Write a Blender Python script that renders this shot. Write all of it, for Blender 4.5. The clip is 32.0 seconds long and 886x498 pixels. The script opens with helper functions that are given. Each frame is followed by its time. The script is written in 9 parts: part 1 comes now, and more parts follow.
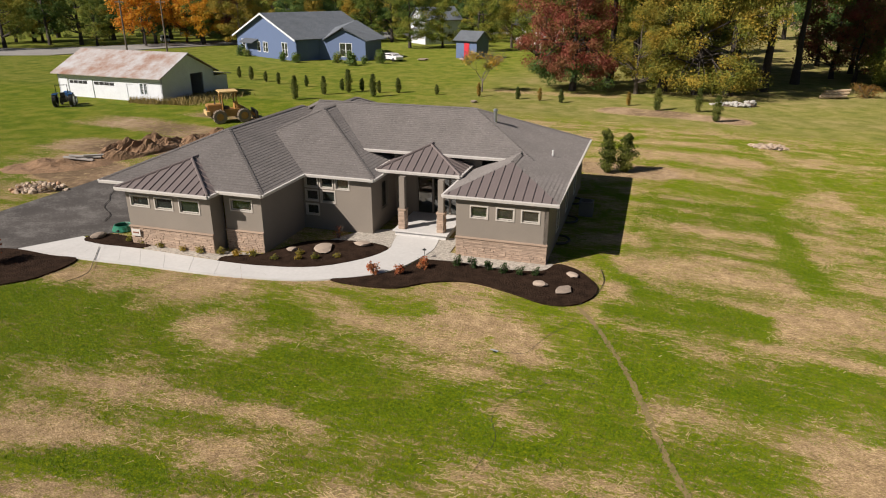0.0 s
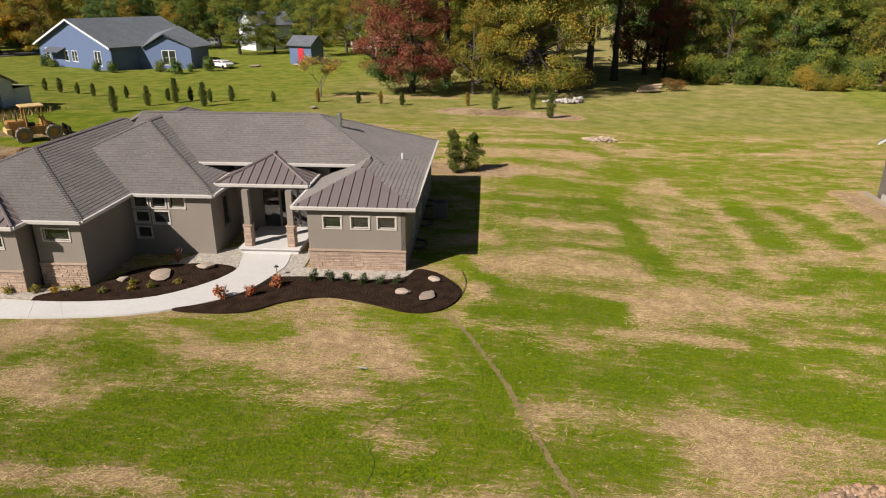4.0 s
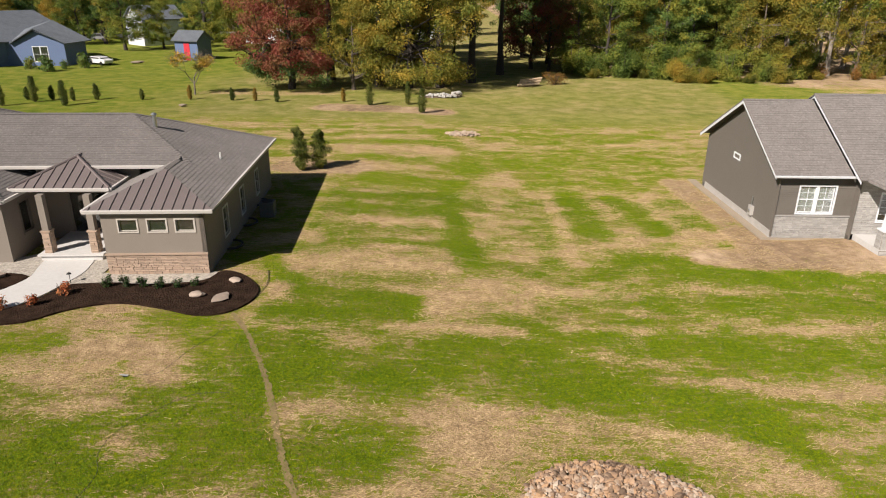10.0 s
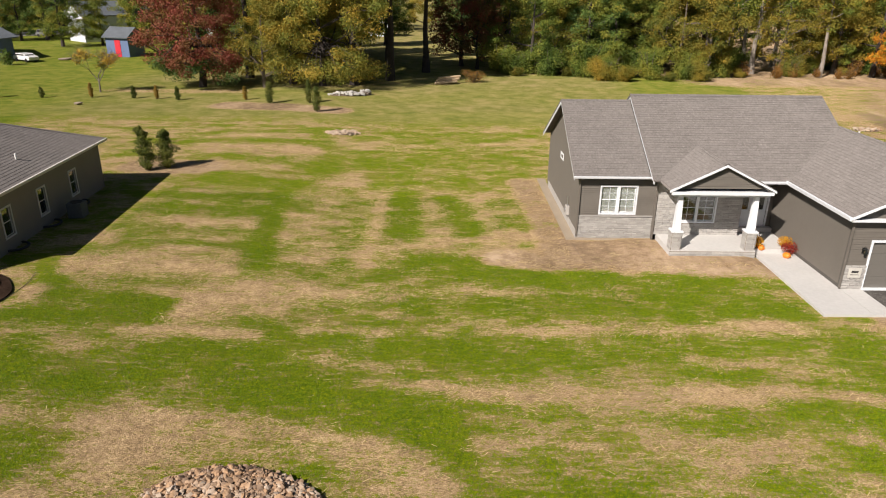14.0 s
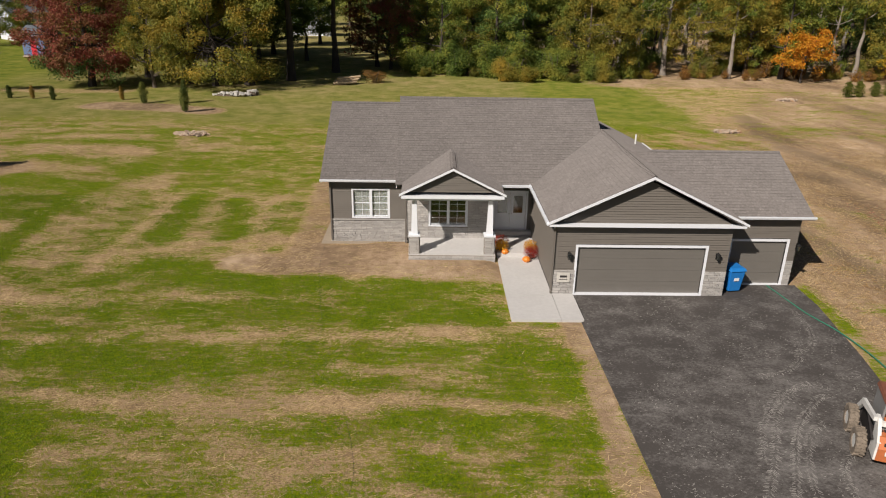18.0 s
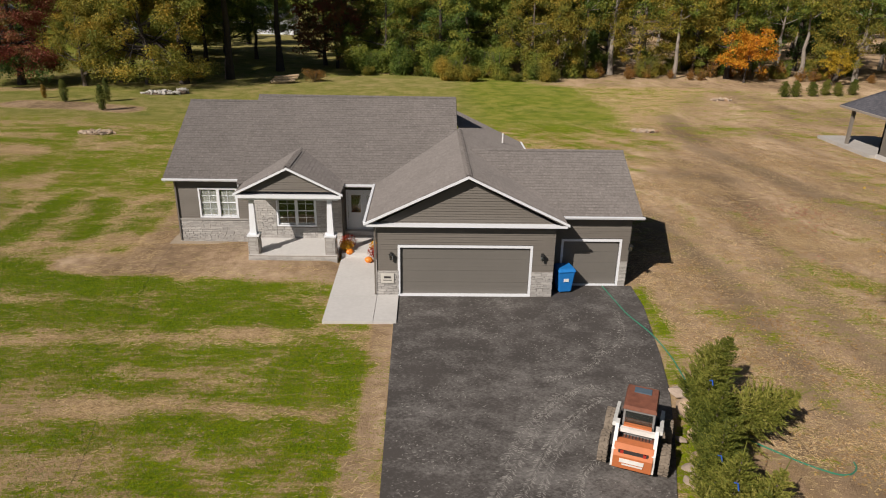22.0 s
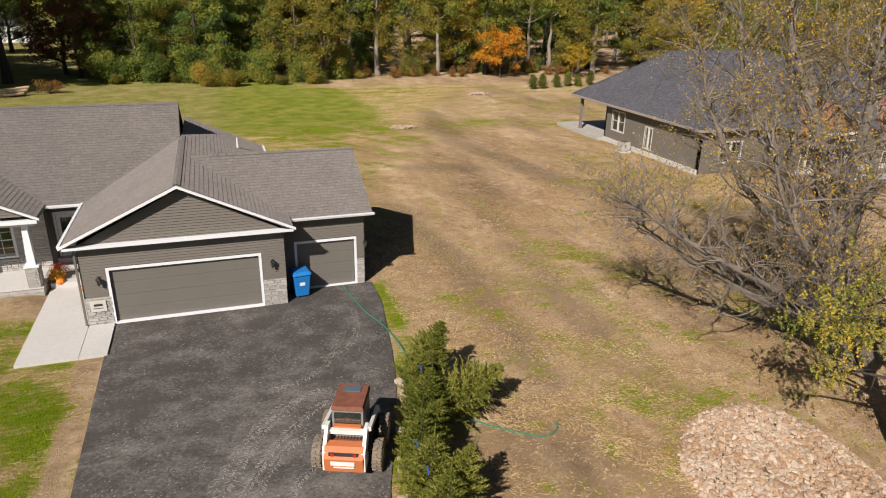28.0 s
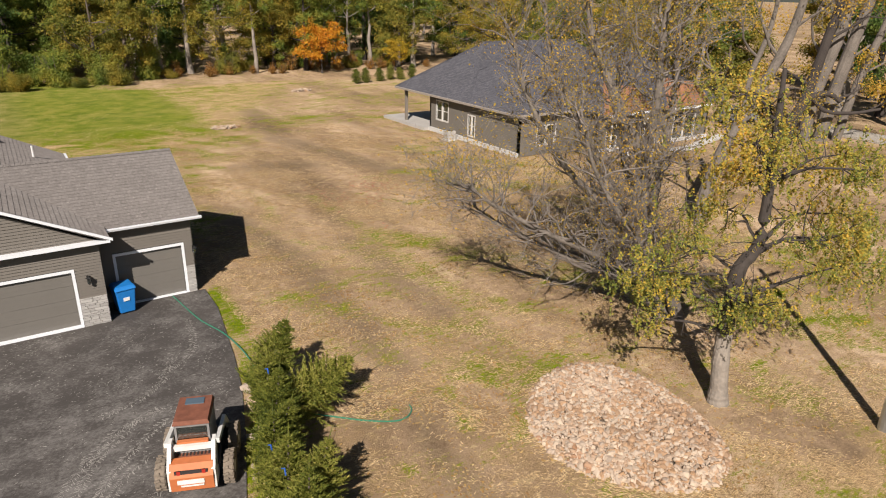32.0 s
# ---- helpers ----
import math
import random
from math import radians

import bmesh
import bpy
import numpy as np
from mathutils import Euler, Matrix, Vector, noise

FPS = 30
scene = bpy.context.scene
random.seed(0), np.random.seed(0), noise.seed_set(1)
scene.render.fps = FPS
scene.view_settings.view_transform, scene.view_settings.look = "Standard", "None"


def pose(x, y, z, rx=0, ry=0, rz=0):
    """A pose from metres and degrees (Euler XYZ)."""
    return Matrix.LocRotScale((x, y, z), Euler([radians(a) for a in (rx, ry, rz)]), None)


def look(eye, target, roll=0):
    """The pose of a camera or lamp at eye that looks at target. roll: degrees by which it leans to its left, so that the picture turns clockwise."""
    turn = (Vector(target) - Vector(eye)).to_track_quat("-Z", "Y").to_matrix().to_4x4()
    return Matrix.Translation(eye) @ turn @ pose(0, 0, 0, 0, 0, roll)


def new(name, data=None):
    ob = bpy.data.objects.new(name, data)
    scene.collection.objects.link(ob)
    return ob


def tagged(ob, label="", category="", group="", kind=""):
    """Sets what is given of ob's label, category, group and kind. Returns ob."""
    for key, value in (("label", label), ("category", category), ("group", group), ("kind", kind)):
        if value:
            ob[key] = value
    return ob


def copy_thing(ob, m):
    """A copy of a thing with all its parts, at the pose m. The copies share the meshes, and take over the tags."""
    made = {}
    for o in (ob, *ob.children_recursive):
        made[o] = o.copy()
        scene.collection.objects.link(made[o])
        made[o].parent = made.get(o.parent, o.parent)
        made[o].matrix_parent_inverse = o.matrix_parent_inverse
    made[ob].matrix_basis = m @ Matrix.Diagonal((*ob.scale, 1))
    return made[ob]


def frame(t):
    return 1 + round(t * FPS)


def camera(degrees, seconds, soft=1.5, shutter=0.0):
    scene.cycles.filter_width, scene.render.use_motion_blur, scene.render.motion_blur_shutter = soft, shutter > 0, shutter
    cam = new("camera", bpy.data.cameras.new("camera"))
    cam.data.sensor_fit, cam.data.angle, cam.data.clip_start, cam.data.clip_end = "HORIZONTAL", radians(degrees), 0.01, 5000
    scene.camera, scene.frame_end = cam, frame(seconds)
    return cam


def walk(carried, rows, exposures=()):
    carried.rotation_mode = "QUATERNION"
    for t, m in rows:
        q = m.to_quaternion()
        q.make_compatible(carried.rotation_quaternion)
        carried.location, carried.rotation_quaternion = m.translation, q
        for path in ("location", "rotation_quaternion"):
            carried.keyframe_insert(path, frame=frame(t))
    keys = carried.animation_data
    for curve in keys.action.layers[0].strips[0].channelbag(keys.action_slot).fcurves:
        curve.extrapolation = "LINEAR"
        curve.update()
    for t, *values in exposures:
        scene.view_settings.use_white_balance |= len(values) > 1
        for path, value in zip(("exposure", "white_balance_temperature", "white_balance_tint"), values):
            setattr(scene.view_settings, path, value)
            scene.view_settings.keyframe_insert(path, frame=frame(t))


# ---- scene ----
cam = camera(67.0, 32.0, soft=1.1)
PATH = [
    (0, (-35.277, -30.063, 12.78), (-35.937, -28.318, 12.058), 0.1),
    (0.5, (-35.485, -29.602, 12.71), (-36.146, -27.858, 11.989), 0.1),
    (1, (-35.612, -29.282, 12.707), (-36.276, -27.538, 11.986), 0.1),
    (1.5, (-35.733, -29.032, 12.608), (-36.377, -27.279, 11.891), 0.2),
    (2, (-35.762, -29.06, 12.674), (-36.332, -27.283, 11.957), 0.2),
    (2.5, (-35.793, -28.925, 12.587), (-36.265, -27.117, 11.873), 0.0),
    (3, (-35.81, -28.932, 12.55), (-36.195, -27.103, 11.839), 0.0),
    (3.5, (-35.814, -28.926, 12.547), (-36.144, -27.086, 11.836), 0.0),
    (4, (-35.89, -28.909, 12.487), (-36.122, -27.053, 11.779), 0.1),
    (4.5, (-35.821, -28.907, 12.494), (-35.955, -27.042, 11.785), 0.1),
    (6.5, (-34.845, -28.808, 12.541), (-34.891, -26.941, 11.826), 0.3),
    (7, (-34.509, -28.803, 12.537), (-34.55, -26.936, 11.822), 0.3),
    (7.5, (-33.962, -28.801, 12.614), (-34.001, -26.934, 11.896), 0.3),
    (8, (-33.381, -28.832, 12.637), (-33.417, -26.966, 11.918), 0.3),
    (8.5, (-32.62, -28.8, 12.678), (-32.655, -26.935, 11.957), 0.3),
    (9, (-31.902, -28.744, 12.696), (-31.932, -26.879, 11.974), 0.4),
    (9.5, (-31.141, -28.691, 12.684), (-31.167, -26.826, 11.961), 0.4),
    (10, (-30.151, -28.653, 12.696), (-30.174, -26.789, 11.973), 0.4),
    (10.5, (-28.939, -28.606, 12.714), (-28.957, -26.742, 11.99), 0.4),
    (11, (-27.599, -28.552, 12.715), (-27.613, -26.688, 11.99), 0.4),
    (11.5, (-26.39, -28.529, 12.733), (-26.399, -26.665, 12.007), 0.5),
    (12, (-25.151, -28.517, 12.754), (-25.156, -26.653, 12.029), 0.5),
    (12.5, (-23.92, -28.501, 12.797), (-23.921, -26.638, 12.069), 0.6),
    (13, (-22.634, -28.495, 12.815), (-22.632, -26.632, 12.087), 0.6),
    (13.5, (-21.319, -28.533, 12.937), (-21.313, -26.671, 12.206), 0.6),
    (14, (-19.983, -28.504, 12.997), (-19.974, -26.643, 12.264), 0.6),
    (14.5, (-18.531, -28.429, 13.067), (-18.519, -26.569, 12.332), 0.6),
    (16.5, (-12.522, -28.252, 13.139), (-12.499, -26.392, 12.404), 0.7),
    (17, (-10.833, -28.274, 13.216), (-10.806, -26.414, 12.48), 0.8),
    (17.5, (-8.903, -28.256, 13.218), (-8.873, -26.395, 12.484), 0.8),
    (18, (-6.876, -28.24, 13.259), (-6.841, -26.38, 12.525), 0.9),
    (18.5, (-4.931, -28.196, 13.325), (-4.891, -26.337, 12.588), 1.0),
    (19, (-3.631, -28.078, 13.343), (-3.586, -26.22, 12.606), 1.0),
    (19.5, (-2.587, -27.932, 13.295), (-2.54, -26.073, 12.559), 1.1),
    (20, (-1.768, -27.818, 13.259), (-1.72, -25.959, 12.523), 1.1),
    (20.5, (-1.13, -27.845, 13.271), (-1.08, -25.986, 12.535), 1.1),
    (21, (-0.508, -27.842, 13.276), (-0.456, -25.983, 12.54), 1.1),
    (21.5, (0.193, -27.903, 13.267), (0.246, -26.044, 12.531), 1.1),
    (22, (0.908, -27.877, 13.222), (0.962, -26.017, 12.487), 1.1),
    (22.5, (1.658, -27.902, 13.167), (1.712, -26.042, 12.435), 1.1),
    (23, (2.361, -27.905, 13.172), (2.416, -26.045, 12.438), 1.1),
    (23.5, (2.922, -27.889, 13.17), (2.983, -26.029, 12.437), 1.1),
    (24, (3.446, -27.849, 13.147), (3.516, -25.989, 12.414), 1.1),
    (24.5, (3.906, -27.781, 13.124), (3.989, -25.922, 12.391), 1.1),
    (26.5, (4.477, -27.691, 13.067), (4.794, -25.854, 12.343), 1.1),
    (27, (4.448, -27.699, 13.048), (4.846, -25.877, 12.325), 1.1),
    (27.5, (4.445, -27.706, 12.974), (4.944, -25.908, 12.255), 1.1),
    (28, (4.419, -27.775, 12.97), (5.029, -26.01, 12.253), 1.1),
    (28.5, (4.389, -27.791, 12.911), (5.113, -26.068, 12.198), 1.2),
    (29, (4.389, -27.844, 12.922), (5.22, -26.17, 12.21), 1.2),
    (29.5, (4.391, -27.871, 12.879), (5.272, -26.222, 12.168), 1.1),
    (30, (4.393, -27.834, 12.882), (5.321, -26.212, 12.17), 1.2),
    (30.5, (4.436, -27.819, 12.815), (5.4, -26.218, 12.102), 1.1),
    (31, (4.424, -27.764, 12.78), (5.417, -26.182, 12.066), 1.1),
    (31.5, (4.437, -27.778, 12.724), (5.454, -26.212, 12.008), 1.1),
    (32, (4.397, -27.807, 12.713), (5.435, -26.255, 11.995), 1.1),
]
walk(cam, [(t, look(eye, target, roll)) for t, eye, target, roll in PATH], [(0, 0.37), (4, 0.45), (9, 0.53), (14, 0.48), (17, 0.19), (19, 0.03), (23, 0.07), (28, 0.31), (32, 0.40)])


# ---- light ----
SUN_DIR = Vector((-0.83, -0.95, 1.0)).normalized()
world = bpy.data.worlds.new("sky")
scene.world = world
world.use_nodes = True
_nt = world.node_tree
_sky = _nt.nodes.new("ShaderNodeTexSky")
_sky.sky_type = "NISHITA"
_sky.sun_disc = False
_sky.ozone_density = 1.6
_sky.sun_elevation = math.asin(SUN_DIR.z)
_sky.sun_rotation = math.atan2(SUN_DIR.x, SUN_DIR.y)
_nt.links.new(_sky.outputs[0], _nt.nodes["Background"].inputs[0])
_nt.nodes["Background"].inputs[1].default_value = 0.027
sun_data = bpy.data.lights.new("sun", "SUN")
sun_data.energy, sun_data.angle, sun_data.color = 4.85, radians(0.5), (1.0, 0.90, 0.80)
sun = new("sun", sun_data)
sun.matrix_world = look(SUN_DIR * 60, (0, 0, 0))
scene.view_settings.exposure = 0.35


# ---- materials ----
COURSE = 0.2  # depth of a shingle course


def mat(name, color, rough=0.8, metal=0.0, vary=0.12, scale=8.0, fine=60.0, bump=0.15, per_object=0.0, per_island=0.0, dist=0.02, spec=0.5):
    """A plain surface with two scales of variation, fine relief and, if wanted, a shade of its own for each piece."""
    m = bpy.data.materials.new(name)
    m.use_nodes = True
    nt = m.node_tree
    b = nt.nodes["Principled BSDF"]
    b.inputs["Roughness"].default_value = rough
    b.inputs["Metallic"].default_value = metal
    b.inputs["Specular IOR Level"].default_value = spec
    n1 = nt.nodes.new("ShaderNodeTexNoise")
    n1.inputs["Scale"].default_value = scale / 10
    n1.inputs["Detail"].default_value = 5
    n2 = nt.nodes.new("ShaderNodeTexNoise")
    n2.inputs["Scale"].default_value = fine / 10
    n2.inputs["Detail"].default_value = 4
    geo = nt.nodes.new("ShaderNodeNewGeometry")
    for n in (n1, n2):
        nt.links.new(geo.outputs["Position"], n.inputs["Vector"])
    add = nt.nodes.new("ShaderNodeMath")
    nt.links.new(n1.outputs["Fac"], add.inputs[0])
    nt.links.new(n2.outputs["Fac"], add.inputs[1])
    last = add
    if per_object:
        oi = nt.nodes.new("ShaderNodeObjectInfo")
        m2 = nt.nodes.new("ShaderNodeMath")
        m2.operation = "MULTIPLY_ADD"
        nt.links.new(oi.outputs["Random"], m2.inputs[0])
        m2.inputs[1].default_value = per_object
        nt.links.new(last.outputs[0], m2.inputs[2])
        last = m2
    if per_island:
        m3 = nt.nodes.new("ShaderNodeMath")
        m3.operation = "MULTIPLY_ADD"
        nt.links.new(geo.outputs["Random Per Island"], m3.inputs[0])
        m3.inputs[1].default_value = per_island
        nt.links.new(last.outputs[0], m3.inputs[2])
        last = m3
    mr = nt.nodes.new("ShaderNodeMapRange")
    extra = per_object + per_island
    mr.inputs[1].default_value, mr.inputs[2].default_value = 0.6, 1.4 + extra
    mr.inputs[3].default_value, mr.inputs[4].default_value = 1 - vary, 1 + vary
    nt.links.new(last.outputs[0], mr.inputs[0])
    mul = nt.nodes.new("ShaderNodeMix")
    mul.data_type, mul.blend_type = "RGBA", "MULTIPLY"
    mul.inputs[0].default_value = 1.0
    mul.inputs[6].default_value = (*color, 1)
    nt.links.new(mr.outputs[0], mul.inputs[7])
    nt.links.new(mul.outputs[2], b.inputs["Base Color"])
    if bump:
        bp = nt.nodes.new("ShaderNodeBump")
        bp.inputs["Strength"].default_value = bump
        bp.inputs["Distance"].default_value = dist
        nt.links.new(n2.outputs["Fac"], bp.inputs["Height"])
        nt.links.new(bp.outputs[0], b.inputs["Normal"])
    return m


def ramp(nt, src, stops):
    r = nt.nodes.new("ShaderNodeValToRGB")
    while len(r.color_ramp.elements) < len(stops):
        r.color_ramp.elements.new(0.5)
    for e, (p, c) in zip(r.color_ramp.elements, stops):
        e.position, e.color = p, (*c, 1)
    nt.links.new(src, r.inputs[0])
    return r


def shingle_mat(name, a, b, wear=0.1):
    """Laminated shingles: tabs along each course in UV metres, pale and dark tabs here and there, granules."""
    m = bpy.data.materials.new(name)
    m.use_nodes = True
    nt = m.node_tree
    p = nt.nodes["Principled BSDF"]
    p.inputs["Roughness"].default_value = 0.9
    p.inputs["Diffuse Roughness"].default_value = 1.0
    p.inputs["Specular IOR Level"].default_value = 0.3
    uv = nt.nodes.new("ShaderNodeUVMap")

    def tabs(wide, bias, c1, c2):
        br = nt.nodes.new("ShaderNodeTexBrick")
        br.offset = 0.37
        br.inputs["Scale"].default_value = 1.0
        br.inputs["Brick Width"].default_value = wide
        br.inputs["Row Height"].default_value = COURSE
        br.inputs["Mortar Size"].default_value = 0.006
        br.inputs["Mortar Smooth"].default_value = 0.2
        br.inputs["Bias"].default_value = bias
        br.inputs["Color1"].default_value = (*c1, 1)
        br.inputs["Color2"].default_value = (*c2, 1)
        br.inputs["Mortar"].default_value = (*[v * 0.93 for v in c1], 1)
        nt.links.new(uv.outputs[0], br.inputs["Vector"])
        return br.outputs["Color"]

    def nz(scale, detail):
        n = nt.nodes.new("ShaderNodeTexNoise")
        n.inputs["Scale"].default_value = scale
        n.inputs["Detail"].default_value = detail
        nt.links.new(uv.outputs[0], n.inputs["Vector"])
        return n.outputs["Fac"]

    def mul(x, y):
        mx = nt.nodes.new("ShaderNodeMix")
        mx.data_type, mx.blend_type = "RGBA", "MULTIPLY"
        mx.inputs[0].default_value = 1
        nt.links.new(x, mx.inputs[6])
        nt.links.new(y, mx.inputs[7])
        return mx.outputs[2]

    col = mul(tabs(0.23, 0.0, a, b), ramp(nt, nz(0.5, 6), [(0.3, (1 - wear,) * 3), (0.7, (1 + wear,) * 3)]).outputs[0])
    col = mul(col, ramp(nt, nz(9.0, 2), [(0.34, (0.84,) * 3), (0.55, (1.0,) * 3), (0.66, (1.05,) * 3), (0.72, (1.4, 1.38, 1.36))]).outputs[0])
    col = mul(col, ramp(nt, nz(42.0, 2), [(0.3, (0.86,) * 3), (0.7, (1.16,) * 3)]).outputs[0])
    nt.links.new(col, p.inputs["Base Color"])
    bp = nt.nodes.new("ShaderNodeBump")
    bp.inputs["Strength"].default_value = 0.5
    bp.inputs["Distance"].default_value = 0.012
    nt.links.new(nz(26.0, 3), bp.inputs["Height"])
    nt.links.new(bp.outputs[0], p.inputs["Normal"])
    return m


def leaf_mat(name, cols, rough=0.6, single=0.45):
    """Leaves: a colour for each leaf out of a range, and some light let through."""
    m = bpy.data.materials.new(name)
    m.use_nodes = True
    nt = m.node_tree
    p = nt.nodes["Principled BSDF"]
    p.inputs["Roughness"].default_value = rough
    p.inputs["Specular IOR Level"].default_value = 0.25
    geo = nt.nodes.new("ShaderNodeNewGeometry")
    oi = nt.nodes.new("ShaderNodeObjectInfo")
    ns = nt.nodes.new("ShaderNodeTexNoise")
    ns.inputs["Scale"].default_value = 0.45
    nt.links.new(geo.outputs["Position"], ns.inputs["Vector"])
    s = nt.nodes.new("ShaderNodeMath")
    s.operation = "MULTIPLY_ADD"
    nt.links.new(geo.outputs["Random Per Island"], s.inputs[0])
    s.inputs[1].default_value = single
    s2 = nt.nodes.new("ShaderNodeMath")
    s2.operation = "MULTIPLY_ADD"
    nt.links.new(oi.outputs["Random"], s2.inputs[0])
    s2.inputs[1].default_value = 0.3
    nt.links.new(s2.outputs[0], s.inputs[2])
    s3 = nt.nodes.new("ShaderNodeMath")
    s3.operation = "MULTIPLY_ADD"
    nt.links.new(ns.outputs["Fac"], s3.inputs[0])
    s3.inputs[1].default_value = 0.9 + 1.2 * (0.45 - single)
    s3.inputs[2].default_value = -0.32 - 0.1 * (0.45 - single)
    nt.links.new(s3.outputs[0], s2.inputs[2])
    k = len(cols)
    r = ramp(nt, s.outputs[0], [((i + 0.5) / k, c) for i, c in enumerate(cols)])
    nt.links.new(r.outputs[0], p.inputs["Base Color"])
    tr = nt.nodes.new("ShaderNodeBsdfTranslucent")
    nt.links.new(r.outputs[0], tr.inputs[0])
    ms = nt.nodes.new("ShaderNodeMixShader")
    ms.inputs[0].default_value = 0.25
    nt.links.new(p.outputs[0], ms.inputs[1])
    nt.links.new(tr.outputs[0], ms.inputs[2])
    nt.links.new(ms.outputs[0], nt.nodes["Material Output"].inputs[0])
    return m


def glass_mat(name="window_glass"):
    m = bpy.data.materials.new(name)
    m.use_nodes = True
    p = m.node_tree.nodes["Principled BSDF"]
    p.inputs["Base Color"].default_value = (0.16, 0.19, 0.17, 1)
    p.inputs["Roughness"].default_value = 0.03
    p.inputs["Transmission Weight"].default_value = 0.9
    p.inputs["IOR"].default_value = 2.1
    return m


STUCCO = mat("stucco_taupe", (0.235, 0.205, 0.175), 0.9, vary=0.08, fine=220, bump=0.25)
WINDOW_PALE = mat("window_frame_pale", (0.52, 0.485, 0.44), 0.5, vary=0.04, bump=0.03)
STUCCO_TRIM = mat("trim_dark_taupe", (0.20, 0.175, 0.15), 0.8, vary=0.06)
FASCIA = mat("fascia_pale", (0.60, 0.575, 0.55), 0.6, vary=0.05, bump=0.05)
FASCIA_BROWN = mat("fascia_taupe", (0.36, 0.32, 0.29), 0.6, vary=0.05, bump=0.05)
WHITE = mat("white_paint", (0.76, 0.79, 0.84), 0.5, vary=0.04, bump=0.05)
WHITE_OLD = mat("white_paint_weathered", (0.70, 0.73, 0.79), 0.8, vary=0.09, scale=12)
SHINGLE_A = shingle_mat("shingles_grey_brown", (0.188, 0.172, 0.166), (0.216, 0.198, 0.192))
SHINGLE_B = shingle_mat("shingles_grey", (0.172, 0.157, 0.150), (0.205, 0.188, 0.181), 0.06)
SHINGLE_C = shingle_mat("shingles_slate_blue", (0.066, 0.066, 0.080), (0.098, 0.098, 0.112))
SHINGLE_D = shingle_mat("shingles_blue_grey", (0.14, 0.16, 0.19), (0.19, 0.21, 0.24))
METAL_ROOF = mat("metal_roof_bronze", (0.195, 0.162, 0.158), 0.45, 0.2, vary=0.07, bump=0.03)
STONE_TAN = mat("ledge_stone_tan", (0.43, 0.32, 0.245), 0.9, vary=0.38, fine=140, bump=0.5, per_object=1.2, per_island=1.2)
STONE_GREY = mat("ledge_stone_grey", (0.42, 0.405, 0.39), 0.9, vary=0.38, fine=140, bump=0.5, per_object=1.2, per_island=1.2)
MORTAR = mat("mortar", (0.26, 0.23, 0.20), 0.95, vary=0.15)
SIDING = mat("siding_warm_grey", (0.15, 0.135, 0.118), 0.65, vary=0.05, bump=0.06)
# backing behind the boards, siding colour darkened to paint the shadow lines between courses
SIDING_DARK = mat("siding_shadow_line", (0.10, 0.093, 0.085), 0.8, vary=0.05)
GARAGE = mat("garage_door_taupe", (0.160, 0.150, 0.136), 0.55, vary=0.04, bump=0.08)
CONCRETE = mat("concrete_new", (0.55, 0.54, 0.53), 0.9, vary=0.08, scale=6, bump=0.1)
CONCRETE_GREY = mat("concrete_grey", (0.42, 0.40, 0.38), 0.92, vary=0.15)
DOOR_WHITE = mat("door_white", (0.74, 0.78, 0.83), 0.5, vary=0.03, bump=0.03)
DARK = mat("dark_inside", (0.02, 0.02, 0.022), 0.9, vary=0.1, bump=0)
GLASS = glass_mat()
GLASS_CLEAR = glass_mat("window_glass_clear")
GLASS_CLEAR.node_tree.nodes["Principled BSDF"].inputs["Base Color"].default_value = (0.85, 0.88, 0.87, 1)
BLIND = mat("blind_grey", (0.11, 0.12, 0.115), 0.7, vary=0.05, bump=0)
BLACK = mat("black_iron", (0.02, 0.02, 0.02), 0.5, 0.4, bump=0.05)
CHROME = mat("galvanised_steel", (0.55, 0.57, 0.6), 0.35, 0.9, vary=0.08, bump=0.03)
PVC = mat("white_pvc", (0.78, 0.78, 0.78), 0.4, vary=0.04, bump=0)
MULCH = mat("mulch_dark", (0.034, 0.021, 0.0145), 0.98, vary=0.7, scale=22, fine=110, bump=1.0, dist=0.09, spec=0.05)
GRAVEL = mat("gravel_grey", (0.40, 0.365, 0.32), 0.9, vary=0.6, scale=70, fine=150, bump=1.0, dist=0.04)
BARK = mat("bark_grey_brown", (0.13, 0.105, 0.085), 0.95, vary=0.35, fine=90, bump=0.8, dist=0.03)
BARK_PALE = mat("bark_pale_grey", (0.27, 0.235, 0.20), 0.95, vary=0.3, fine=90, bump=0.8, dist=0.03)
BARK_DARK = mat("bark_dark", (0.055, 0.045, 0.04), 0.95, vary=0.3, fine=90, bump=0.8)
ROCK = mat("field_rock", (0.36, 0.29, 0.235), 0.9, vary=0.35, scale=20, fine=120, bump=0.5, per_object=0.8)


# ---- building helpers ----
def part(name, bm, material, parent=None, label=""):
    """Links a bmesh as one mesh object under a thing or a part."""
    me = bpy.data.meshes.new(name)
    bm.to_mesh(me)
    bm.free()
    me.materials.append(material)
    ob = new(name, me)
    if parent is not None:
        ob.parent = parent
    if label:
        ob["label"] = label
    return ob


def empty(name, m=None, label="", category="", group="", kind=""):
    e = new(name)
    if m is not None:
        e.matrix_basis = m
    return tagged(e, label, category, group, kind)


def box(bm, x0, x1, y0, y1, z0, z1, m=None):
    vs = [bm.verts.new((x, y, z)) for z in (z0, z1) for x, y in ((x0, y0), (x1, y0), (x1, y1), (x0, y1))]
    if m is not None:
        for v in vs:
            v.co = m @ v.co
    for f in ((3, 2, 1, 0), (4, 5, 6, 7), (0, 1, 5, 4), (1, 2, 6, 5), (2, 3, 7, 6), (3, 0, 4, 7)):
        bm.faces.new([vs[i] for i in f])
    return vs


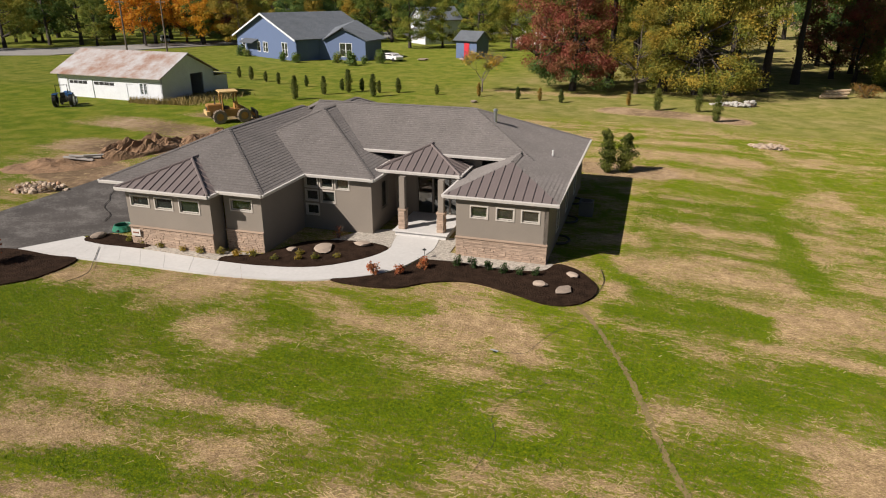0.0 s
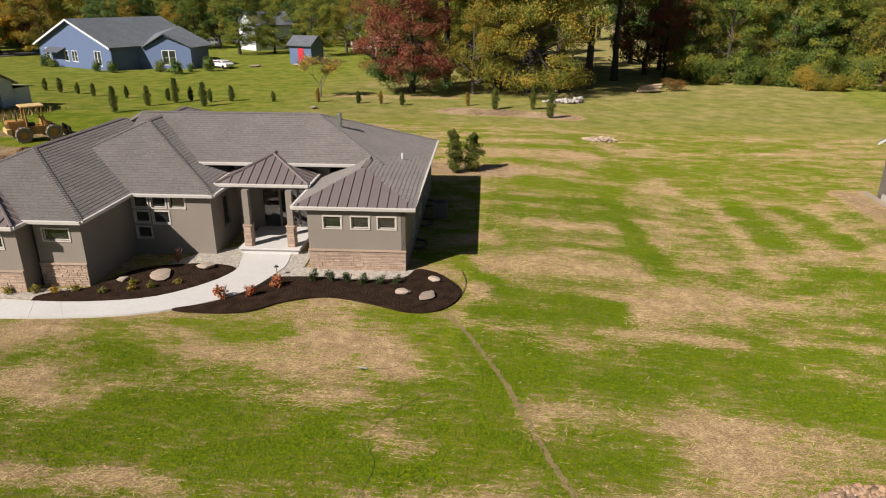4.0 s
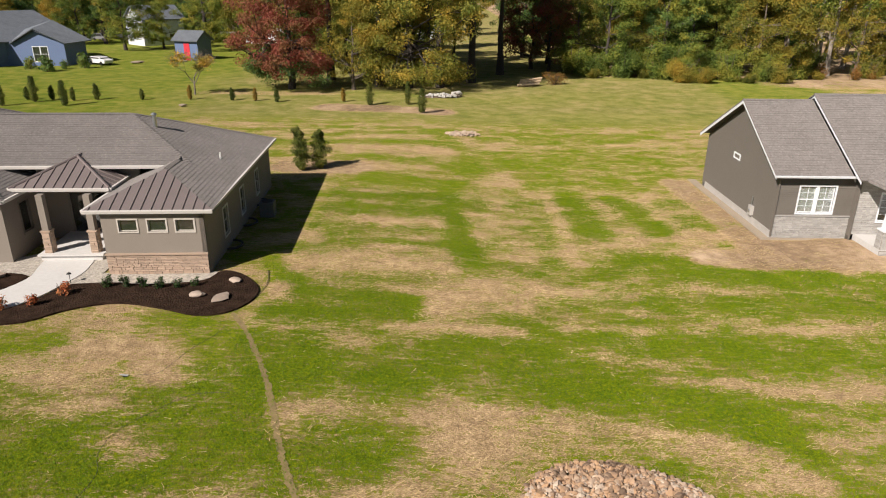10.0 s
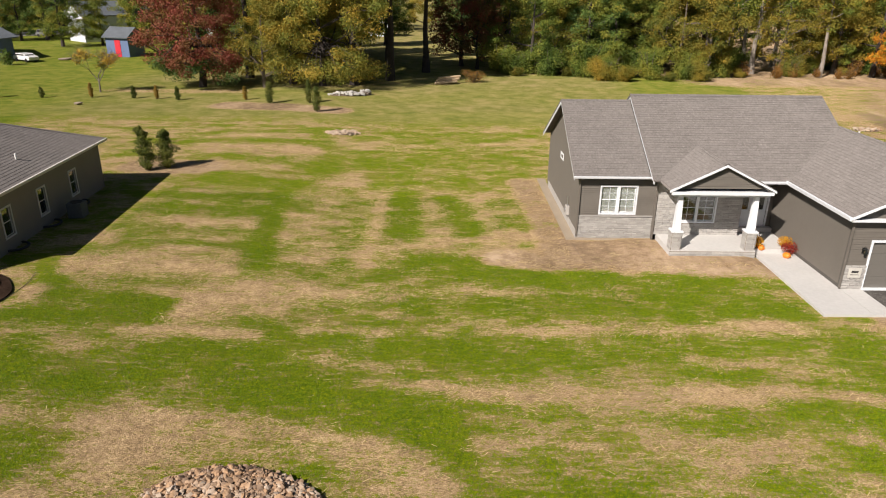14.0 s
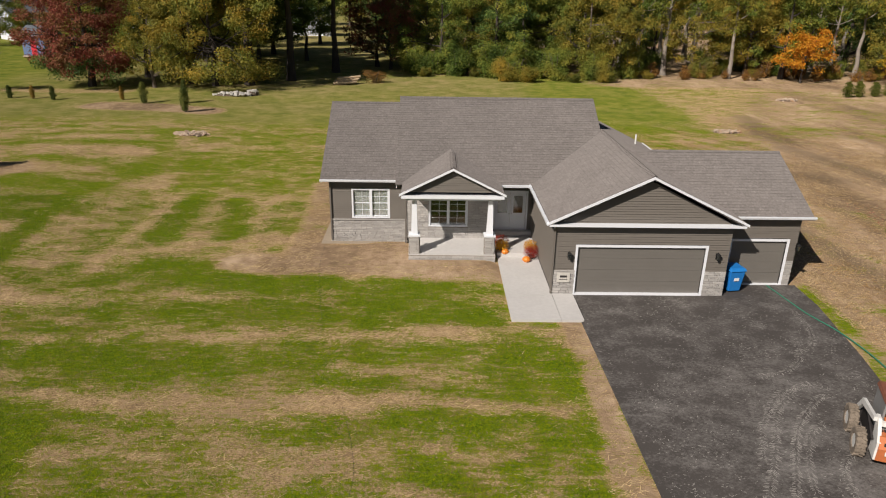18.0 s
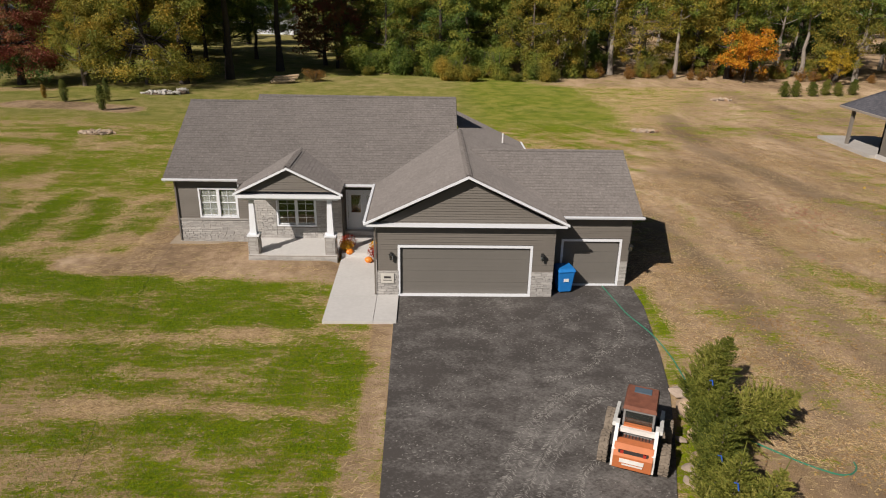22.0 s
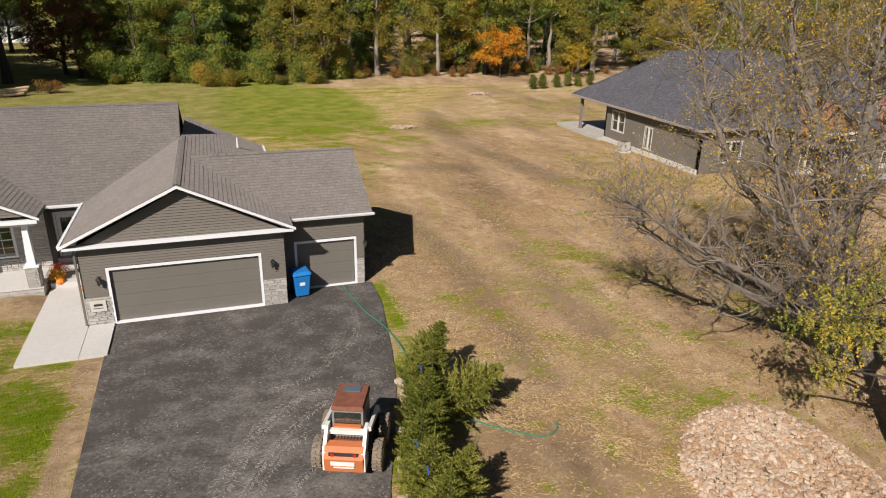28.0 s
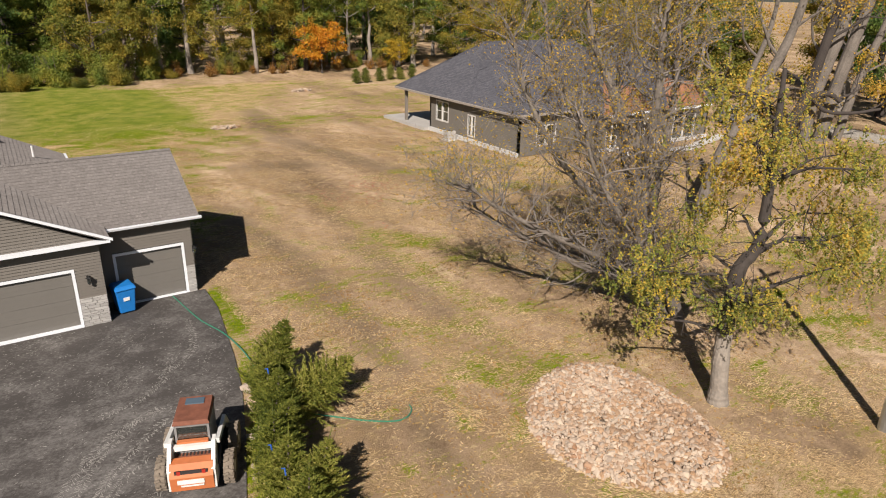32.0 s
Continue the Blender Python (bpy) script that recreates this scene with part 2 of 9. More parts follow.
def boxes(*rows):
    bm = bmesh.new()
    for r in rows:
        box(bm, *r)
    return bm


def prism(bm, pts, vec):
    """A closed solid: the polygon pts pushed along vec."""
    vec = Vector(vec)
    a = [bm.verts.new(p) for p in pts]
    b = [bm.verts.new(Vector(p) + vec) for p in pts]
    n = len(pts)
    bm.faces.new(a[::-1])
    bm.faces.new(b)
    for i in range(n):
        bm.faces.new((a[i], a[(i + 1) % n], b[(i + 1) % n], b[i]))
    bmesh.ops.recalc_face_normals(bm, faces=bm.faces[:])
    return bm


def tube(bm, a, b, r0, r1=None, n=6, caps=True):
    """A tapered round bar from a to b."""
    a, b = Vector(a), Vector(b)
    r1 = r0 if r1 is None else r1
    q = (b - a).to_track_quat("Z", "Y").to_matrix()
    ra, rb = [], []
    for i in range(n):
        c = Vector((math.cos(2 * math.pi * i / n), math.sin(2 * math.pi * i / n), 0))
        ra.append(bm.verts.new(a + q @ (c * r0)))
        rb.append(bm.verts.new(b + q @ (c * r1)))
    for i in range(n):
        bm.faces.new((ra[i], ra[(i + 1) % n], rb[(i + 1) % n], rb[i]))
    if caps:
        bm.faces.new(ra[::-1])
        bm.faces.new(rb)
    return bm


def sweep(bm, pts, r, n=5):
    """A hose or cable along pts."""
    rings = []
    for i, p in enumerate(pts):
        p = Vector(p)
        d = (Vector(pts[min(i + 1, len(pts) - 1)]) - Vector(pts[max(i - 1, 0)])).normalized()
        q = d.to_track_quat("Z", "Y").to_matrix()
        rings.append([bm.verts.new(p + q @ Vector((math.cos(2 * math.pi * k / n) * r, math.sin(2 * math.pi * k / n) * r, 0))) for k in range(n)])
    for a, b in zip(rings, rings[1:]):
        for k in range(n):
            bm.faces.new((a[k], a[(k + 1) % n], b[(k + 1) % n], b[k]))
    return bm


def smooth_line(pts, steps=8):
    """Catmull-Rom through pts."""
    P = [Vector(p) for p in pts]
    P = [P[0] * 2 - P[1]] + P + [P[-1] * 2 - P[-2]]
    out = []
    for i in range(1, len(P) - 2):
        for s in range(steps):
            t = s / steps
            a, b, c, d = P[i - 1 : i + 3]
            out.append(0.5 * ((2 * b) + (c - a) * t + (2 * a - 5 * b + 4 * c - d) * t * t + (3 * b - a - 3 * c + d) * t ** 3))
    out.append(P[-2])
    return out


def blob(bm, radius, seed, squash=(1, 1, 1), rough=0.25, sub=2, at=(0, 0, 0)):
    """An uneven stone."""
    g = bmesh.ops.create_icosphere(bm, subdivisions=sub, radius=1)
    for v in g["verts"]:
        k = 1 + rough * noise.noise(v.co * 1.4 + Vector((seed * 7.1, seed * 3.3, 0)))
        k += rough * 0.5 * noise.noise(v.co * 3.1 + Vector((0, seed * 5.7, 2)))
        v.co = Vector((v.co.x * squash[0], v.co.y * squash[1], v.co.z * squash[2])) * radius * k + Vector(at)
    return bm


def clip(poly, v, keep_above):
    """The part of a flat polygon of (u, v) points on one side of a level line."""
    out = []
    for p, q in zip(poly, poly[1:] + poly[:1]):
        ip, iq = (p[1] >= v) == keep_above, (q[1] >= v) == keep_above
        if ip:
            out.append(p)
        if ip != iq:
            k = (v - p[1]) / (q[1] - p[1])
            out.append((p[0] + (q[0] - p[0]) * k, v))
    return out


def courses(bm, P, u, up, nrm, lip=0.011):
    """Shingle courses up a slope: each one thick at its butt edge and thin where the next laps over it."""
    flat = [((p - P[0]).dot(u), (p - P[0]).dot(up)) for p in P]
    v, top = min(p[1] for p in flat), max(p[1] for p in flat)
    while v < top - 0.02:
        strip_ = clip(clip(flat, v, True), min(v + COURSE, top), False)
        if len(strip_) > 2:
            at = lambda p, h: P[0] + u * p[0] + up * p[1] + nrm * h
            face = bm.faces.new([bm.verts.new(at(p, lip * (1 - (p[1] - v) / COURSE))) for p in strip_])
            face.normal_update()
            if face.normal.dot(nrm) < 0:
                face.normal_flip()
            low = sorted(p for p in strip_ if p[1] < v + 1e-4)
            if len(low) > 1:
                a, b = low[0], low[-1]
                bm.faces.new([bm.verts.new(q) for q in (at(a, 0), at(b, 0), at(b, lip), at(a, lip))])
        v += COURSE
    bmesh.ops.remove_doubles(bm, verts=bm.verts[:], dist=2e-4)


def roof_plane(name, pts, material, parent, thick=0.16, label=""):
    """A sloping roof surface with thickness; UVs run along the eave (first edge) and up the slope, in metres."""
    P = [Vector(p) for p in pts]
    u = (P[1] - P[0]).normalized()
    nrm = u.cross(P[2] - P[0]).normalized()
    if nrm.z < 0:
        nrm = -nrm
    up = nrm.cross(u)
    bm = bmesh.new()
    prism(bm, P, (0, 0, -thick))
    if "shingle" in material.name:
        courses(bm, P, u, up, nrm)
    uv = bm.loops.layers.uv.new("UVMap")
    for f in bm.faces:
        for l in f.loops:
            d = l.vert.co - P[0]
            l[uv].uv = (d.dot(u), d.dot(up) + 0.001)
    return part(name, bm, material, parent, label)


def wall(name, parent, material, a, b, z0, z1, thick=0.2, openings=(), label=""):
    """A wall from a to b in plan (its outside on the right of that way), with openings (from, to, low, high) cut through."""
    a, b = Vector((*a, 0)), Vector((*b, 0))
    L = (b - a).length
    u = (b - a) / L
    inward = Vector((-u.y, u.x, 0))
    m = Matrix(((u.x, inward.x, 0, a.x), (u.y, inward.y, 0, a.y), (0, 0, 1, 0), (0, 0, 0, 1)))
    xs = sorted({0.0, L, *[v for o in openings for v in o[:2]]})
    zs = sorted({z0, z1, *[v for o in openings for v in o[2:]]})
    bm = bmesh.new()
    for x0, x1 in zip(xs, xs[1:]):
        run = None
        for za, zb in zip(zs, zs[1:]):
            cx, cz = (x0 + x1) / 2, (za + zb) / 2
            if any(o[0] < cx < o[1] and o[2] < cz < o[3] for o in openings):
                if run:
                    box(bm, x0, x1, 0, thick, *run, m=m)
                run = None
            else:
                run = (run[0], zb) if run else (za, zb)
        if run:
            box(bm, x0, x1, 0, thick, *run, m=m)
    bmesh.ops.remove_doubles(bm, verts=bm.verts[:], dist=1e-4)
    return part(name, bm, material, parent, label), m


def window(parent, m, x0, x1, z0, z1, frame_mat, cols=1, grid=False, casing=0.09, split=True, blind=False):
    """A window in an opening of a wall whose plan frame is m: casing, sash bars, panes."""
    win = part("window", frame_box(x0 - casing, x1 + casing, z0 - casing, z1 + casing, casing, -0.03, 0.05, m), frame_mat, parent)
    w = (x1 - x0) / cols
    for c in range(cols):
        a, b = x0 + c * w, x0 + (c + 1) * w
        part("sash", frame_box(a, b, z0, z1, 0.045, 0.05, 0.11, m), frame_mat, win)
        bm = bmesh.new()
        box(bm, a + 0.04, b - 0.04, 0.075, 0.085, z0 + 0.04, z1 - 0.04, m)
        g = part("pane", bm, GLASS_CLEAR if blind else GLASS, win)
        if blind:
            bm = bmesh.new()
            k = 0
            while z1 - 0.05 - k * 0.06 > z0 + 0.05:
                zt = z1 - 0.05 - k * 0.06
                box(bm, a + 0.05, b - 0.05, 0.13, 0.15, zt - 0.056, zt, m)
                k += 1
            part("blind", bm, BLIND, win, "closed pale grey blind")
        g.visible_shadow = False
        if split:
            bm = bmesh.new()
            zc = (z0 + z1) / 2
            box(bm, a + 0.04, b - 0.04, 0.055, 0.10, zc - 0.02, zc + 0.02, m)
            if grid:
                box(bm, (a + b) / 2 - 0.009, (a + b) / 2 + 0.009, 0.06, 0.074, z0 + 0.05, z1 - 0.05, m)
                for zz in ((z0 + zc) / 2, (z1 + zc) / 2):
                    box(bm, a + 0.05, b - 0.05, 0.062, 0.073, zz - 0.009, zz + 0.009, m)
            part("muntin", bm, frame_mat, win)
    if cols > 1:
        bm = bmesh.new()
        for c in range(1, cols):
            box(bm, x0 + c * w - 0.075, x0 + c * w + 0.075, -0.025, 0.12, z0, z1, m)
        part("mullion", bm, frame_mat, win)
    return win


def frame_box(x0, x1, z0, z1, w, y0, y1, m):
    bm = bmesh.new()
    box(bm, x0, x1, y0, y1, z1 - w, z1, m)
    box(bm, x0, x1, y0, y1, z0, z0 + w, m)
    box(bm, x0, x0 + w, y0, y1, z0 + w, z1 - w, m)
    box(bm, x1 - w, x1, y0, y1, z0 + w, z1 - w, m)
    return bm


def ridge_cap(parent, a, b, material, fall=0.3):
    """Bent cap shingles lapping one another along a hip or ridge from a up to b."""
    a, b = Vector(a), Vector(b)
    d = (b - a).normalized()
    side = Vector((-d.y, d.x, 0)).normalized() * 0.15
    drop, n = Vector((0, 0, -0.15 * fall)), int((b - a).length / 0.2)
    bm = bmesh.new()
    offs, last = (side + drop, Vector(), drop - side), None
    for k in range(n):
        for c, h in ((a + (b - a) * (k / n), 0.045), (a + (b - a) * ((k + 0.97) / n), 0.022)):
            ring = [bm.verts.new(c + o + Vector((0, 0, h))) for o in offs]
            if last:
                for i in (0, 1):
                    bm.faces.new((last[i], last[i + 1], ring[i + 1], ring[i]))
            last = ring
    uv = bm.loops.layers.uv.new("UVMap")
    for f in bm.faces:
        for l in f.loops:
            c = l.vert.co - a
            l[uv].uv = (c.dot(side) / 0.15, c.dot(d))
    return part("ridge_cap", bm, material, parent)


def hip_roof(parent, u0, u1, v0, v1, z, s, material, thick=0.15, ridge_along="auto"):
    """A hip roof over the rectangle, with slope s: up to four planes and the fascia under their eaves."""
    w, d = u1 - u0, v1 - v0
    if (ridge_along == "auto" and w >= d) or ridge_along == "u":
        h = d / 2
        zr = z + s * h
        A, B = (u0 + h, v0 + h, zr), (u1 - h, v0 + h, zr)
        planes = [[(u0, v0, z), (u1, v0, z), B, A], [(u1, v0, z), (u1, v1, z), B], [(u1, v1, z), (u0, v1, z), A, B], [(u0, v1, z), (u0, v0, z), A]]
    else:
        h = w / 2
        zr = z + s * h
        A, B = (u0 + h, v0 + h, zr), (u0 + h, v1 - h, zr)
        planes = [[(u0, v0, z), (u1, v0, z), A], [(u1, v0, z), (u1, v1, z), B, A], [(u1, v1, z), (u0, v1, z), B], [(u0, v1, z), (u0, v0, z), A, B]]
    for p in planes:
        roof_plane("roof_slope", p, material, parent, thick)
    ends = ((u0, v0, A), (u1, v0, B), (u1, v1, B), (u0, v1, A)) if A[1] == B[1] else ((u0, v0, A), (u1, v0, A), (u1, v1, B), (u0, v1, B))
    for u, v, top in ends:
        ridge_cap(parent, (u, v, z), top, material)
    ridge_cap(parent, A, B, material, s)


# ---- ground ----
def sstep(t):
    t = np.clip(t, 0, 1)
    return t * t * (3 - 2 * t)


def gz(x, y):
    """Height of the ground: nearly level, a little higher round the hip-roofed house."""
    x, y = np.asarray(x, float), np.asarray(y, float)
    rise = 0.62 * sstep((-x - 24) / 14) * (1 - 0.45 * sstep((y - 22) / 30))
    roll = 0.05 * np.sin(x * 0.21 + 1.0) * np.cos(y * 0.17) * sstep((y - 14) / 10)
    bed = 0.15 * sstep((x + 11) / 1.5) * (1 - sstep((x + 4.1) / 0.7)) * sstep((y - 0.6) / 2.2) * (1 - sstep((y - 6) / 1))
    return -0.15 + rise + roll + bed


def gh(x, y):
    return float(gz(x, y))


def axis_steps(lo, hi, step, far):
    near = list(np.arange(lo, hi + 1e-6, step))
    return np.array([lo - f for f in far[::-1]] + near + [hi + f for f in far])


FAR = [3, 8, 16, 30, 55, 95, 160, 260, 420, 700, 1200, 2200]
gx, gy = axis_steps(-80, 60, 0.3, FAR), axis_steps(-26, 80, 0.3, FAR)
GX, GY = np.meshgrid(gx, gy)
GZ = gz(GX, GY)


def value_noise(x, y, seed):
    """Smooth lattice noise in 0..1."""
    xi, yi = np.floor(x).astype(int), np.floor(y).astype(int)
    fx, fy = sstep(x - xi), sstep(y - yi)

    def h(a, b):
        v = np.sin(a * 127.1 + b * 311.7 + seed * 74.7) * 43758.5453
        return v - np.floor(v)

    return (h(xi, yi) * (1 - fx) + h(xi + 1, yi) * fx) * (1 - fy) + (h(xi, yi + 1) * (1 - fx) + h(xi + 1, yi + 1) * fx) * fy


def fbm(x, y, seed, n=4):
    return sum(value_noise(x * 2 ** k, y * 2 ** k, seed + k) * 0.5 ** (k + 1) for k in range(n)) / (1 - 0.5 ** n)


def strip(x, y, a, b, w, soft=0.5):
    """1 on the line from a to b out to half its width, fading beyond."""
    ax, ay, bx, by = *a, *b
    L2 = (bx - ax) ** 2 + (by - ay) ** 2
    t = np.clip(((x - ax) * (bx - ax) + (y - ay) * (by - ay)) / L2, 0, 1)
    d = np.hypot(x - ax - t * (bx - ax), y - ay - t * (by - ay))
    return 1 - sstep((d - w / 2 * (1 - soft)) / (w * soft))


WX = GX + 0.9 * (fbm(GX / 2.4, GY / 2.4, 3, 5) - 0.5)
WY = GY + 0.7 * (fbm(GX / 2.4, GY / 2.4, 9, 5) - 0.5)
street_side = sstep((WX + 28) / 4) * (1 - sstep((WX + 2) / 2)) * (1 - sstep((WY - 1) / 3))
grass = 0.5 + 0.13 * street_side + 0.75 * (fbm(GX / 7, GY / 1.6, 5) - 0.5) + 0.6 * (fbm(GX / 1.8, GY / 0.8, 7) - 0.5)
bare = np.zeros_like(GX)
def rows_of(flat):
    return [flat[i : i + 6] for i in range(0, len(flat), 6)]


# strips of lawn: x, y, x, y, width, and how much grass has come up there (straw covers the rest)
COVER_A = rows_of([
    -27.5, 17.2, -26.4, 23.3, 1, 0.35, -41.7, 24.3, -30.4, 26.2, 3.1, 0.35, -36.2, 20, -31.7, 21, 2.6, 0.35, -34.9, 17.1, -29.4, 18.1, 1.7, 0.35,
    -37.6, -3.9, -37.4, -0.2, 1.3, 0.15, -40.7, 32.1, -32.2, 33.6, 1.4, 0.8, -40.1, 27.2, -31.2, 29.4, 2.6, 0.8, -37.7, 22.1, -34.3, 22.8, 1.3, 0.8,
    -31, 19.9, -27.5, 21.2, 3.3, 0.8, -36.7, 15.1, -30.6, 16, 2.1, 0.8, -31.3, 34.6, -28, 22, 1.5, 0.8, -25.9, 23.4, -21.1, 23.7, 4.3, 0.8,
    -21.8, 31.7, -16.4, 32.6, 3.1, 0.8, -18.7, 24.2, -14.4, 24.9, 3.8, 0.8, -24.4, 18.8, -18.4, 18.6, 3.2, 0.8, -62.3, -12.4, -58.2, -11.8, 2.5, 0.9])
COVER_B = rows_of([
    11.2, 0.6, 10.8, -4.6, 1, 0.8, 9.9, -9.1, 8.4, -12.7, 0.6, 0.9, 8.4, 46.5, 23.6, 53.2, 19, 0.4, 4.3, 45.9, 12, 40.2, 7.3, 0.6,
    11.3, 1.2, 11.1, -2.7, 1.3, 0.8, 20.6, -2.9, 19.7, -9.1, 1.4, 0.4, 17.5, -12.5, 19.6, -11.9, 0.6, 0.45, 19.4, -11.8, 21, -12.5, 0.8, 0.45,
    18.1, 1.1, 18.7, 6.9, 1.1, 0.2, -55.6, -16.3, -50, -16, 1.1, 0.1, -49.9, -16.2, -45.3, -15.5, 0.9, 0.15, -53.5, -19, -50.4, -18.4, 1.1, 0.08,
    -50.3, -18.5, -45.6, -17.9, 0.8, 0.12, -62.4, -10.1, -51.7, -7.9, 2.6, 0.15, -54, -12.7, -50.1, -11.7, 1.9, 0.15, -49.8, -8.7, -45.3, -8.8, 1.3, 0.15])
COVER_C = rows_of([
    -51.1, -20.7, -49.5, -20.4, 0.5, 0.1, -40.6, -12.1, -38.8, -13.3, 0.9, 0.2, -39.2, -15.4, -37.6, -15.3, 1.2, 0.2, -31.7, -11.8, -29.2, -11.6, 2.5, 0.08,
    -35.1, -11, -32.1, -11.1, 1.5, 0.2, -58.5, -14.9, -54.7, -12.9, 4.6, 1, -61.7, -12.4, -58.5, -11.8, 3.1, 1, -51.1, -8.3, -44.4, -6.3, 1.6, 0.9,
    -50.9, -14.2, -46.5, -12.9, 1.5, 0.8, -48.7, -14.8, -40.7, -13.5, 2.2, 1, -51, -17.4, -47, -16.5, 0.9, 0.8, -52.1, -20.1, -48.4, -18.9, 1.3, 0.95,
    -48.1, -19.3, -43.4, -18, 0.9, 0.9, -44.6, -17.2, -41.2, -16.2, 1.4, 0.75, -39.1, -14.6, -36.4, -13.3, 1.6, 0.9, -40.5, -12.8, -36.4, -10.5, 1.6, 0.85])
COVER_D = rows_of([
    -50.3, -7.9, -44.2, -7.6, 1.4, 0.12, -44.5, -6.7, -40.6, -8.4, 3.9, 0.05, -40.6, -8.4, -38.1, -8.8, 1.9, 0.1, -55, -8.5, -51.9, -8.6, 2.5, 0.15,
    -52.6, -11.8, -51.1, -11.6, 1.6, 0.1, -49.5, -11.7, -46.6, -11.2, 1, 0.15, -49.2, -15.8, -44.9, -15.5, 1, 0.1, -44.4, -11.7, -41.4, -11.3, 1, 0.25,
    -40.4, -12.7, -39.3, -12.8, 1.4, 0.2, -44.3, -4.4, -41, -4, 1.1, 0.1, -46.9, -7.5, -45.3, -6.8, 1.4, 0.95, -48.7, -7, -44.8, -7, 1, 0.9,
    -50.5, -10.4, -45.5, -10.5, 1.2, 0.7, -48, -12.2, -41.8, -12.6, 1.6, 0.9, -50.1, -14.7, -45.3, -13.8, 1.4, 1, -44.9, -14.5, -40, -14.2, 1.5, 1])
COVER_E = rows_of([
    -42.4, -12.6, -40.4, -12.4, 1.1, 0.9, -39.9, -10.5, -36.8, -9.7, 1, 0.95, -38.7, -12.2, -36, -12.4, 1.6, 0.9, -39, -14.5, -36, -13.9, 0.9, 0.95,
    -39.2, -6.5, -37.6, -8, 2.1, 1, -51.8, -8.1, -49.6, -9.5, 2.3, 0.9, -32.4, -10.6, -26.6, -10.8, 1.6, 0.08, -31.7, -12.2, -29.4, -12.4, 1.4, 0.05,
    -25.2, -10.4, -20.6, -12.1, 1.4, 0.15, -37.7, 0.5, -33.9, 2, 2.9, 0.08, -33.9, 2, -30.4, 1.4, 2.9, 0.08, -31.3, -2.4, -27.6, -0.5, 3, 0.05,
    -32.3, -4.9, -27.6, -4.8, 1.1, 0.08, -25.7, -4.3, -22.4, -4.2, 1.1, 0.15, -22.2, -0.7, -17, -0.6, 1.2, 0.2, -26.8, -0.8, -23.7, -1, 1.2, 0.2])
COVER_F = rows_of([
    -23.5, 14.5, -23.8, 2.3, 1.1, 0.1, -26.8, 22.8, -25.9, 16.5, 1.7, 0.15, -20.2, 7.4, -20.6, 4.7, 1.6, 0.15, -17.5, 14.1, -17.1, 6.5, 1.2, 0.2,
    -17.6, -4.3, -10.2, -4.1, 0.7, 0.15, -9.4, -4, -4.4, -4.1, 0.9, 0.15, -24.7, -7.9, -20.3, -8.4, 0.8, 0.2, -20.3, -8.4, -17.6, -8.7, 1.1, 0.1,
    -17.2, -8.7, -7.1, -8.5, 1, 0.15, -38.2, -5.3, -34.8, -5.4, 0.6, 0.25, -35.6, -10.6, -33, -10.7, 0.8, 0.15, -35.4, 7.9, -29.8, 7.6, 1.4, 0.15,
    -37.3, 20.7, -30, 20.1, 1.3, 0.15, -39.3, 26.1, -30.9, 26.5, 2.5, 0.1, -34.7, -13.3, -32.5, -12.2, 2.2, 0.95, -36.5, -9, -31.5, -8.6, 2.3, 1])
COVER_G = rows_of([
    -37.6, -7.2, -35.3, -6.7, 1.4, 0.95, -30.7, -6.4, -27.4, -6.4, 1.3, 1, -27.6, -7.4, -24.2, -8.8, 2.2, 1, -24.2, -8.8, -20.1, -10.7, 1.4, 1,
    -19.8, -10.9, -19.1, -13.3, 0.8, 0.95, -37, -4.1, -32.3, -3.7, 1.6, 1, -36.4, -1.9, -32.1, -2.6, 1.3, 1, -32, -2.6, -32.1, -3.9, 0.8, 1,
    -38.8, 1.2, -36.4, -1.9, 1, 1, -29.2, 2.1, -30.4, 14.9, 1.3, 1, -38.4, 9.8, -30.3, 10.1, 1.3, 0.9, -38.9, 12.1, -30.8, 13, 1.2, 0.9,
    -38, 17.5, -29.8, 16.3, 2.1, 0.9, -36.8, 4.7, -29.9, 4.4, 0.9, 0.8, -30.5, 20.9, -27.5, 21, 2.4, 0.9, -25.5, 22.9, -22.8, 23, 2.5, 0.9])
COVER_H = rows_of([
    -22.4, 15.2, -22.1, 8.3, 1.8, 0.95, -19.8, 14, -18.2, 7.4, 1.4, 0.9, -21, 3.1, -18.5, 2.4, 1.6, 1, -18.3, 1.7, -13, 0.8, 1.7, 1,
    -20.2, -2.1, -9, -1.8, 2.1, 0.85, -8.7, -1.3, -5, -2.3, 2.6, 0.9, -21.6, -5.8, -18.4, -6.4, 1.7, 1,
    -18.3, -6, -11.4, -6.1, 2.2, 0.8, -11.1, -5.4, -5.4, -5.7, 1.5, 0.65, -26, -3.3, -20.3, -3.2, 1.3, 0.65, -23.9, -7.3, -23.4, -7.5, 0.9, 0.9,
    -18.3, -4.4, -14.2, -4.3, 0.7, 0.15, -14.2, -4.3, -7.7, -4, 0.8, 0.2, -7.7, -3.5, -1.8, -3.6, 0.9, 0.12, -17.5, -8.9, -12.1, -9.2, 0.6, 0.2])
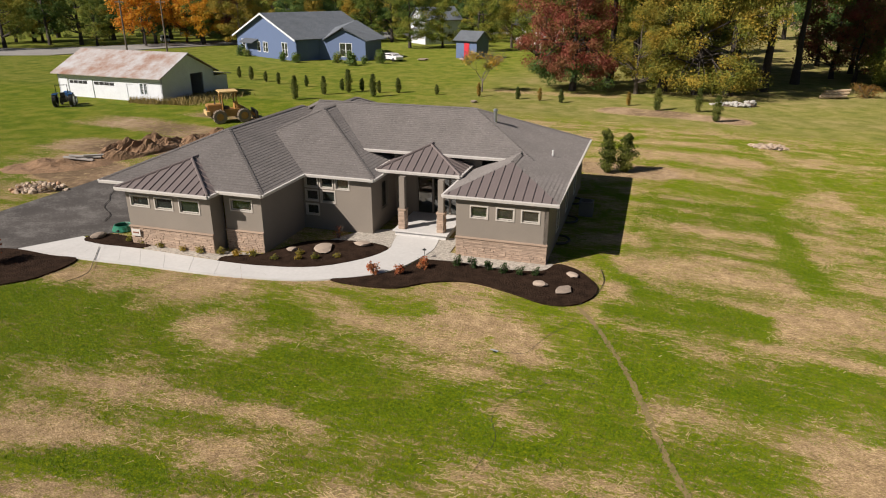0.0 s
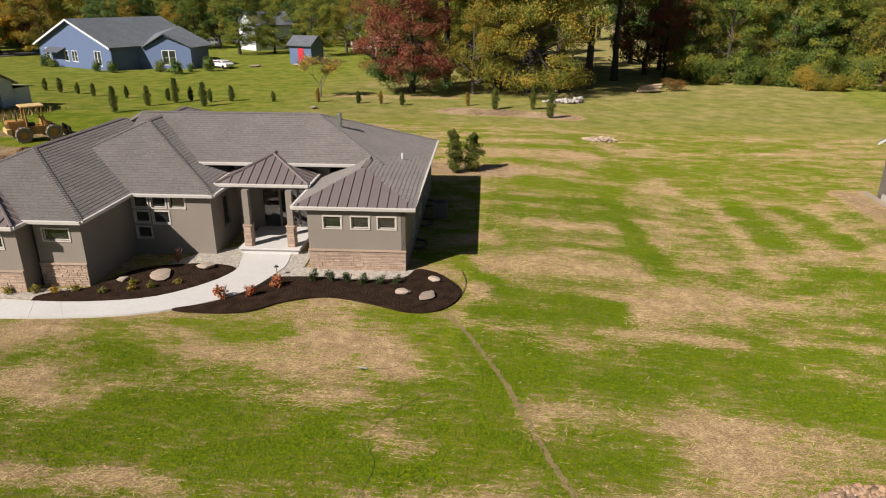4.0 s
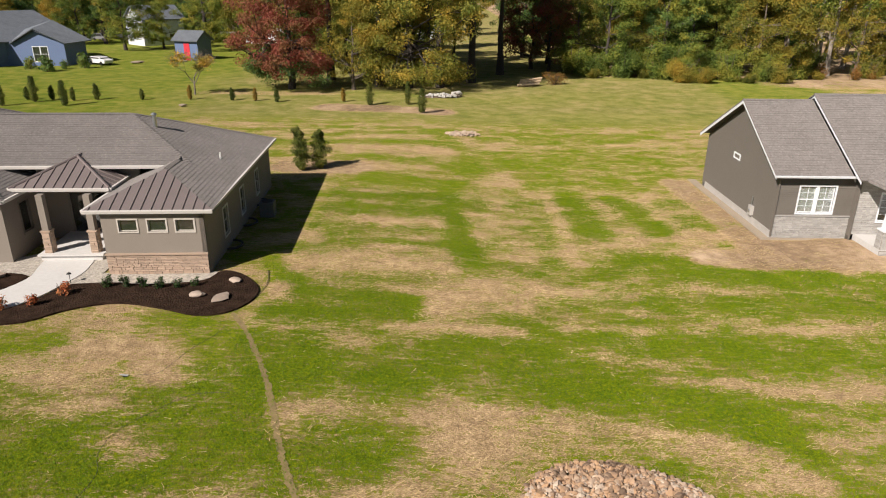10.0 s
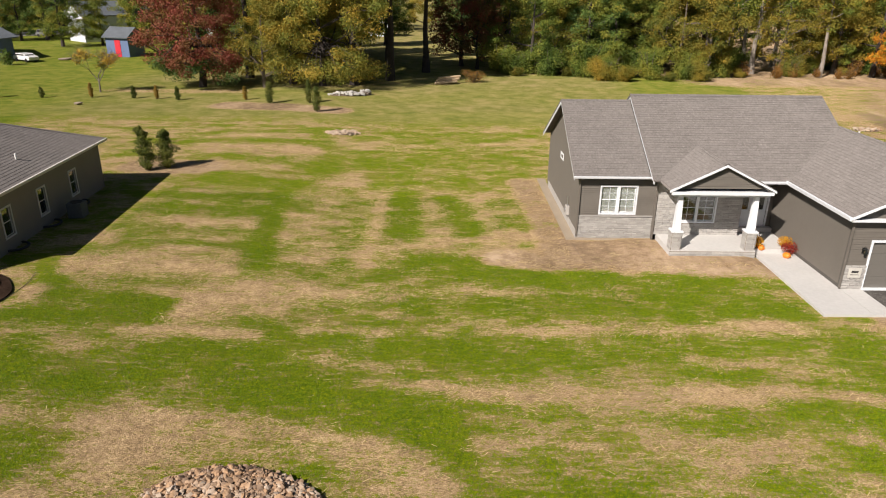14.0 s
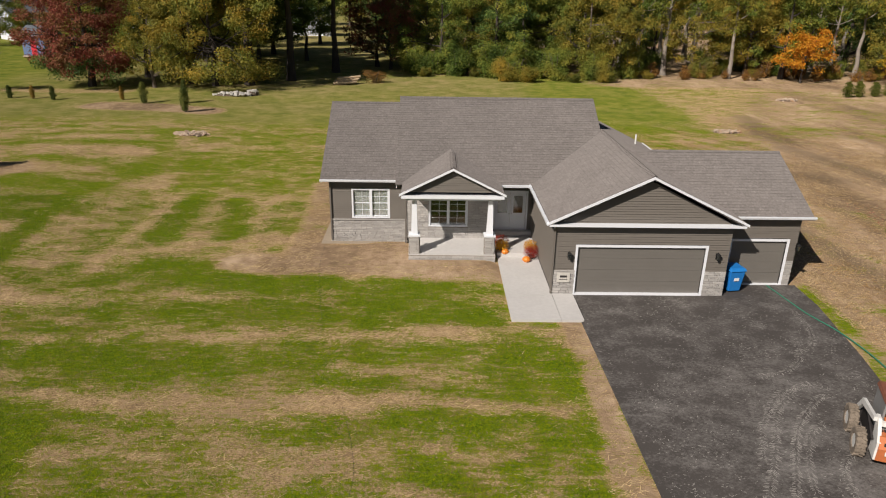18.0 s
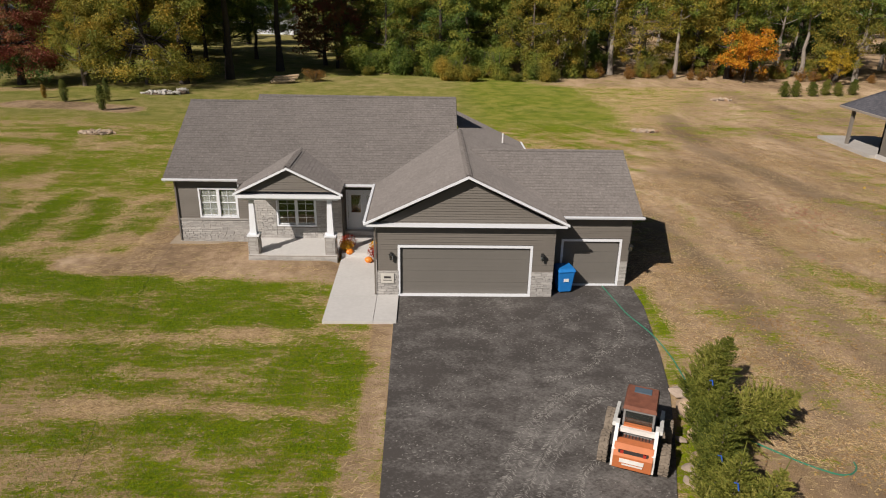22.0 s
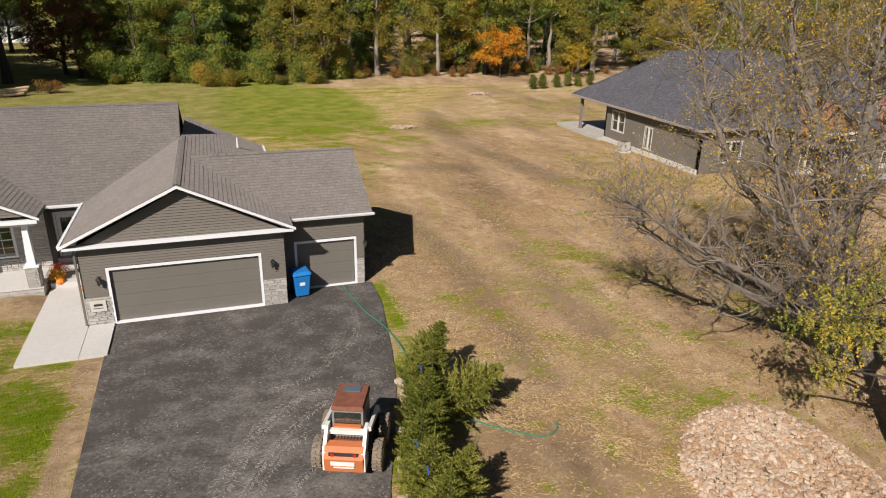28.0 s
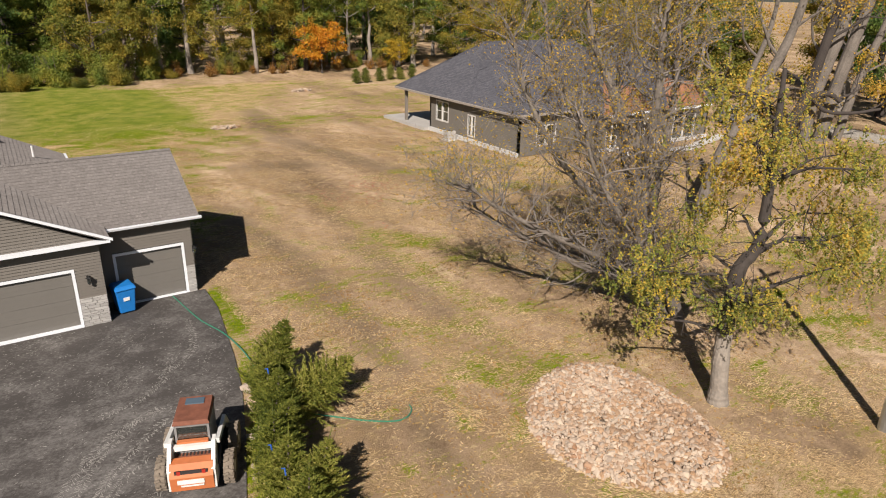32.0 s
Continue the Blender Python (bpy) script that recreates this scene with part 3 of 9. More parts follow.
COVER_I = rows_of([
    -12.1, -9.2, -5.5, -8.8, 1, 0.1, -5.5, -8.8, -2.4, -9.1, 0.9, 0.12, -23.9, -11.3, -20.3, -12.1, 2, 0.15, -13.3, -11.5, -6.8, -11.5, 0.7, 0.25,
    -6.8, -11.5, -4.2, -11.6, 0.4, 0.2, -19.2, -11.6, -16.8, -11.3, 0.5, 0.2, -21.6, -13.3, -19.8, -13.3, 0.6, 0.2, -10.1, -4.9, -4.4, -5.7, 1.3, 0.7,
    -2.6, -5.5, -1.1, -6.9, 2.6, 0.9, -26.8, -6.4, -24.2, -9.9, 1.2, 1, -24.5, -9.3, -20.4, -10.2, 1.7, 1, -21, -10.5, -18.9, -12.6, 1, 1,
    -17.8, -10.4, -10.2, -10.1, 1.5, 0.6, -10.2, -10.1, -6.4, -9.7, 1.2, 0.95, -5.5, -9.9, -3.2, -10.2, 1.4, 1, -3.3, -10.6, -1, -11.4, 1.5, 0.75])
COVER_J = rows_of([
    -6.9, -12.3, -5.5, -13.2, 1, 0.9, -18.5, -12.3, -13.5, -13, 1.2, 0.6])
SOIL = rows_of([
    -13.2, 5.0, -8.6, 5.2, 2.6, 1.0, -16.5, 3.6, -3.6, 2.6, 2.6, 0.9, -14.0, 18.0, -13.4, 6.0, 2.0, 0.7, -43.5, 47.5, -32.0, 46.0, 4.5, 1.0, -41.6, 19.4, -37.8, 19.0, 3.6, 0.95,
    -80.0, 6.0, -69.0, 3.0, 5.0, 1.5, -82.0, 12.0, -74.0, 14.0, 5.0, 1.3, 24.0, 78.0, 60.0, 78.0, 16.0, 0.9, 27.0, 20.0, 52.0, 62.0, 30.0, 0.7,
    14.0, 6.0, 30.0, 30.0, 12.0, 0.8, 20.0, -6.0, 60.0, -8.0, 30.0, 0.75, -0.8, -3.0, -0.8, -20.0, 1.1, 0.9, 23.0, -17.5, 24.0, -20.0, 2.5, 0.9,
    -46.0, 58.0, -62.0, 58.5, 3.0, 0.4, 12.0, -6.0, 18.0, -22.0, 8.0, 0.35, -44.0, 21.0, -38.0, 24.0, 1.0, 0.3, -92.0, 22.0, -76.0, 19.0, 5.0, 1.0, -84.0, 28.0, -72.0, 26.0, 3.0, 0.9])
for rows in (COVER_A, COVER_B, COVER_C, COVER_D, COVER_E, COVER_F, COVER_G, COVER_H, COVER_I, COVER_J):
    for ax, ay, bx, by, wd, level in rows:
        k = (0.93 if level > 0.4 else 0.8) * strip(WX, WY, (ax, ay), (bx, by), wd * (1.06 if level > 0.4 else 0.88), 0.9)
        grass = grass + k * (level - grass)
grass = grass + 0.7 * (fbm(GX / 1.3, GY / 0.9, 81, 5) - 0.5) + 0.04
# settled lawn at the back and to the west
back = sstep((WY - 36) / 8) * (1 - sstep((WX - 19) / 5))
west = sstep((-WX - 58) / 6) * sstep((WY - 8) / 8)
settled = np.maximum(back, west)
grass = grass * (1 - settled) + settled * (0.72 + 0.5 * (fbm(GX / 6, GY / 3, 12) - 0.5) + 0.25 * west)
settled = np.maximum(settled, sstep((-WX - 74) / 6) * sstep((WY + 2) / 4))
for ax, ay, bx, by, wd, am in SOIL:
    k = strip(WX, WY, (ax, ay), (bx, by), wd, 0.35)
    bare = np.maximum(bare, am * k * (0.55 + 0.9 * fbm(GX / 2.5, GY / 2.5, 31, 5)))
    grass -= (0.5 if ax > 9 else 0.8) * am * k
east = sstep((WX - 10.5) / 1.5) * (1 - sstep((WY - 40) / 4))
along, across = GX * 0.55 - GY * 0.83, GX * 0.83 + GY * 0.55
grass = grass + east * (1.3 * (fbm(across / 1.3, along / 9, 21, 5) - 0.5) + 0.03)
# graded soil round the unfinished house, and thin soil along the street lawn
graded = sstep((WX - 38) / 6) * (1 - sstep((WY - 24) / 8))
grass = grass * (1 - graded)
bare = np.maximum(bare, 0.8 * graded * (0.5 + fbm(GX / 4, GY / 4, 61, 4)))
thin = sstep((WX + 23) / 3) * (1 - sstep((WX + 3) / 2)) * (1 - sstep((WY + 5) / 3))
bare = np.maximum(bare, 0.4 * thin * (0.4 + fbm(GX / 2, GY / 2, 62, 5)))

# grass that came up along the driveway's edge and round the far heap
for ax, ay, bx, by, wd, level in ((11.25, 0.8, 11.0, -3.2, 1.0, 0.9), (10.75, -4.6, 10.1, -7.6, 0.8, 0.75), (9.75, -9.2, 8.7, -12.8, 0.7, 0.85), (8.7, -12.8, 8.2, -16.0, 0.7, 0.8), (18.2, -12.3, 20.9, -11.7, 0.7, 0.75), (16.1, -15.0, 17.8, -12.7, 0.9, 0.5),
                                  (15.2, -13.5, 15.6, -11.6, 0.9, 0.5)):
    k = 0.9 * strip(WX, WY, (ax, ay), (bx, by), wd, 0.85)
    grass = grass + k * (level - grass)
# brown floor under the trees to the north-east and east
floor_ = np.maximum(sstep((WX - 58) / 6) * sstep((WY - 6) / 6), sstep((GY - 80) / 4) * sstep((GX + 9) / 4))
grass = grass * (1 - floor_)
settled = settled * (1 - floor_)
bare = np.maximum(bare, 0.9 * floor_)
# wheel-worn olive bands east of the driveway, and darker damp soil between them
damp = np.zeros_like(GX)
for ax, ay, bx, by, wd, am in ((28.4, 47.0, 25.3, 31.6, 2.2, 0.7), (25.3, 31.6, 29.2, 15.8, 2.4, 1.0), (29.2, 15.8, 29.4, 7.0, 2.0, 0.8), (15.0, 12.5, 15.9, 2.9, 1.8, 0.9), (15.9, 2.9, 15.2, -9.0, 1.6, 0.7),
                               (19.2, 4.0, 19.0, -6.0, 1.8, 0.8), (18.5, 22.5, 24.0, 20.6, 2.6, 0.7), (14.0, -12.0, 13.0, -19.0, 1.6, 0.6), (33.0, 40.0, 36.0, 28.0, 2.0, 0.5)):
    damp = np.maximum(damp, am * strip(WX, WY, (ax, ay), (bx, by), wd, 0.9))
for ax, ay, bx, by, wd, level in ((20.9, 12.5, 20.7, 2.6, 1.3, 0.42), (20.7, 2.6, 20.2, -6.0, 1.4, 0.5), (17.9, 14.2, 17.0, 8.8, 1.0, 0.38), (20.2, -6.0, 18.6, -11.0, 1.3, 0.42), (14.2, -3.0, 13.0, -10.0, 1.2, 0.36)):
    k = 0.85 * strip(WX, WY, (ax, ay), (bx, by), wd, 0.9)
    grass = grass + k * (level - grass)
grass = np.clip(grass, -0.7, 1)
bare = np.clip(bare, 0, 1)
nx, ny = len(gx), len(gy)
me = bpy.data.meshes.new("ground")
idx = np.arange(nx * ny).reshape(ny, nx)
faces = np.stack([idx[:-1, :-1], idx[:-1, 1:], idx[1:, 1:], idx[1:, :-1]], -1).reshape(-1, 4)
me.from_pydata(np.stack([GX, GY, GZ], -1).reshape(-1, 3).tolist(), [], faces.tolist())
dry = np.clip(back * (1 - 0.75 * sstep((-GX - 56) / 14)) * (1 - 0.7 * sstep((GX - 3) / 6)) * (0.75 + 0.8 * (fbm(GX / 14, GY / 5, 44, 5) - 0.5)), 0, 1)
dry = np.maximum(dry, sstep((GY - 92) / 10) * sstep((GX + 48) / 8) * (1 - sstep((GX + 12) / 6)))
for nm, arr in (("grass", grass), ("bare", bare), ("settled", settled), ("dry", dry), ("damp", damp)):
    at = me.attributes.new(nm, "FLOAT", "POINT")
    at.data.foreach_set("value", arr.ravel().astype(np.float32))
me.polygons.foreach_set("use_smooth", [True] * len(me.polygons))


def ground_mat():
    """Young lawn: green shoots, straw cover and bare soil, by how much of each has come up."""
    m = bpy.data.materials.new("lawn")
    m.use_nodes = True
    nt = m.node_tree
    p = nt.nodes["Principled BSDF"]
    p.inputs["Roughness"].default_value = 0.95
    p.inputs["Specular IOR Level"].default_value = 0.15
    p.inputs["Diffuse Roughness"].default_value = 0.45
    geo = nt.nodes.new("ShaderNodeNewGeometry")

    def nz(scale, detail=6, rough=0.6, stretch=None, turn=0.0):
        n = nt.nodes.new("ShaderNodeTexNoise")
        n.inputs["Scale"].default_value = scale
        n.inputs["Detail"].default_value = detail
        n.inputs["Roughness"].default_value = rough
        if stretch:
            mp = nt.nodes.new("ShaderNodeMapping")
            mp.inputs["Scale"].default_value = stretch
            mp.inputs["Rotation"].default_value = (0, 0, turn)
            nt.links.new(geo.outputs["Position"], mp.inputs["Vector"])
            nt.links.new(mp.outputs[0], n.inputs["Vector"])
        else:
            nt.links.new(geo.outputs["Position"], n.inputs["Vector"])
        return n.outputs["Fac"]

    def math_(op, a, b, c=None):
        n = nt.nodes.new("ShaderNodeMath")
        n.operation = op
        for i, v in enumerate((a, b, c)):
            if v is None:
                continue
            if hasattr(v, "links"):
                nt.links.new(v, n.inputs[i])
            else:
                n.inputs[i].default_value = v
        return n.outputs[0]

    def mix(f, a, b):
        n = nt.nodes.new("ShaderNodeMix")
        n.data_type = "RGBA"
        nt.links.new(f, n.inputs[0])
        nt.links.new(a, n.inputs[6])
        nt.links.new(b, n.inputs[7])
        return n.outputs[2]

    ag = nt.nodes.new("ShaderNodeAttribute")
    ag.attribute_name = "grass"
    ab = nt.nodes.new("ShaderNodeAttribute")
    ab.attribute_name = "bare"
    fine, tiny, mid, big = nz(9.0, 6, 0.7), nz(34.0, 3, 0.7), nz(1.7, 8, 0.75), nz(0.25, 4)
    fib_a = nz(11.0, 3, 0.6, (1.0, 5.0, 1.0), 0.5)
    fib_b = nz(11.0, 3, 0.6, (1.0, 5.0, 1.0), -0.7)
    straw_n = math_("MAXIMUM", fib_a, fib_b)
    straw_n = math_("ADD", straw_n, math_("MULTIPLY_ADD", mid, 0.5, -0.25))
    straw = ramp(nt, straw_n, [(0.40, (0.185, 0.13, 0.070)), (0.52, (0.352, 0.243, 0.133)), (0.61, (0.56, 0.395, 0.222)), (0.70, (0.80, 0.63, 0.40))]).outputs[0]
    gmix = math_("ADD", math_("MULTIPLY", fine, 0.55), math_("MULTIPLY", tiny, 0.45))
    green = ramp(nt, gmix, [(0.38, (0.034, 0.062, 0.001)), (0.48, (0.102, 0.156, 0.002)), (0.56, (0.19, 0.235, 0.003)), (0.64, (0.315, 0.305, 0.008))]).outputs[0]
    olive = ramp(nt, gmix, [(0.36, (0.0791, 0.0911, 0.00744)), (0.5, (0.167, 0.172, 0.0167)), (0.64, (0.307, 0.265, 0.0558))]).outputs[0]
    sweep_n = nz(0.16, 7, 0.62, (1.0, 0.35, 1.0), -0.55)
    soil_n = math_("MULTIPLY_ADD", sweep_n, 1.35, math_("MULTIPLY_ADD", mid, 0.8, -0.6))
    soil = ramp(nt, soil_n, [(0.30, (0.175, 0.120, 0.075)), (0.46, (0.290, 0.202, 0.126)), (0.6, (0.405, 0.29, 0.190)), (0.75, (0.565, 0.425, 0.292))]).outputs[0]
    # shoots break through where the cover value passes the fine noise; thin cover is yellower
    cover = math_("ADD", ag.outputs["Fac"], math_("MULTIPLY_ADD", fine, 2.1, -1.05))
    cover = math_("ADD", cover, math_("MULTIPLY_ADD", tiny, 2.0, -1.0))
    cover = math_("ADD", cover, math_("MULTIPLY_ADD", mid, 1.4, -0.7))
    cover = math_("ADD", cover, math_("MULTIPLY_ADD", nz(2.6, 7, 0.72, (0.55, 2.2, 1.0)), 2.0, -1.0))
    cover = math_("ADD", cover, math_("MULTIPLY_ADD", nz(0.55, 6, 0.65, (1.0, 2.0, 1.0)), 1.1, -0.55))

    def step_(v, lo, hi):
        n = nt.nodes.new("ShaderNodeMapRange")
        n.interpolation_type = "SMOOTHSTEP"
        n.inputs[1].default_value, n.inputs[2].default_value = lo, hi
        nt.links.new(v, n.inputs[0])
        return n.outputs[0]

    thick = step_(math_("ADD", cover, math_("MULTIPLY_ADD", nz(0.5, 5, 0.6), 1.6, -0.8)), 0.45, 0.95)
    green = mix(thick, olive, green)
    bcov = math_("ADD", ab.outputs["Fac"], math_("ADD", math_("MULTIPLY_ADD", mid, 1.8, -0.9), math_("MULTIPLY_ADD", straw_n, 1.0, -0.55)))
    # pale tufts of old straw lying on the soil
    tuft = step_(nz(1.3, 7, 0.72, (1.0, 2.6, 1.0), -0.9), 0.52, 0.66)
    pale = ramp(nt, straw_n, [(0.38, (0.242, 0.172, 0.0884)), (0.56, (0.428, 0.321, 0.177)), (0.72, (0.651, 0.521, 0.307))]).outputs[0]
    soil = mix(tuft, soil, pale)
    adamp = nt.nodes.new("ShaderNodeAttribute")
    adamp.attribute_name = "damp"
    wet = ramp(nt, soil_n, [(0.3, (0.16, 0.115, 0.071)), (0.75, (0.31, 0.227, 0.147))]).outputs[0]
    soil = mix(step_(math_("ADD", adamp.outputs["Fac"], math_("MULTIPLY_ADD", mid, 2.4, -1.2)), 0.1, 1.0), soil, wet)
    under = mix(step_(math_("ADD", bcov, adamp.outputs["Fac"]), 0.3, 0.8), straw, soil)
    col = mix(step_(cover, 0.26, 0.7), under, green)
    # old turf: even and closed, paler where it has dried
    turf_n = math_("ADD", math_("MULTIPLY", fine, 0.35), math_("ADD", math_("MULTIPLY", nz(0.5, 8, 0.7), 0.5), math_("MULTIPLY", big, 0.2)))
    turf = ramp(nt, turf_n, [(0.42, (0.0818, 0.128, 0.00372)), (0.52, (0.14, 0.184, 0.0093)), (0.62, (0.233, 0.228, 0.0316))]).outputs[0]
    pale_turf = ramp(nt, turf_n, [(0.42, (0.15, 0.153, 0.0359)), (0.52, (0.234, 0.209, 0.0716)), (0.62, (0.328, 0.256, 0.123))]).outputs[0]
    ad = nt.nodes.new("ShaderNodeAttribute")
    ad.attribute_name = "dry"
    turf = mix(ad.outputs["Fac"], turf, pale_turf)
    aset = nt.nodes.new("ShaderNodeAttribute")
    aset.attribute_name = "settled"
    closed = step_(math_("ADD", cover, math_("MULTIPLY_ADD", ab.outputs["Fac"], -1.2, 0.2)), 0.2, 0.5)
    col = mix(math_("MULTIPLY", aset.outputs["Fac"], closed), col, turf)
    nt.links.new(col, p.inputs["Base Color"])
    bp = nt.nodes.new("ShaderNodeBump")
    bp.inputs["Strength"].default_value = 0.9
    bp.inputs["Distance"].default_value = 0.07
    nt.links.new(math_("ADD", math_("MULTIPLY", gmix, 1.3), math_("MULTIPLY", straw_n, 0.5)), bp.inputs["Height"])
    nt.links.new(bp.outputs[0], p.inputs["Normal"])
    return m


me.materials.append(ground_mat())
ground = tagged(new("ground", me), "new lawn of green shoots, straw and bare soil", "lawn", kind="structure")



# ---- house with hip roofs ----
H1 = empty("house", pose(-41.15, -0.6, 0, 0, 0, 3.5), "taupe stucco ranch house with stone base and hip roofs", "house", kind="")
EZ, SL = 3.6, 0.43


def h1_wall(a, b, openings=(), z0=0.3, z1=3.55, stone=None):
    w, m = wall("wall", H1, STUCCO, a, b, z0, z1, 0.2, openings)
    if stone:
        L = (Vector(b) - Vector(a)).length
        ledge_stones(w, m, 0.0, L, 0.35, stone, STONE_TAN, 0.06)
        bm = bmesh.new()
        box(bm, -0.03, L + 0.03, -0.10, -0.002, stone, stone + 0.07, m)
        part("stone_cap", bm, STONE_TAN, w)
    return w, m


def ledge_stones(parent, m, x0, x1, z0, z1, material, proud, limit=110):
    """Courses of flat ledge stones over a mortar bed; the first ones are pieces of their own."""
    rnd = random.Random(int(abs(m[0][3] * 91 + m[1][3] * 37 + x0 * 13 + z1 * 7)))
    bm = bmesh.new()
    box(bm, x0, x1, -0.025, -0.002, z0, z1, m)
    part("mortar_bed", bm, MORTAR, parent)
    rest = bmesh.new()
    z, made = z0, 0
    while z < z1 - 0.04:
        h = min(rnd.choice((0.06, 0.08, 0.1, 0.13)), z1 - z)
        x = x0
        while x < x1 - 0.02:
            l = min(rnd.uniform(0.14, 0.46), x1 - x)
            if x1 - x - l < 0.08:
                l = x1 - x
            p = proud * rnd.uniform(0.55, 1.0)
            if made < limit:
                STONES.append((parent, m @ Matrix.LocRotScale((x + l / 2, -p / 2 - 0.01, z + h / 2), Euler((rnd.uniform(-.02, .02), rnd.uniform(-.03, .03), 0)), (l - 0.006, p, h - 0.006)), material, rnd.randrange(4)))
            else:
                box(rest, x + 0.006, x + l - 0.006, -p - 0.01, -0.01, z + 0.006, z + h - 0.006, m)
            made += 1
            x += l
        z += h
    if len(rest.verts):
        tagged(part("ledge_stone", rest, material, parent), kind="stuff")
    else:
        rest.free()


STONES = []
# wing with three small windows
wins = [(0.75, 1.55), (2.03, 2.83), (3.25, 4.05)]
w, m = h1_wall((-4.5, 0), (0, 0), [(a, b, 2.55, 3.1) for a, b in wins], stone=1.45)
for a, b in wins:
    window(w, m, a, b, 2.55, 3.1, WINDOW_PALE, split=False, casing=0.06)
side_wins = [(3.0, 3.8, 1.2, 2.6), (6.5, 7.3, 1.2, 2.6), (10.2, 11.0, 1.2, 2.6)]
w, m = h1_wall((0, 0), (0, 14.6), side_wins)
for o in side_wins:
    window(w, m, *o, FASCIA)
h1_wall((0, 14.6), (-20.9, 14.6))
h1_wall((-20.9, 14.6), (-20.9, -2.4))
h1_wall((-4.5, 5), (-4.5, 0.2))
# entry wall: tall glazed front
w, m = h1_wall((-9.6, 5), (-4.5, 5), [(1.3, 4.3, 0.75, 3.9)], z1=4.3)
part("entry_frame", frame_box(1.3, 4.3, 0.75, 3.9, 0.1, -0.02, 0.12, m), STUCCO_TRIM, w)
bm = bmesh.new()
for x0 in (2.3, 3.3):
    box(bm, x0 - 0.05, x0 + 0.05, -0.02, 0.12, 0.85, 3.8, m)
box(bm, 1.4, 4.2, -0.02, 0.12, 2.9, 3.0, m)
part("mullion", bm, STUCCO_TRIM, w)
bm = bmesh.new()
box(bm, 1.4, 4.2, 0.05, 0.06, 0.85, 3.8, m)
part("pane", bm, GLASS, w).visible_shadow = False
# block between the wings
mid = [(0.05, 0.75, 2.85, 3.4), (0.95, 1.65, 2.85, 3.4), (1.85, 2.6, 2.85, 3.4), (0.05, 0.75, 2.1, 2.65), (0.95, 1.75, 2.05, 2.65), (0.05, 0.75, 1.3, 1.85)]
mid = [(a + 0.15, b + 0.15, c, d) for a, b, c, d in mid]
w, m = h1_wall((-13.65, 1.55), (-9.6, 1.55), mid)
for o in mid:
    window(w, m, *o, WINDOW_PALE, split=False, casing=0.06)
w, m = h1_wall((-9.6, 1.75), (-9.6, 5), [(1.2, 2.0, 1.5, 3.0)])
window(w, m, 1.2, 2.0, 1.5, 3.0, STUCCO_TRIM, split=False)
h1_wall((-13.65, -2.4), (-13.65, 1.55))
# garage wing front
w, m = h1_wall((-15.75, -2.6), (-13.65, -2.6), [(0.4, 1.55, 2.6, 3.12)], stone=1.5)
window(w, m, 0.4, 1.55, 2.6, 3.12, WINDOW_PALE, split=False, casing=0.06)
h1_wall((-15.95, -3.25), (-15.95, -2.4))
g3 = [(0.3, 1.35, 2.6, 3.1), (1.75, 2.75, 2.55, 3.1), (3.2, 4.3, 2.5, 3.1)]
w, m = h1_wall((-20.9, -3.45), (-15.95, -3.45), g3, stone=1.45)
for o in g3:
    window(w, m, *o, WINDOW_PALE, split=False, casing=0.06)
h1_wall((-20.9, -2.4), (-20.9, -3.25))


def seams(parent, face, step=0.45):
    """Standing seams running up a metal roof face (eave first), clipped by its outline."""
    P = [Vector(p) for p in face]
    u = (P[1] - P[0]).normalized()
    nrm = u.cross(P[2] - P[0]).normalized()
    if nrm.z < 0:
        nrm = -nrm
    up = nrm.cross(u)
    flat = [((p - P[0]).dot(u), (p - P[0]).dot(up)) for p in P]
    lo, hi = min(p[0] for p in flat), max(p[0] for p in flat)
    x = lo + step / 2
    while x < hi:
        ys = []
        for (xa, ya), (xb, yb) in zip(flat, flat[1:] + flat[:1]):
            if (xa - x) * (xb - x) < 0:
                ys.append(ya + (yb - ya) * (x - xa) / (xb - xa))
        if len(ys) >= 2 and max(ys) - min(ys) > 0.1:
            bm = bmesh.new()
            a, b = P[0] + u * x + up * min(ys), P[0] + u * x + up * max(ys)
            c = [a - u * 0.02, a + u * 0.02, b + u * 0.02, b - u * 0.02]
            prism(bm, c, nrm * 0.045)
            part("seam", bm, METAL_ROOF, parent)
        x += step


def metal_hip(u0, u1, v0, v1, z, s):
    h = (u1 - u0) / 2
    A = (u0 + h, v0 + h, z + s * h)
    B = (u0 + h, v1, z + s * h)
    for f in ([(u0, v0, z), (u1, v0, z), A], [(u1, v0, z), (u1, v1, z), B, A], [(u0, v1, z), (u0, v0, z), A, B]):
        seams(roof_plane("metal_roof_slope", f, METAL_ROOF, H1, 0.08), f)
    for a, b in (((u0, v0, z), A), ((u1, v0, z), A), (A, B)):
        bm = bmesh.new()
        tube(bm, Vector(a) + Vector((0, 0, 0.02)), Vector(b) + Vector((0, 0, 0.02)), 0.07, n=6)
        part("ridge_cap", bm, METAL_ROOF, H1)


def eave_trim(pts, drop=0.14, name="gutter", material=FASCIA, parent=H1):
    """Pale gutters along the eaves pts."""
    for a, b in zip(pts, pts[1:]):
        a, b = Vector(a), Vector(b)
        u = (b - a).normalized()
        n = Vector((-u.y, u.x, 0))
        bm = bmesh.new()
        prism(bm, [a + n * o + Vector((0, 0, z)) for o, z in ((0.012, 0.015), (-0.1, 0.012), (-0.1, -0.02), (-0.07, -drop), (0.012, -drop))], b - a)
        part(name, bm, material, parent)


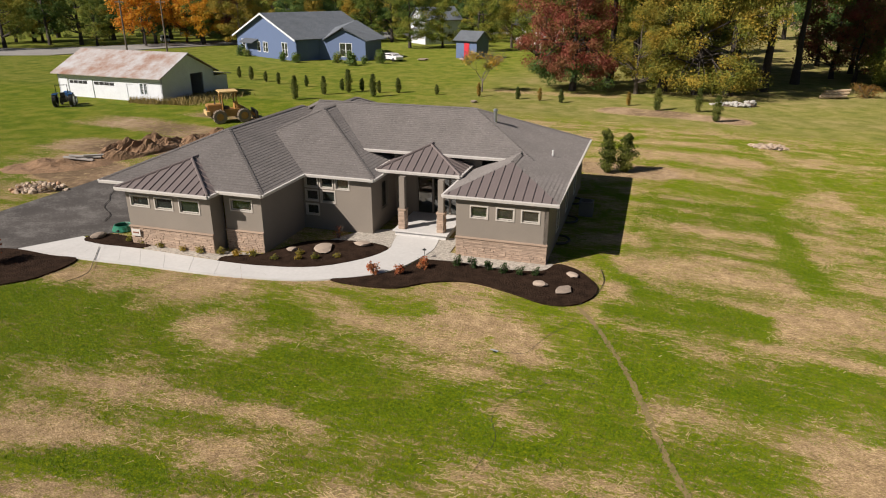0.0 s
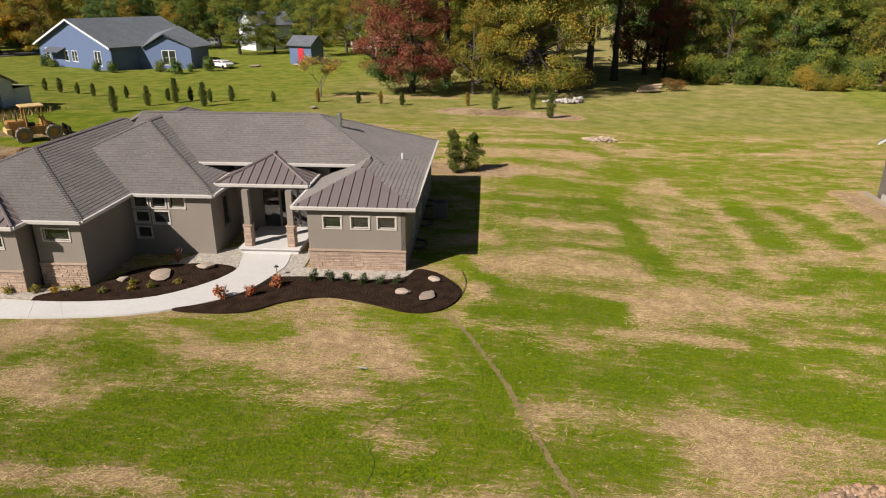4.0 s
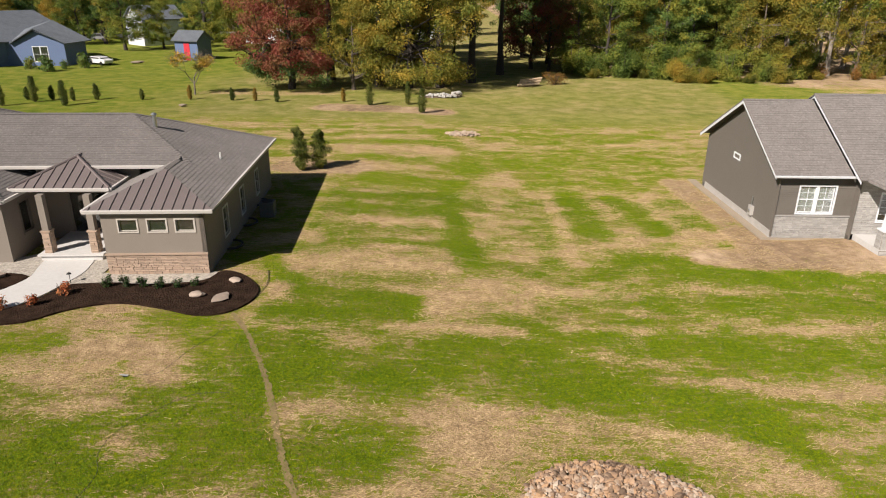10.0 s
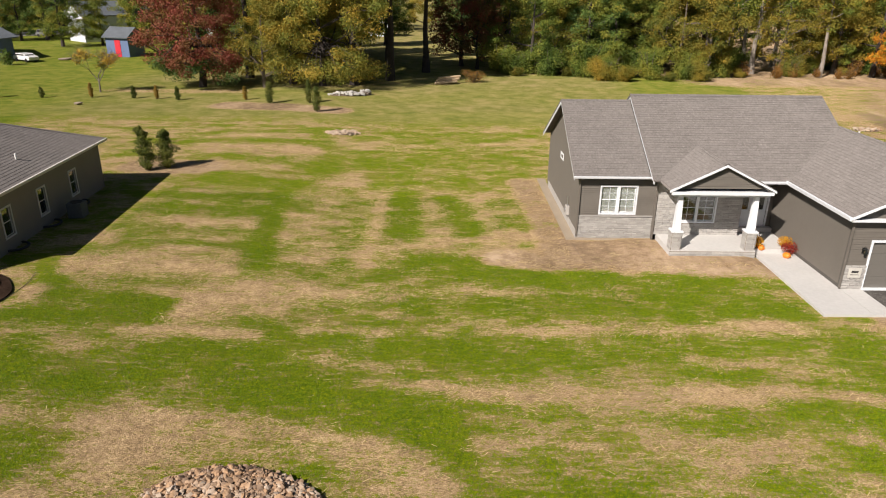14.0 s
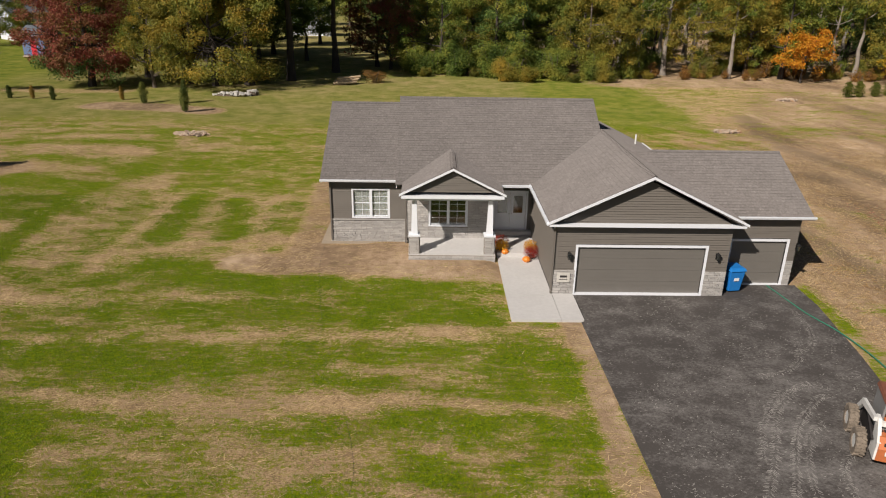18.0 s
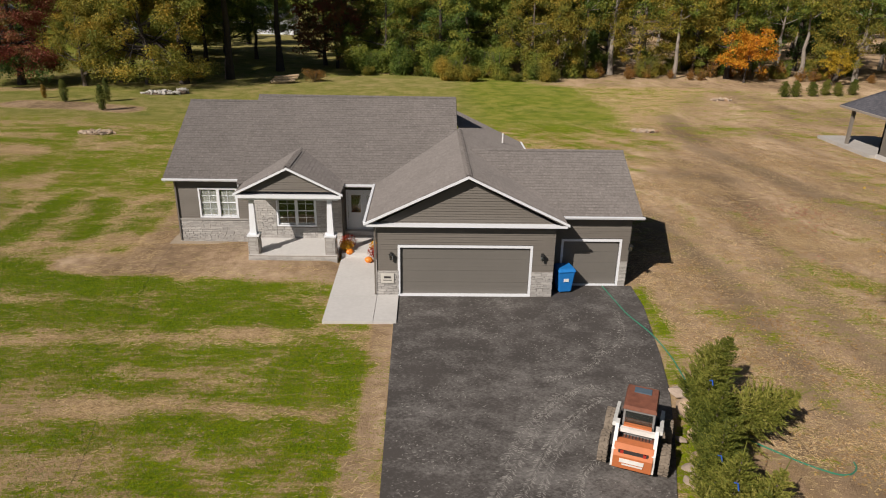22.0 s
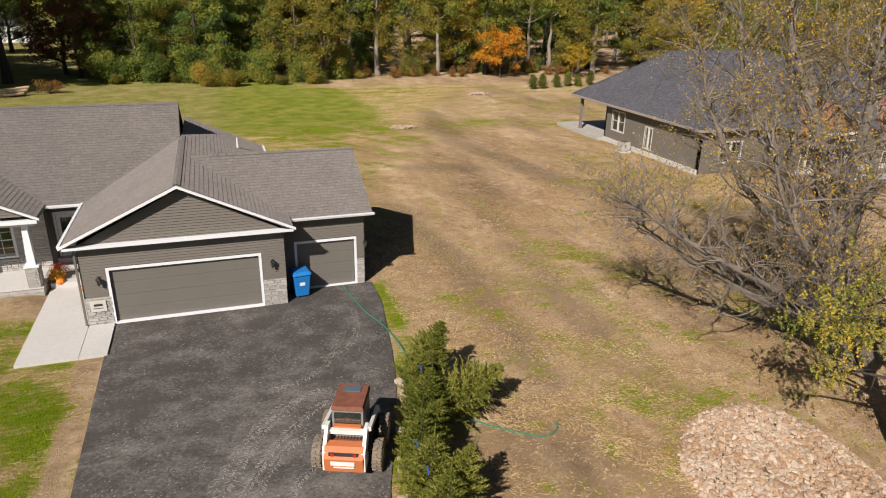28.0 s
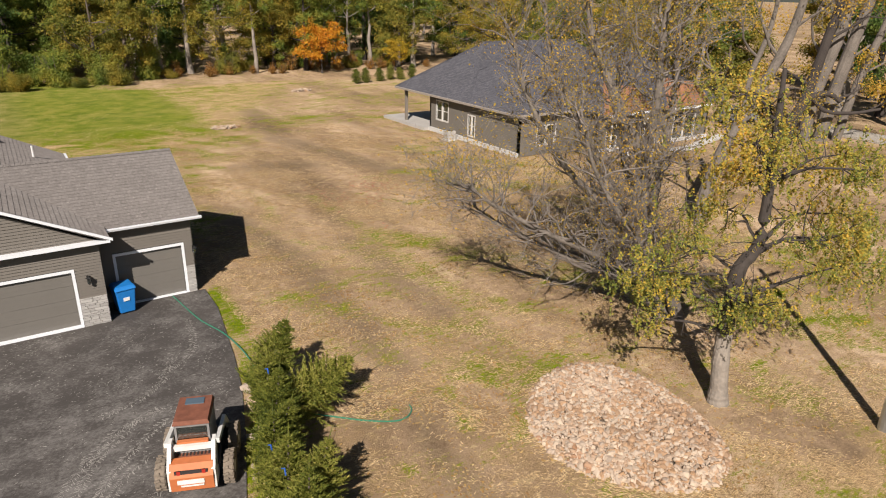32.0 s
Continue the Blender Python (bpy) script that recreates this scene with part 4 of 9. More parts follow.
# main block: the front slope stops over the tall entry
CUT, CZ = 4.4, EZ + SL * 2.0
RZ = EZ + SL * 6.3
roof_plane("roof_slope", [(-16.0, CUT, CZ), (-1.6, CUT, CZ), (-5.9, 8.7, RZ), (-16.0, 8.7, RZ)], SHINGLE_A, H1)
roof_plane("roof_slope", [(0.4, CUT, EZ), (0.4, 15.0, EZ), (-5.9, 8.7, RZ), (-1.6, CUT, CZ)], SHINGLE_A, H1)
roof_plane("roof_slope", [(0.4, 15.0, EZ), (-22.6, 15.0, EZ), (-16.0, 8.7, RZ), (-5.9, 8.7, RZ)], SHINGLE_A, H1)
ridge_cap(H1, (-16.0, 8.7, RZ), (-5.9, 8.7, RZ), SHINGLE_A, SL)
for p in ((0.4, 15.0, EZ), (-1.6, CUT, CZ)):
    ridge_cap(H1, p, (-5.9, 8.7, RZ), SHINGLE_A)
ridge_cap(H1, (-2.3, 2.6, EZ + SL * 2.7), (-2.3, CUT, EZ + SL * 2.7), SHINGLE_A, SL)
eave_trim([(-12.2, CUT - 0.02, CZ), (-3.0, CUT - 0.02, CZ)])
eave_trim([(0.4, -0.2, EZ), (0.4, 15.0, EZ), (-22.9, 15.0, EZ), (-22.9, -2.95, EZ), (-20.9, -2.95, EZ)])
# block between the wings
hip_roof(H1, -20.2, -9.35, 1.3, 17.0, EZ, SL + 0.04, SHINGLE_A, ridge_along="v")
eave_trim([(-13.4, 1.3, EZ), (-9.35, 1.3, EZ), (-9.35, 5.0, EZ)])
# garage wing
hip_roof(H1, -22.9, -13.35, -2.95, 15.0, EZ, SL, SHINGLE_A, ridge_along="v")
eave_trim([(-15.9, -2.95, EZ), (-13.35, -2.95, EZ), (-13.35, 1.3, EZ)])
metal_hip(-21.2, -15.8, -3.75, 1.0, EZ - 0.05, SL - 0.04)
eave_trim([(-21.2, -2.9, EZ - 0.05), (-21.2, -3.75, EZ - 0.05), (-15.8, -3.75, EZ - 0.05), (-15.8, -2.9, EZ - 0.05)])
# wing roof: shingled sides, metal front
roof_plane("roof_slope", [(0.5, -0.2, EZ), (0.4, CUT, EZ), (-2.3, CUT, EZ + SL * 2.7), (-2.3, 2.6, EZ + SL * 2.7)], SHINGLE_A, H1)
roof_plane("roof_slope", [(-5.1, CUT, EZ), (-5.1, -0.2, EZ), (-2.3, 2.6, EZ + SL * 2.7), (-2.3, CUT + 1, EZ + SL * 2.7)], SHINGLE_A, H1)
f = [(-5.1, -0.2, EZ), (0.5, -0.2, EZ), (-2.3, 2.6, EZ + SL * 2.7)]
seams(roof_plane("metal_roof_slope", f, METAL_ROOF, H1, 0.12), f)
eave_trim([(-5.1, CUT, EZ), (-5.1, -0.2, EZ), (0.5, -0.2, EZ)])
# porch roof on two posts
metal_hip(-9.7, -5.05, 2.6, 6.2, EZ + 0.22, SL)
eave_trim([(-9.7, 5.6, EZ + 0.22), (-9.7, 2.6, EZ + 0.22), (-5.05, 2.6, EZ + 0.22), (-5.05, 5.6, EZ + 0.22)])

# ---- house with gables ----
H2 = empty("house", pose(0, 0, 0), "warm grey lap-sided ranch house with stone and white trim", "house")


def lap(parent, m, x0, x1, z0, z1, openings=(), material=SIDING, step=0.12):
    """Lap siding: one sloped board a course, broken at the openings."""
    z = z0
    while z < z1 - 0.02:
        t = min(step, z1 - z)
        cuts = [(x0, x1)]
        for o in openings:
            if o[2] < z + t - 0.01 and o[3] > z + 0.01:
                cuts = [c for a, b in cuts for c in ((a, min(b, o[0])), (max(a, o[1]), b)) if c[1] - c[0] > 0.02]
        for a, b in cuts:
            board(parent, m, a, b, z, t, material)
        z += step


def board(parent, m, a, b, z, t, material):
    bm = bmesh.new()
    P = [(a, -0.042, z), (a, -0.008, z + t), (a, -0.002, z + t), (a, -0.002, z)]
    prism(bm, [m @ Vector(p) for p in P], (m.to_3x3() @ Vector((b - a, 0, 0))))
    part("siding_board", bm, material, parent)


def h2_wall(a, b, openings=(), z0=-0.25, z1=3.4, stone=None, sided=True, top=None):
    w, m = wall("wall", H2, SIDING_DARK, a, b, z0, z1, 0.2, openings)
    L = (Vector(b) - Vector(a)).length
    if sided:
        lap(w, m, 0, L, 0.15 if not stone else stone + 0.06, top or z1, [(o[0] - 0.1, o[1] + 0.1, o[2] - 0.1, o[3] + 0.1) for o in openings])
    return w, m


GEZ, GRZ, MS = 3.58, 5.72, 0.558
# garage front
w, m = h2_wall((-1.25, 0), (6.75, 0), [(1.05, 6.9, -0.25, 2.28)], stone=None)
lap_w, lap_m = w, m
ledge_stones(w, m, 0, 0.98, -0.1, 1.15, STONE_GREY, 0.07)
ledge_stones(w, m, 7.02, 8.0, -0.1, 1.15, STONE_GREY, 0.07)


def garage_door(parent, m, x0, x1, z0, z1, rows=4):
    """A sectional door: sections, raised panels in each, white casing."""
    bm = bmesh.new()
    c = 0.11
    box(bm, x0 - c, x0, -0.05, 0.1, z0, z1 + c, m)
    box(bm, x1, x1 + c, -0.05, 0.1, z0, z1 + c, m)
    box(bm, x0, x1, -0.05, 0.1, z1, z1 + c, m)
    box(bm, x0 - c, x1 + c, -0.07, 0.1, z0 - 0.08, z0, m)
    d = part("garage_door", bm, WHITE, parent, "white cased taupe sectional garage door")
    h = (z1 - z0) / rows
    for r in range(rows):
        bm = bmesh.new()
        box(bm, x0, x1, 0.08, 0.13, z0 + r * h + 0.004, z0 + (r + 1) * h - 0.004, m)
        part("section", bm, GARAGE, d)
        for k in range(1, 3):
            bm = bmesh.new()
            zz = z0 + r * h + k * h / 3
            box(bm, x0 + 0.02, x1 - 0.02, 0.0755, 0.08, zz - 0.012, zz + 0.012, m)
            part("rib", bm, GARAGE, d)
    return d


garage_door(w, m, 1.05, 6.9, -0.02, 2.28)


def gable(parent, p0, p1, apex, axis, thick=0.15, step=0.12, material=SIDING):
    """A gable triangle above a wall, clad in courses of siding."""
    p0, p1, apex = Vector(p0), Vector(p1), Vector(apex)
    bm = bmesh.new()
    prism(bm, [p0, p1, apex], Vector(axis) * thick)
    g = part("gable", bm, SIDING_DARK, parent)
    out = -Vector(axis)
    z = p0.z
    while z < apex.z - 0.05:
        zt = min(z + step, apex.z - 0.02)

        def xs(zz):
            k = (zz - p0.z) / (apex.z - p0.z)
            return p0.lerp(apex, k), p1.lerp(apex, k)

        a, b = xs(z)
        c, d = xs(zt)
        bm = bmesh.new()
        prism(bm, [a + out * 0.042, b + out * 0.042, d + out * 0.01, c + out * 0.01], out * -0.008)
        part("siding_board", bm, material, g)
        z += step
    return g


gable(H2, (-1.25, 0, 3.4), (6.75, 0, 3.4), (2.75, 0, 5.42), (0, 1, 0))
h2_wall((-1.25, 7.6), (-1.25, 0.2))
h2_wall((6.75, 0.2), (6.75, 1.5))
# single bay
w, m = h2_wall((6.75, 1.3), (10.52, 1.3), [(0.66, 3.3, -0.25, 2.15)], z1=3.3)
garage_door(w, m, 0.66, 3.3, -0.06, 2.15)
ledge_stones(w, m, 3.4, 3.77, -0.12, 1.15, STONE_GREY, 0.07)
h2_wall((10.52, 1.3), (10.52, 9.1))
gable(H2, (10.52, 1.3, 3.4), (10.52, 9.1, 3.4), (10.52, 5.2, 5.35), (-1, 0, 0))
h2_wall((10.52, 9.1), (6.4, 9.1))
h2_wall((6.4, 9.1), (6.4, 16.0))
# left room
w, m = h2_wall((-12.35, 6.75), (-8.2, 6.75), [(1.2, 3.1, 1.35, 2.85)], z1=3.5, stone=1.15)
ledge_stones(w, m, 0, 4.15, -0.15, 1.15, STONE_GREY, 0.07)
bm = bmesh.new()
box(bm, -0.03, 4.2, -0.1, -0.002, 1.15, 1.22, m)
part("stone_cap", bm, STONE_GREY, w)
window(w, m, 1.2, 3.1, 1.35, 2.85, WHITE, cols=2, grid=True, blind=True)
w, m = h2_wall((-12.35, 17.6), (-12.35, 6.75), z1=3.5)
w2 = gable(H2, (-12.35, 17.6, 3.5), (-12.35, 6.75, 3.5), (-12.35, 12.0, 6.55), (1, 0, 0))
part("attic_window", frame_box(4.55, 5.55, 2.95, 3.35, 0.09, -0.06, 0.0, m), WHITE, w)
h2_wall((6.4, 17.0), (-12.35, 17.0))
# porch
w, m = h2_wall((-8.2, 6.3), (-3.55, 6.3), [(1.25, 3.2, 1.05, 2.6)], z1=3.5, sided=False)
for a, b, c, d in ((0, 1.15, 0.3, 3.3), (3.3, 4.65, 0.3, 3.3), (1.15, 3.3, 0.3, 0.94), (1.15, 3.3, 2.71, 3.3)):
    ledge_stones(w, m, a, b, c, d, STONE_GREY, 0.06, limit=60)
window(w, m, 1.25, 3.2, 1.05, 2.6, WHITE, cols=2, grid=True)
h2_wall((-8.2, 6.75), (-8.2, 6.3))
h2_wall((-3.55, 6.5), (-3.55, 7.45))
w, m = h2_wall((-3.55, 7.45), (-1.25, 7.45), [(0.2, 1.95, 0.43, 2.6)], z1=3.9)
tagged(part("door_step", boxes((-3.53, -1.27, 7.05, 7.44, 0.0, 0.42)), CONCRETE), "low concrete step below the entry doors", "step", kind="structure")
part("door_casing", frame_box(0.1, 2.05, 0.35, 2.7, 0.1, -0.04, 0.1, m), WHITE, w)
for k in range(2):
    bm = bmesh.new()
    box(bm, 0.21 + k * 0.87, 1.07 + k * 0.87, 0.02, 0.07, 0.45, 2.59, m)
    d = part("door", bm, DOOR_WHITE, w, "white entry door leaf with glass light")
    bm = bmesh.new()
    box(bm, 0.38 + k * 0.87, 0.9 + k * 0.87, 0.01, 0.019, 1.4, 2.4, m)
    part("pane", bm, GLASS, d)
    part("pane_frame", frame_box(0.34 + k * 0.87, 0.94 + k * 0.87, 1.36, 2.44, 0.04, 0.0, 0.02, m), DOOR_WHITE, d)
    bm = bmesh.new()
    tube(bm, m @ Vector((1.0 + k * 0.16, -0.05, 1.35)), m @ Vector((1.0 + k * 0.16, 0.02, 1.35)), 0.03)
    part("door_knob", bm, CHROME, d)

# roofs
roof_plane("roof_slope", [(-8.78, 5.5, 7.09 - MS * 6.33), (2.65, 5.5, 7.09 - MS * 6.33), (2.65, 11.83, 7.09), (-8.78, 11.83, 7.09)], SHINGLE_B, H2, 0.05)
roof_plane("roof_slope", [(2.65, 18.1, 7.09 - MS * 6.27), (-8.75, 18.1, 7.09 - MS * 6.27), (-8.75, 11.83, 7.09), (2.65, 11.83, 7.09)], SHINGLE_B, H2)
roof_plane("roof_slope", [(-12.83, 6.3, 3.56), (-8.7, 6.3, 3.56), (-8.7, 12.0, 6.72), (-12.83, 12.0, 6.72)], SHINGLE_B, H2, 0.05)
roof_plane("roof_slope", [(-8.7, 18.2, 3.5), (-12.83, 18.2, 3.5), (-12.83, 12.0, 6.72), (-8.7, 12.0, 6.72)], SHINGLE_B, H2, 0.05)
gable(H2, (2.3, 5.9, 3.7), (2.3, 17.7, 3.7), (2.3, 11.83, 6.95), (-1, 0, 0))
gable(H2, (-8.4, 17.5, 3.7), (-8.4, 5.9, 3.7), (-8.4, 11.83, 6.95), (1, 0, 0))
# cross gable over the double garage, running back past the main ridge
roof_plane("roof_slope", [(-1.65, 5.6, GEZ), (-1.65, -0.4, GEZ), (2.75, -0.4, GRZ), (2.75, 9.6, GRZ)], SHINGLE_B, H2)
roof_plane("roof_slope", [(7.15, -0.4, GEZ), (7.15, 16.0, GEZ), (2.75, 15.6, GRZ), (2.75, -0.4, GRZ)], SHINGLE_B, H2)
# single bay roof
roof_plane("roof_slope", [(6.9, 0.9, 3.5), (10.87, 0.9, 3.5), (10.87, 5.2, 5.58), (3.0, 5.2, 5.58)], SHINGLE_B, H2)
roof_plane("roof_slope", [(10.87, 9.5, 3.5), (6.9, 9.5, 3.5), (3.0, 5.2, 5.58), (10.87, 5.2, 5.58)], SHINGLE_B, H2)
# porch gable
PR = (-5.82, 4.92)
roof_plane("roof_slope", [(-8.4, 6.4, 3.62), (-8.4, 3.7, 3.62), (PR[0], 3.7, PR[1]), (PR[0], 8.2, PR[1])], SHINGLE_B, H2)
roof_plane("roof_slope", [(-3.25, 3.7, 3.62), (-3.25, 6.4, 3.62), (PR[0], 8.2, PR[1]), (PR[0], 3.7, PR[1])], SHINGLE_B, H2)
for a, b, k in (((-8.78, 11.83, 7.09), (2.65, 11.83, 7.09), MS), ((-12.83, 12.0, 6.72), (-8.75, 12.0, 6.72), 0.55), ((2.75, -0.4, GRZ), (2.75, 9.6, GRZ), 0.5), ((10.87, 5.2, 5.58), (4.0, 5.2, 5.58), 0.48), ((PR[0], 3.7, PR[1]), (PR[0], 7.2, PR[1]), 0.5)):
    ridge_cap(H2, a, b, SHINGLE_B, k)
gable(H2, (-8.1, 3.95, 3.62), (-3.55, 3.95, 3.62), (PR[0], 3.95, 4.75), (0, 1, 0))


def rake(a, b, drop=0.14, out=(0, -1, 0), thick=0.06, parent=H2, material=WHITE):
    """A sloping trim board under the roof's edge from a to b."""
    a, b = Vector(a), Vector(b)
    d = Vector((0, 0, -drop))
    bm = bmesh.new()
    prism(bm, [a + d, b + d, b + Vector((0, 0, -0.03)), a + Vector((0, 0, -0.03))], Vector(out) * thick)
    part("rake_board", bm, material, parent)


for a, b in (((-1.75, -0.4, GEZ), (2.75, -0.4, GRZ)), ((7.25, -0.4, GEZ), (2.75, -0.4, GRZ)), ((-8.5, 3.7, 3.6), (PR[0], 3.7, PR[1])), ((-3.15, 3.7, 3.6), (PR[0], 3.7, PR[1]))):
    rake(a, b)
for a, b in (((-12.8, 6.33, 3.55), (-12.8, 12.0, 6.7)), ((-12.8, 18.17, 3.49), (-12.8, 12.0, 6.7)), ((-8.75, 5.53, 3.55), (-8.75, 11.83, 7.07)), ((-8.75, 18.07, 3.6), (-8.75, 11.83, 7.07))):
    rake(a, b, 0.22, out=(1, 0, 0), thick=0.03)
for a, b in (((10.87, 0.9, 3.45), (10.87, 5.2, 5.5)), ((2.65, 8.5, 5.23), (2.65, 11.83, 7.09))):
    rake(a, b, out=(1, 0, 0), thick=0.02, material=SIDING)
eave_trim([(-12.85, 6.28, 3.54), (-8.3, 6.28, 3.54)], 0.1, "gutter", WHITE, H2)
eave_trim([(-3.3, 5.48, 3.56), (-1.6, 5.48, 3.56)], 0.11, "gutter", WHITE, H2)
eave_trim([(-1.7, 5.6, GEZ), (-1.7, -0.4, GEZ)], 0.16, "gutter", WHITE, H2)
eave_trim([(6.85, 0.88, 3.49), (10.95, 0.88, 3.49)], 0.1, "gutter", WHITE, H2)
eave_trim([(7.18, 9.5, GEZ), (7.18, 16.0, GEZ)], 0.16, "gutter", WHITE, H2)
bm = boxes((-1.65, 7.15, -0.4, 0.0, 3.36, 3.44), (-1.65, 7.15, -0.43, -0.4, 3.38, 3.48))
part("eave_return", bm, WHITE, H2)
bm = boxes((-8.4, -3.25, 3.66, 3.72, 3.34, 3.5), (-8.3, -3.35, 3.72, 6.3, 3.4, 3.44), (-8.2, -3.4, 3.85, 4.1, 3.2, 3.4))
part("porch_beam", bm, WHITE, H2)

# ---- paving ----
bm = boxes((-8.05, -3.56, 3.87, 6.3, -0.25, 0.3))
porch = tagged(part("porch_slab", bm, CONCRETE), "pale concrete porch slab with stone-faced edge", "porch", kind="structure")
pm = pose(-8.05, 3.87, 0)
ledge_stones(porch, pm, 0, 4.49, -0.2, 0.24, STONE_GREY, 0.06, 40)
for x in (-7.75, -3.88):
    col = empty("porch_column", pose(x, 4.15, 0.3), "white tapered porch column on a grey stone pier", "column", "porch columns")
    bm = boxes((-0.24, 0.24, -0.24, 0.24, 0, 0.95))
    pier = part("pier", bm, MORTAR, col)
    for q, L in ((pose(-0.24, -0.24, 0), 0.48), (pose(0.24, -0.24, 0, 0, 0, 90), 0.48), (pose(-0.24, 0.24, 0, 0, 0, -90), 0.48)):
        ledge_stones(pier, q, 0, L, 0.0, 0.95, STONE_GREY, 0.05, 40)
    part("pier_cap", boxes((-0.3, 0.3, -0.3, 0.3, 0.95, 1.03)), WHITE, col)
    bm = bmesh.new()
    vs = box(bm, -0.17, 0.17, -0.17, 0.17, 1.03, 2.95)
    for v in vs[4:]:
        v.co.x *= 0.62
        v.co.y *= 0.62
    part("shaft", bm, WHITE, col)

# ---- paving and beds ----
def sheet(name, pts, z0, z1, material, label, category, steps=1, kind="structure"):
    """A flat paved or covered patch with a real edge."""
    line = [(x, y, 0) for x, y in pts]
    if steps > 1:
        line = [tuple(p) for p in smooth_line(line + [line[0]], steps)[:-1]]
    bm = bmesh.new()
    prism(bm, [(x, y, z0) for x, y, _ in line], (0, 0, z1 - z0))
    bmesh.ops.triangulate(bm, faces=[f for f in bm.faces if len(f.verts) > 4])
    return tagged(part(name, bm, material), label, category, kind=kind)


def asphalt_mat():
    m = mat("asphalt", (0.064, 0.057, 0.053), 0.9, vary=0.3, scale=3, fine=400, bump=0.5, dist=0.01)
    nt = m.node_tree
    p = nt.nodes["Principled BSDF"]
    old = p.inputs["Base Color"].links[0].from_socket
    geo = nt.nodes.new("ShaderNodeNewGeometry")
    mp = nt.nodes.new("ShaderNodeMapping")
    mp.inputs["Rotation"].default_value = (0, 0, 0.9)
    mp.inputs["Scale"].default_value = (1.0, 1.35, 1)
    nt.links.new(geo.outputs["Position"], mp.inputs[0])
    n = nt.nodes.new("ShaderNodeTexNoise")
    n.inputs["Scale"].default_value = 0.55
    n.inputs["Detail"].default_value = 9
    n.inputs["Roughness"].default_value = 0.72
    nt.links.new(mp.outputs[0], n.inputs["Vector"])
    n3 = nt.nodes.new("ShaderNodeTexNoise")
    n3.inputs["Scale"].default_value = 8.0
    n3.inputs["Detail"].default_value = 6
    n3.inputs["Roughness"].default_value = 0.8
    nt.links.new(mp.outputs[0], n3.inputs["Vector"])
    both = nt.nodes.new("ShaderNodeMath")
    both.operation = "MULTIPLY_ADD"
    nt.links.new(n3.outputs["Fac"], both.inputs[0])
    both.inputs[1].default_value = 0.9
    nt.links.new(n.outputs["Fac"], both.inputs[2])
    half = nt.nodes.new("ShaderNodeMath")
    half.operation = "MULTIPLY_ADD"
    nt.links.new(both.outputs[0], half.inputs[0])
    half.inputs[1].default_value = 2.2
    # more dust where the loader has turned
    far = nt.nodes.new("ShaderNodeVectorMath")
    far.operation = "DISTANCE"
    nt.links.new(geo.outputs["Position"], far.inputs[0])
    far.inputs[1].default_value = (5.4, -10.6, -0.1)
    near = nt.nodes.new("ShaderNodeMapRange")
    near.inputs[1].default_value, near.inputs[2].default_value = 0.5, 6.0
    near.inputs[3].default_value, near.inputs[4].default_value = -1.78, -2.02
    nt.links.new(far.outputs["Value"], near.inputs[0])
    nt.links.new(near.outputs[0], half.inputs[2])
    half.use_clamp = True
    mx = nt.nodes.new("ShaderNodeMix")
    mx.data_type = "RGBA"
    nt.links.new(half.outputs[0], mx.inputs[0])
    nt.links.new(old, mx.inputs[6])
    mx.inputs[7].default_value = (0.265, 0.25, 0.238, 1)
    nt.links.new(mx.outputs[2], p.inputs["Base Color"])
    return m


ASPHALT = asphalt_mat()
ASPHALT_OLD = mat("asphalt_worn", (0.27, 0.26, 0.25), 0.9, vary=0.2, scale=3)
sheet("driveway", [(-0.27, -0.06), (6.8, -0.06), (6.8, 1.22), (10.82, 1.22), (10.78, -1.0), (10.45, -3.2), (10.12, -5.4), (9.7, -7.6), (9.0, -10.2), (8.1, -13.0), (7.3, -16.5), (7.0, -26), (7.0, -33.98), (-0.4, -33.98), (-0.3, -13), (-0.4, -2.75), (-0.27, -2.74)], -0.4, -0.1, ASPHALT, "dark dusty asphalt driveway with pale tyre marks", "driveway")
bm = bmesh.new()
edges = [[bm.verts.new((x, y, gh(x, y) + 0.05)) for y in (-34, -41)] for x in range(-260, 201, 4)]
for a, b in zip(edges, edges[1:]):
    bm.faces.new((a[0], a[1], b[1], b[0]))
tagged(part("road", bm, ASPHALT_OLD), "worn grey asphalt road along the lots", "road", kind="structure")
sheet("driveway", [(-73.2, -4.1), (-73.6, 3.8), (-70.9, 4.5), (-63.8, 4.0), (-63.3, -3.9), (-65.1, -5.4), (-66.6, -7.9), (-74, -16), (-74, -33.98), (-82, -33.98), (-81, -12)], 0.0, 0.5, ASPHALT, "smooth dark asphalt driveway beside the garage wing", "driveway")
# front walk in slabs
for i, (x0, x1, y0, y1) in enumerate(((-3.4, -1.27, 1.9, 4.36), (-3.4, -1.27, -0.3, 1.88), (-3.4, -1.27, -2.72, -0.32), (-1.25, -0.28, -2.72, -0.08))):
    bm = bmesh.new()
    box(bm, x0, x1, y0, y1, -0.3, -0.03)
    tagged(part("walk_slab", bm, CONCRETE), "pale new concrete walk slab", "walkway", "front walk slabs", "structure")
tagged(part("entry_step", boxes((-3.4, -1.27, 4.38, 7.04, -0.3, 0.2)), CONCRETE), "pale concrete entry landing", "step", kind="structure")
WALK_IN = [(-49.75, 1.6), (-49.3, -0.3), (-49.05, -1.6), (-49.69, -3.16), (-51.19, -4.75), (-53.23, -5.5), (-55.98, -5.8), (-60.8, -5.9), (-63.6, -6.15), (-65.0, -5.5)]
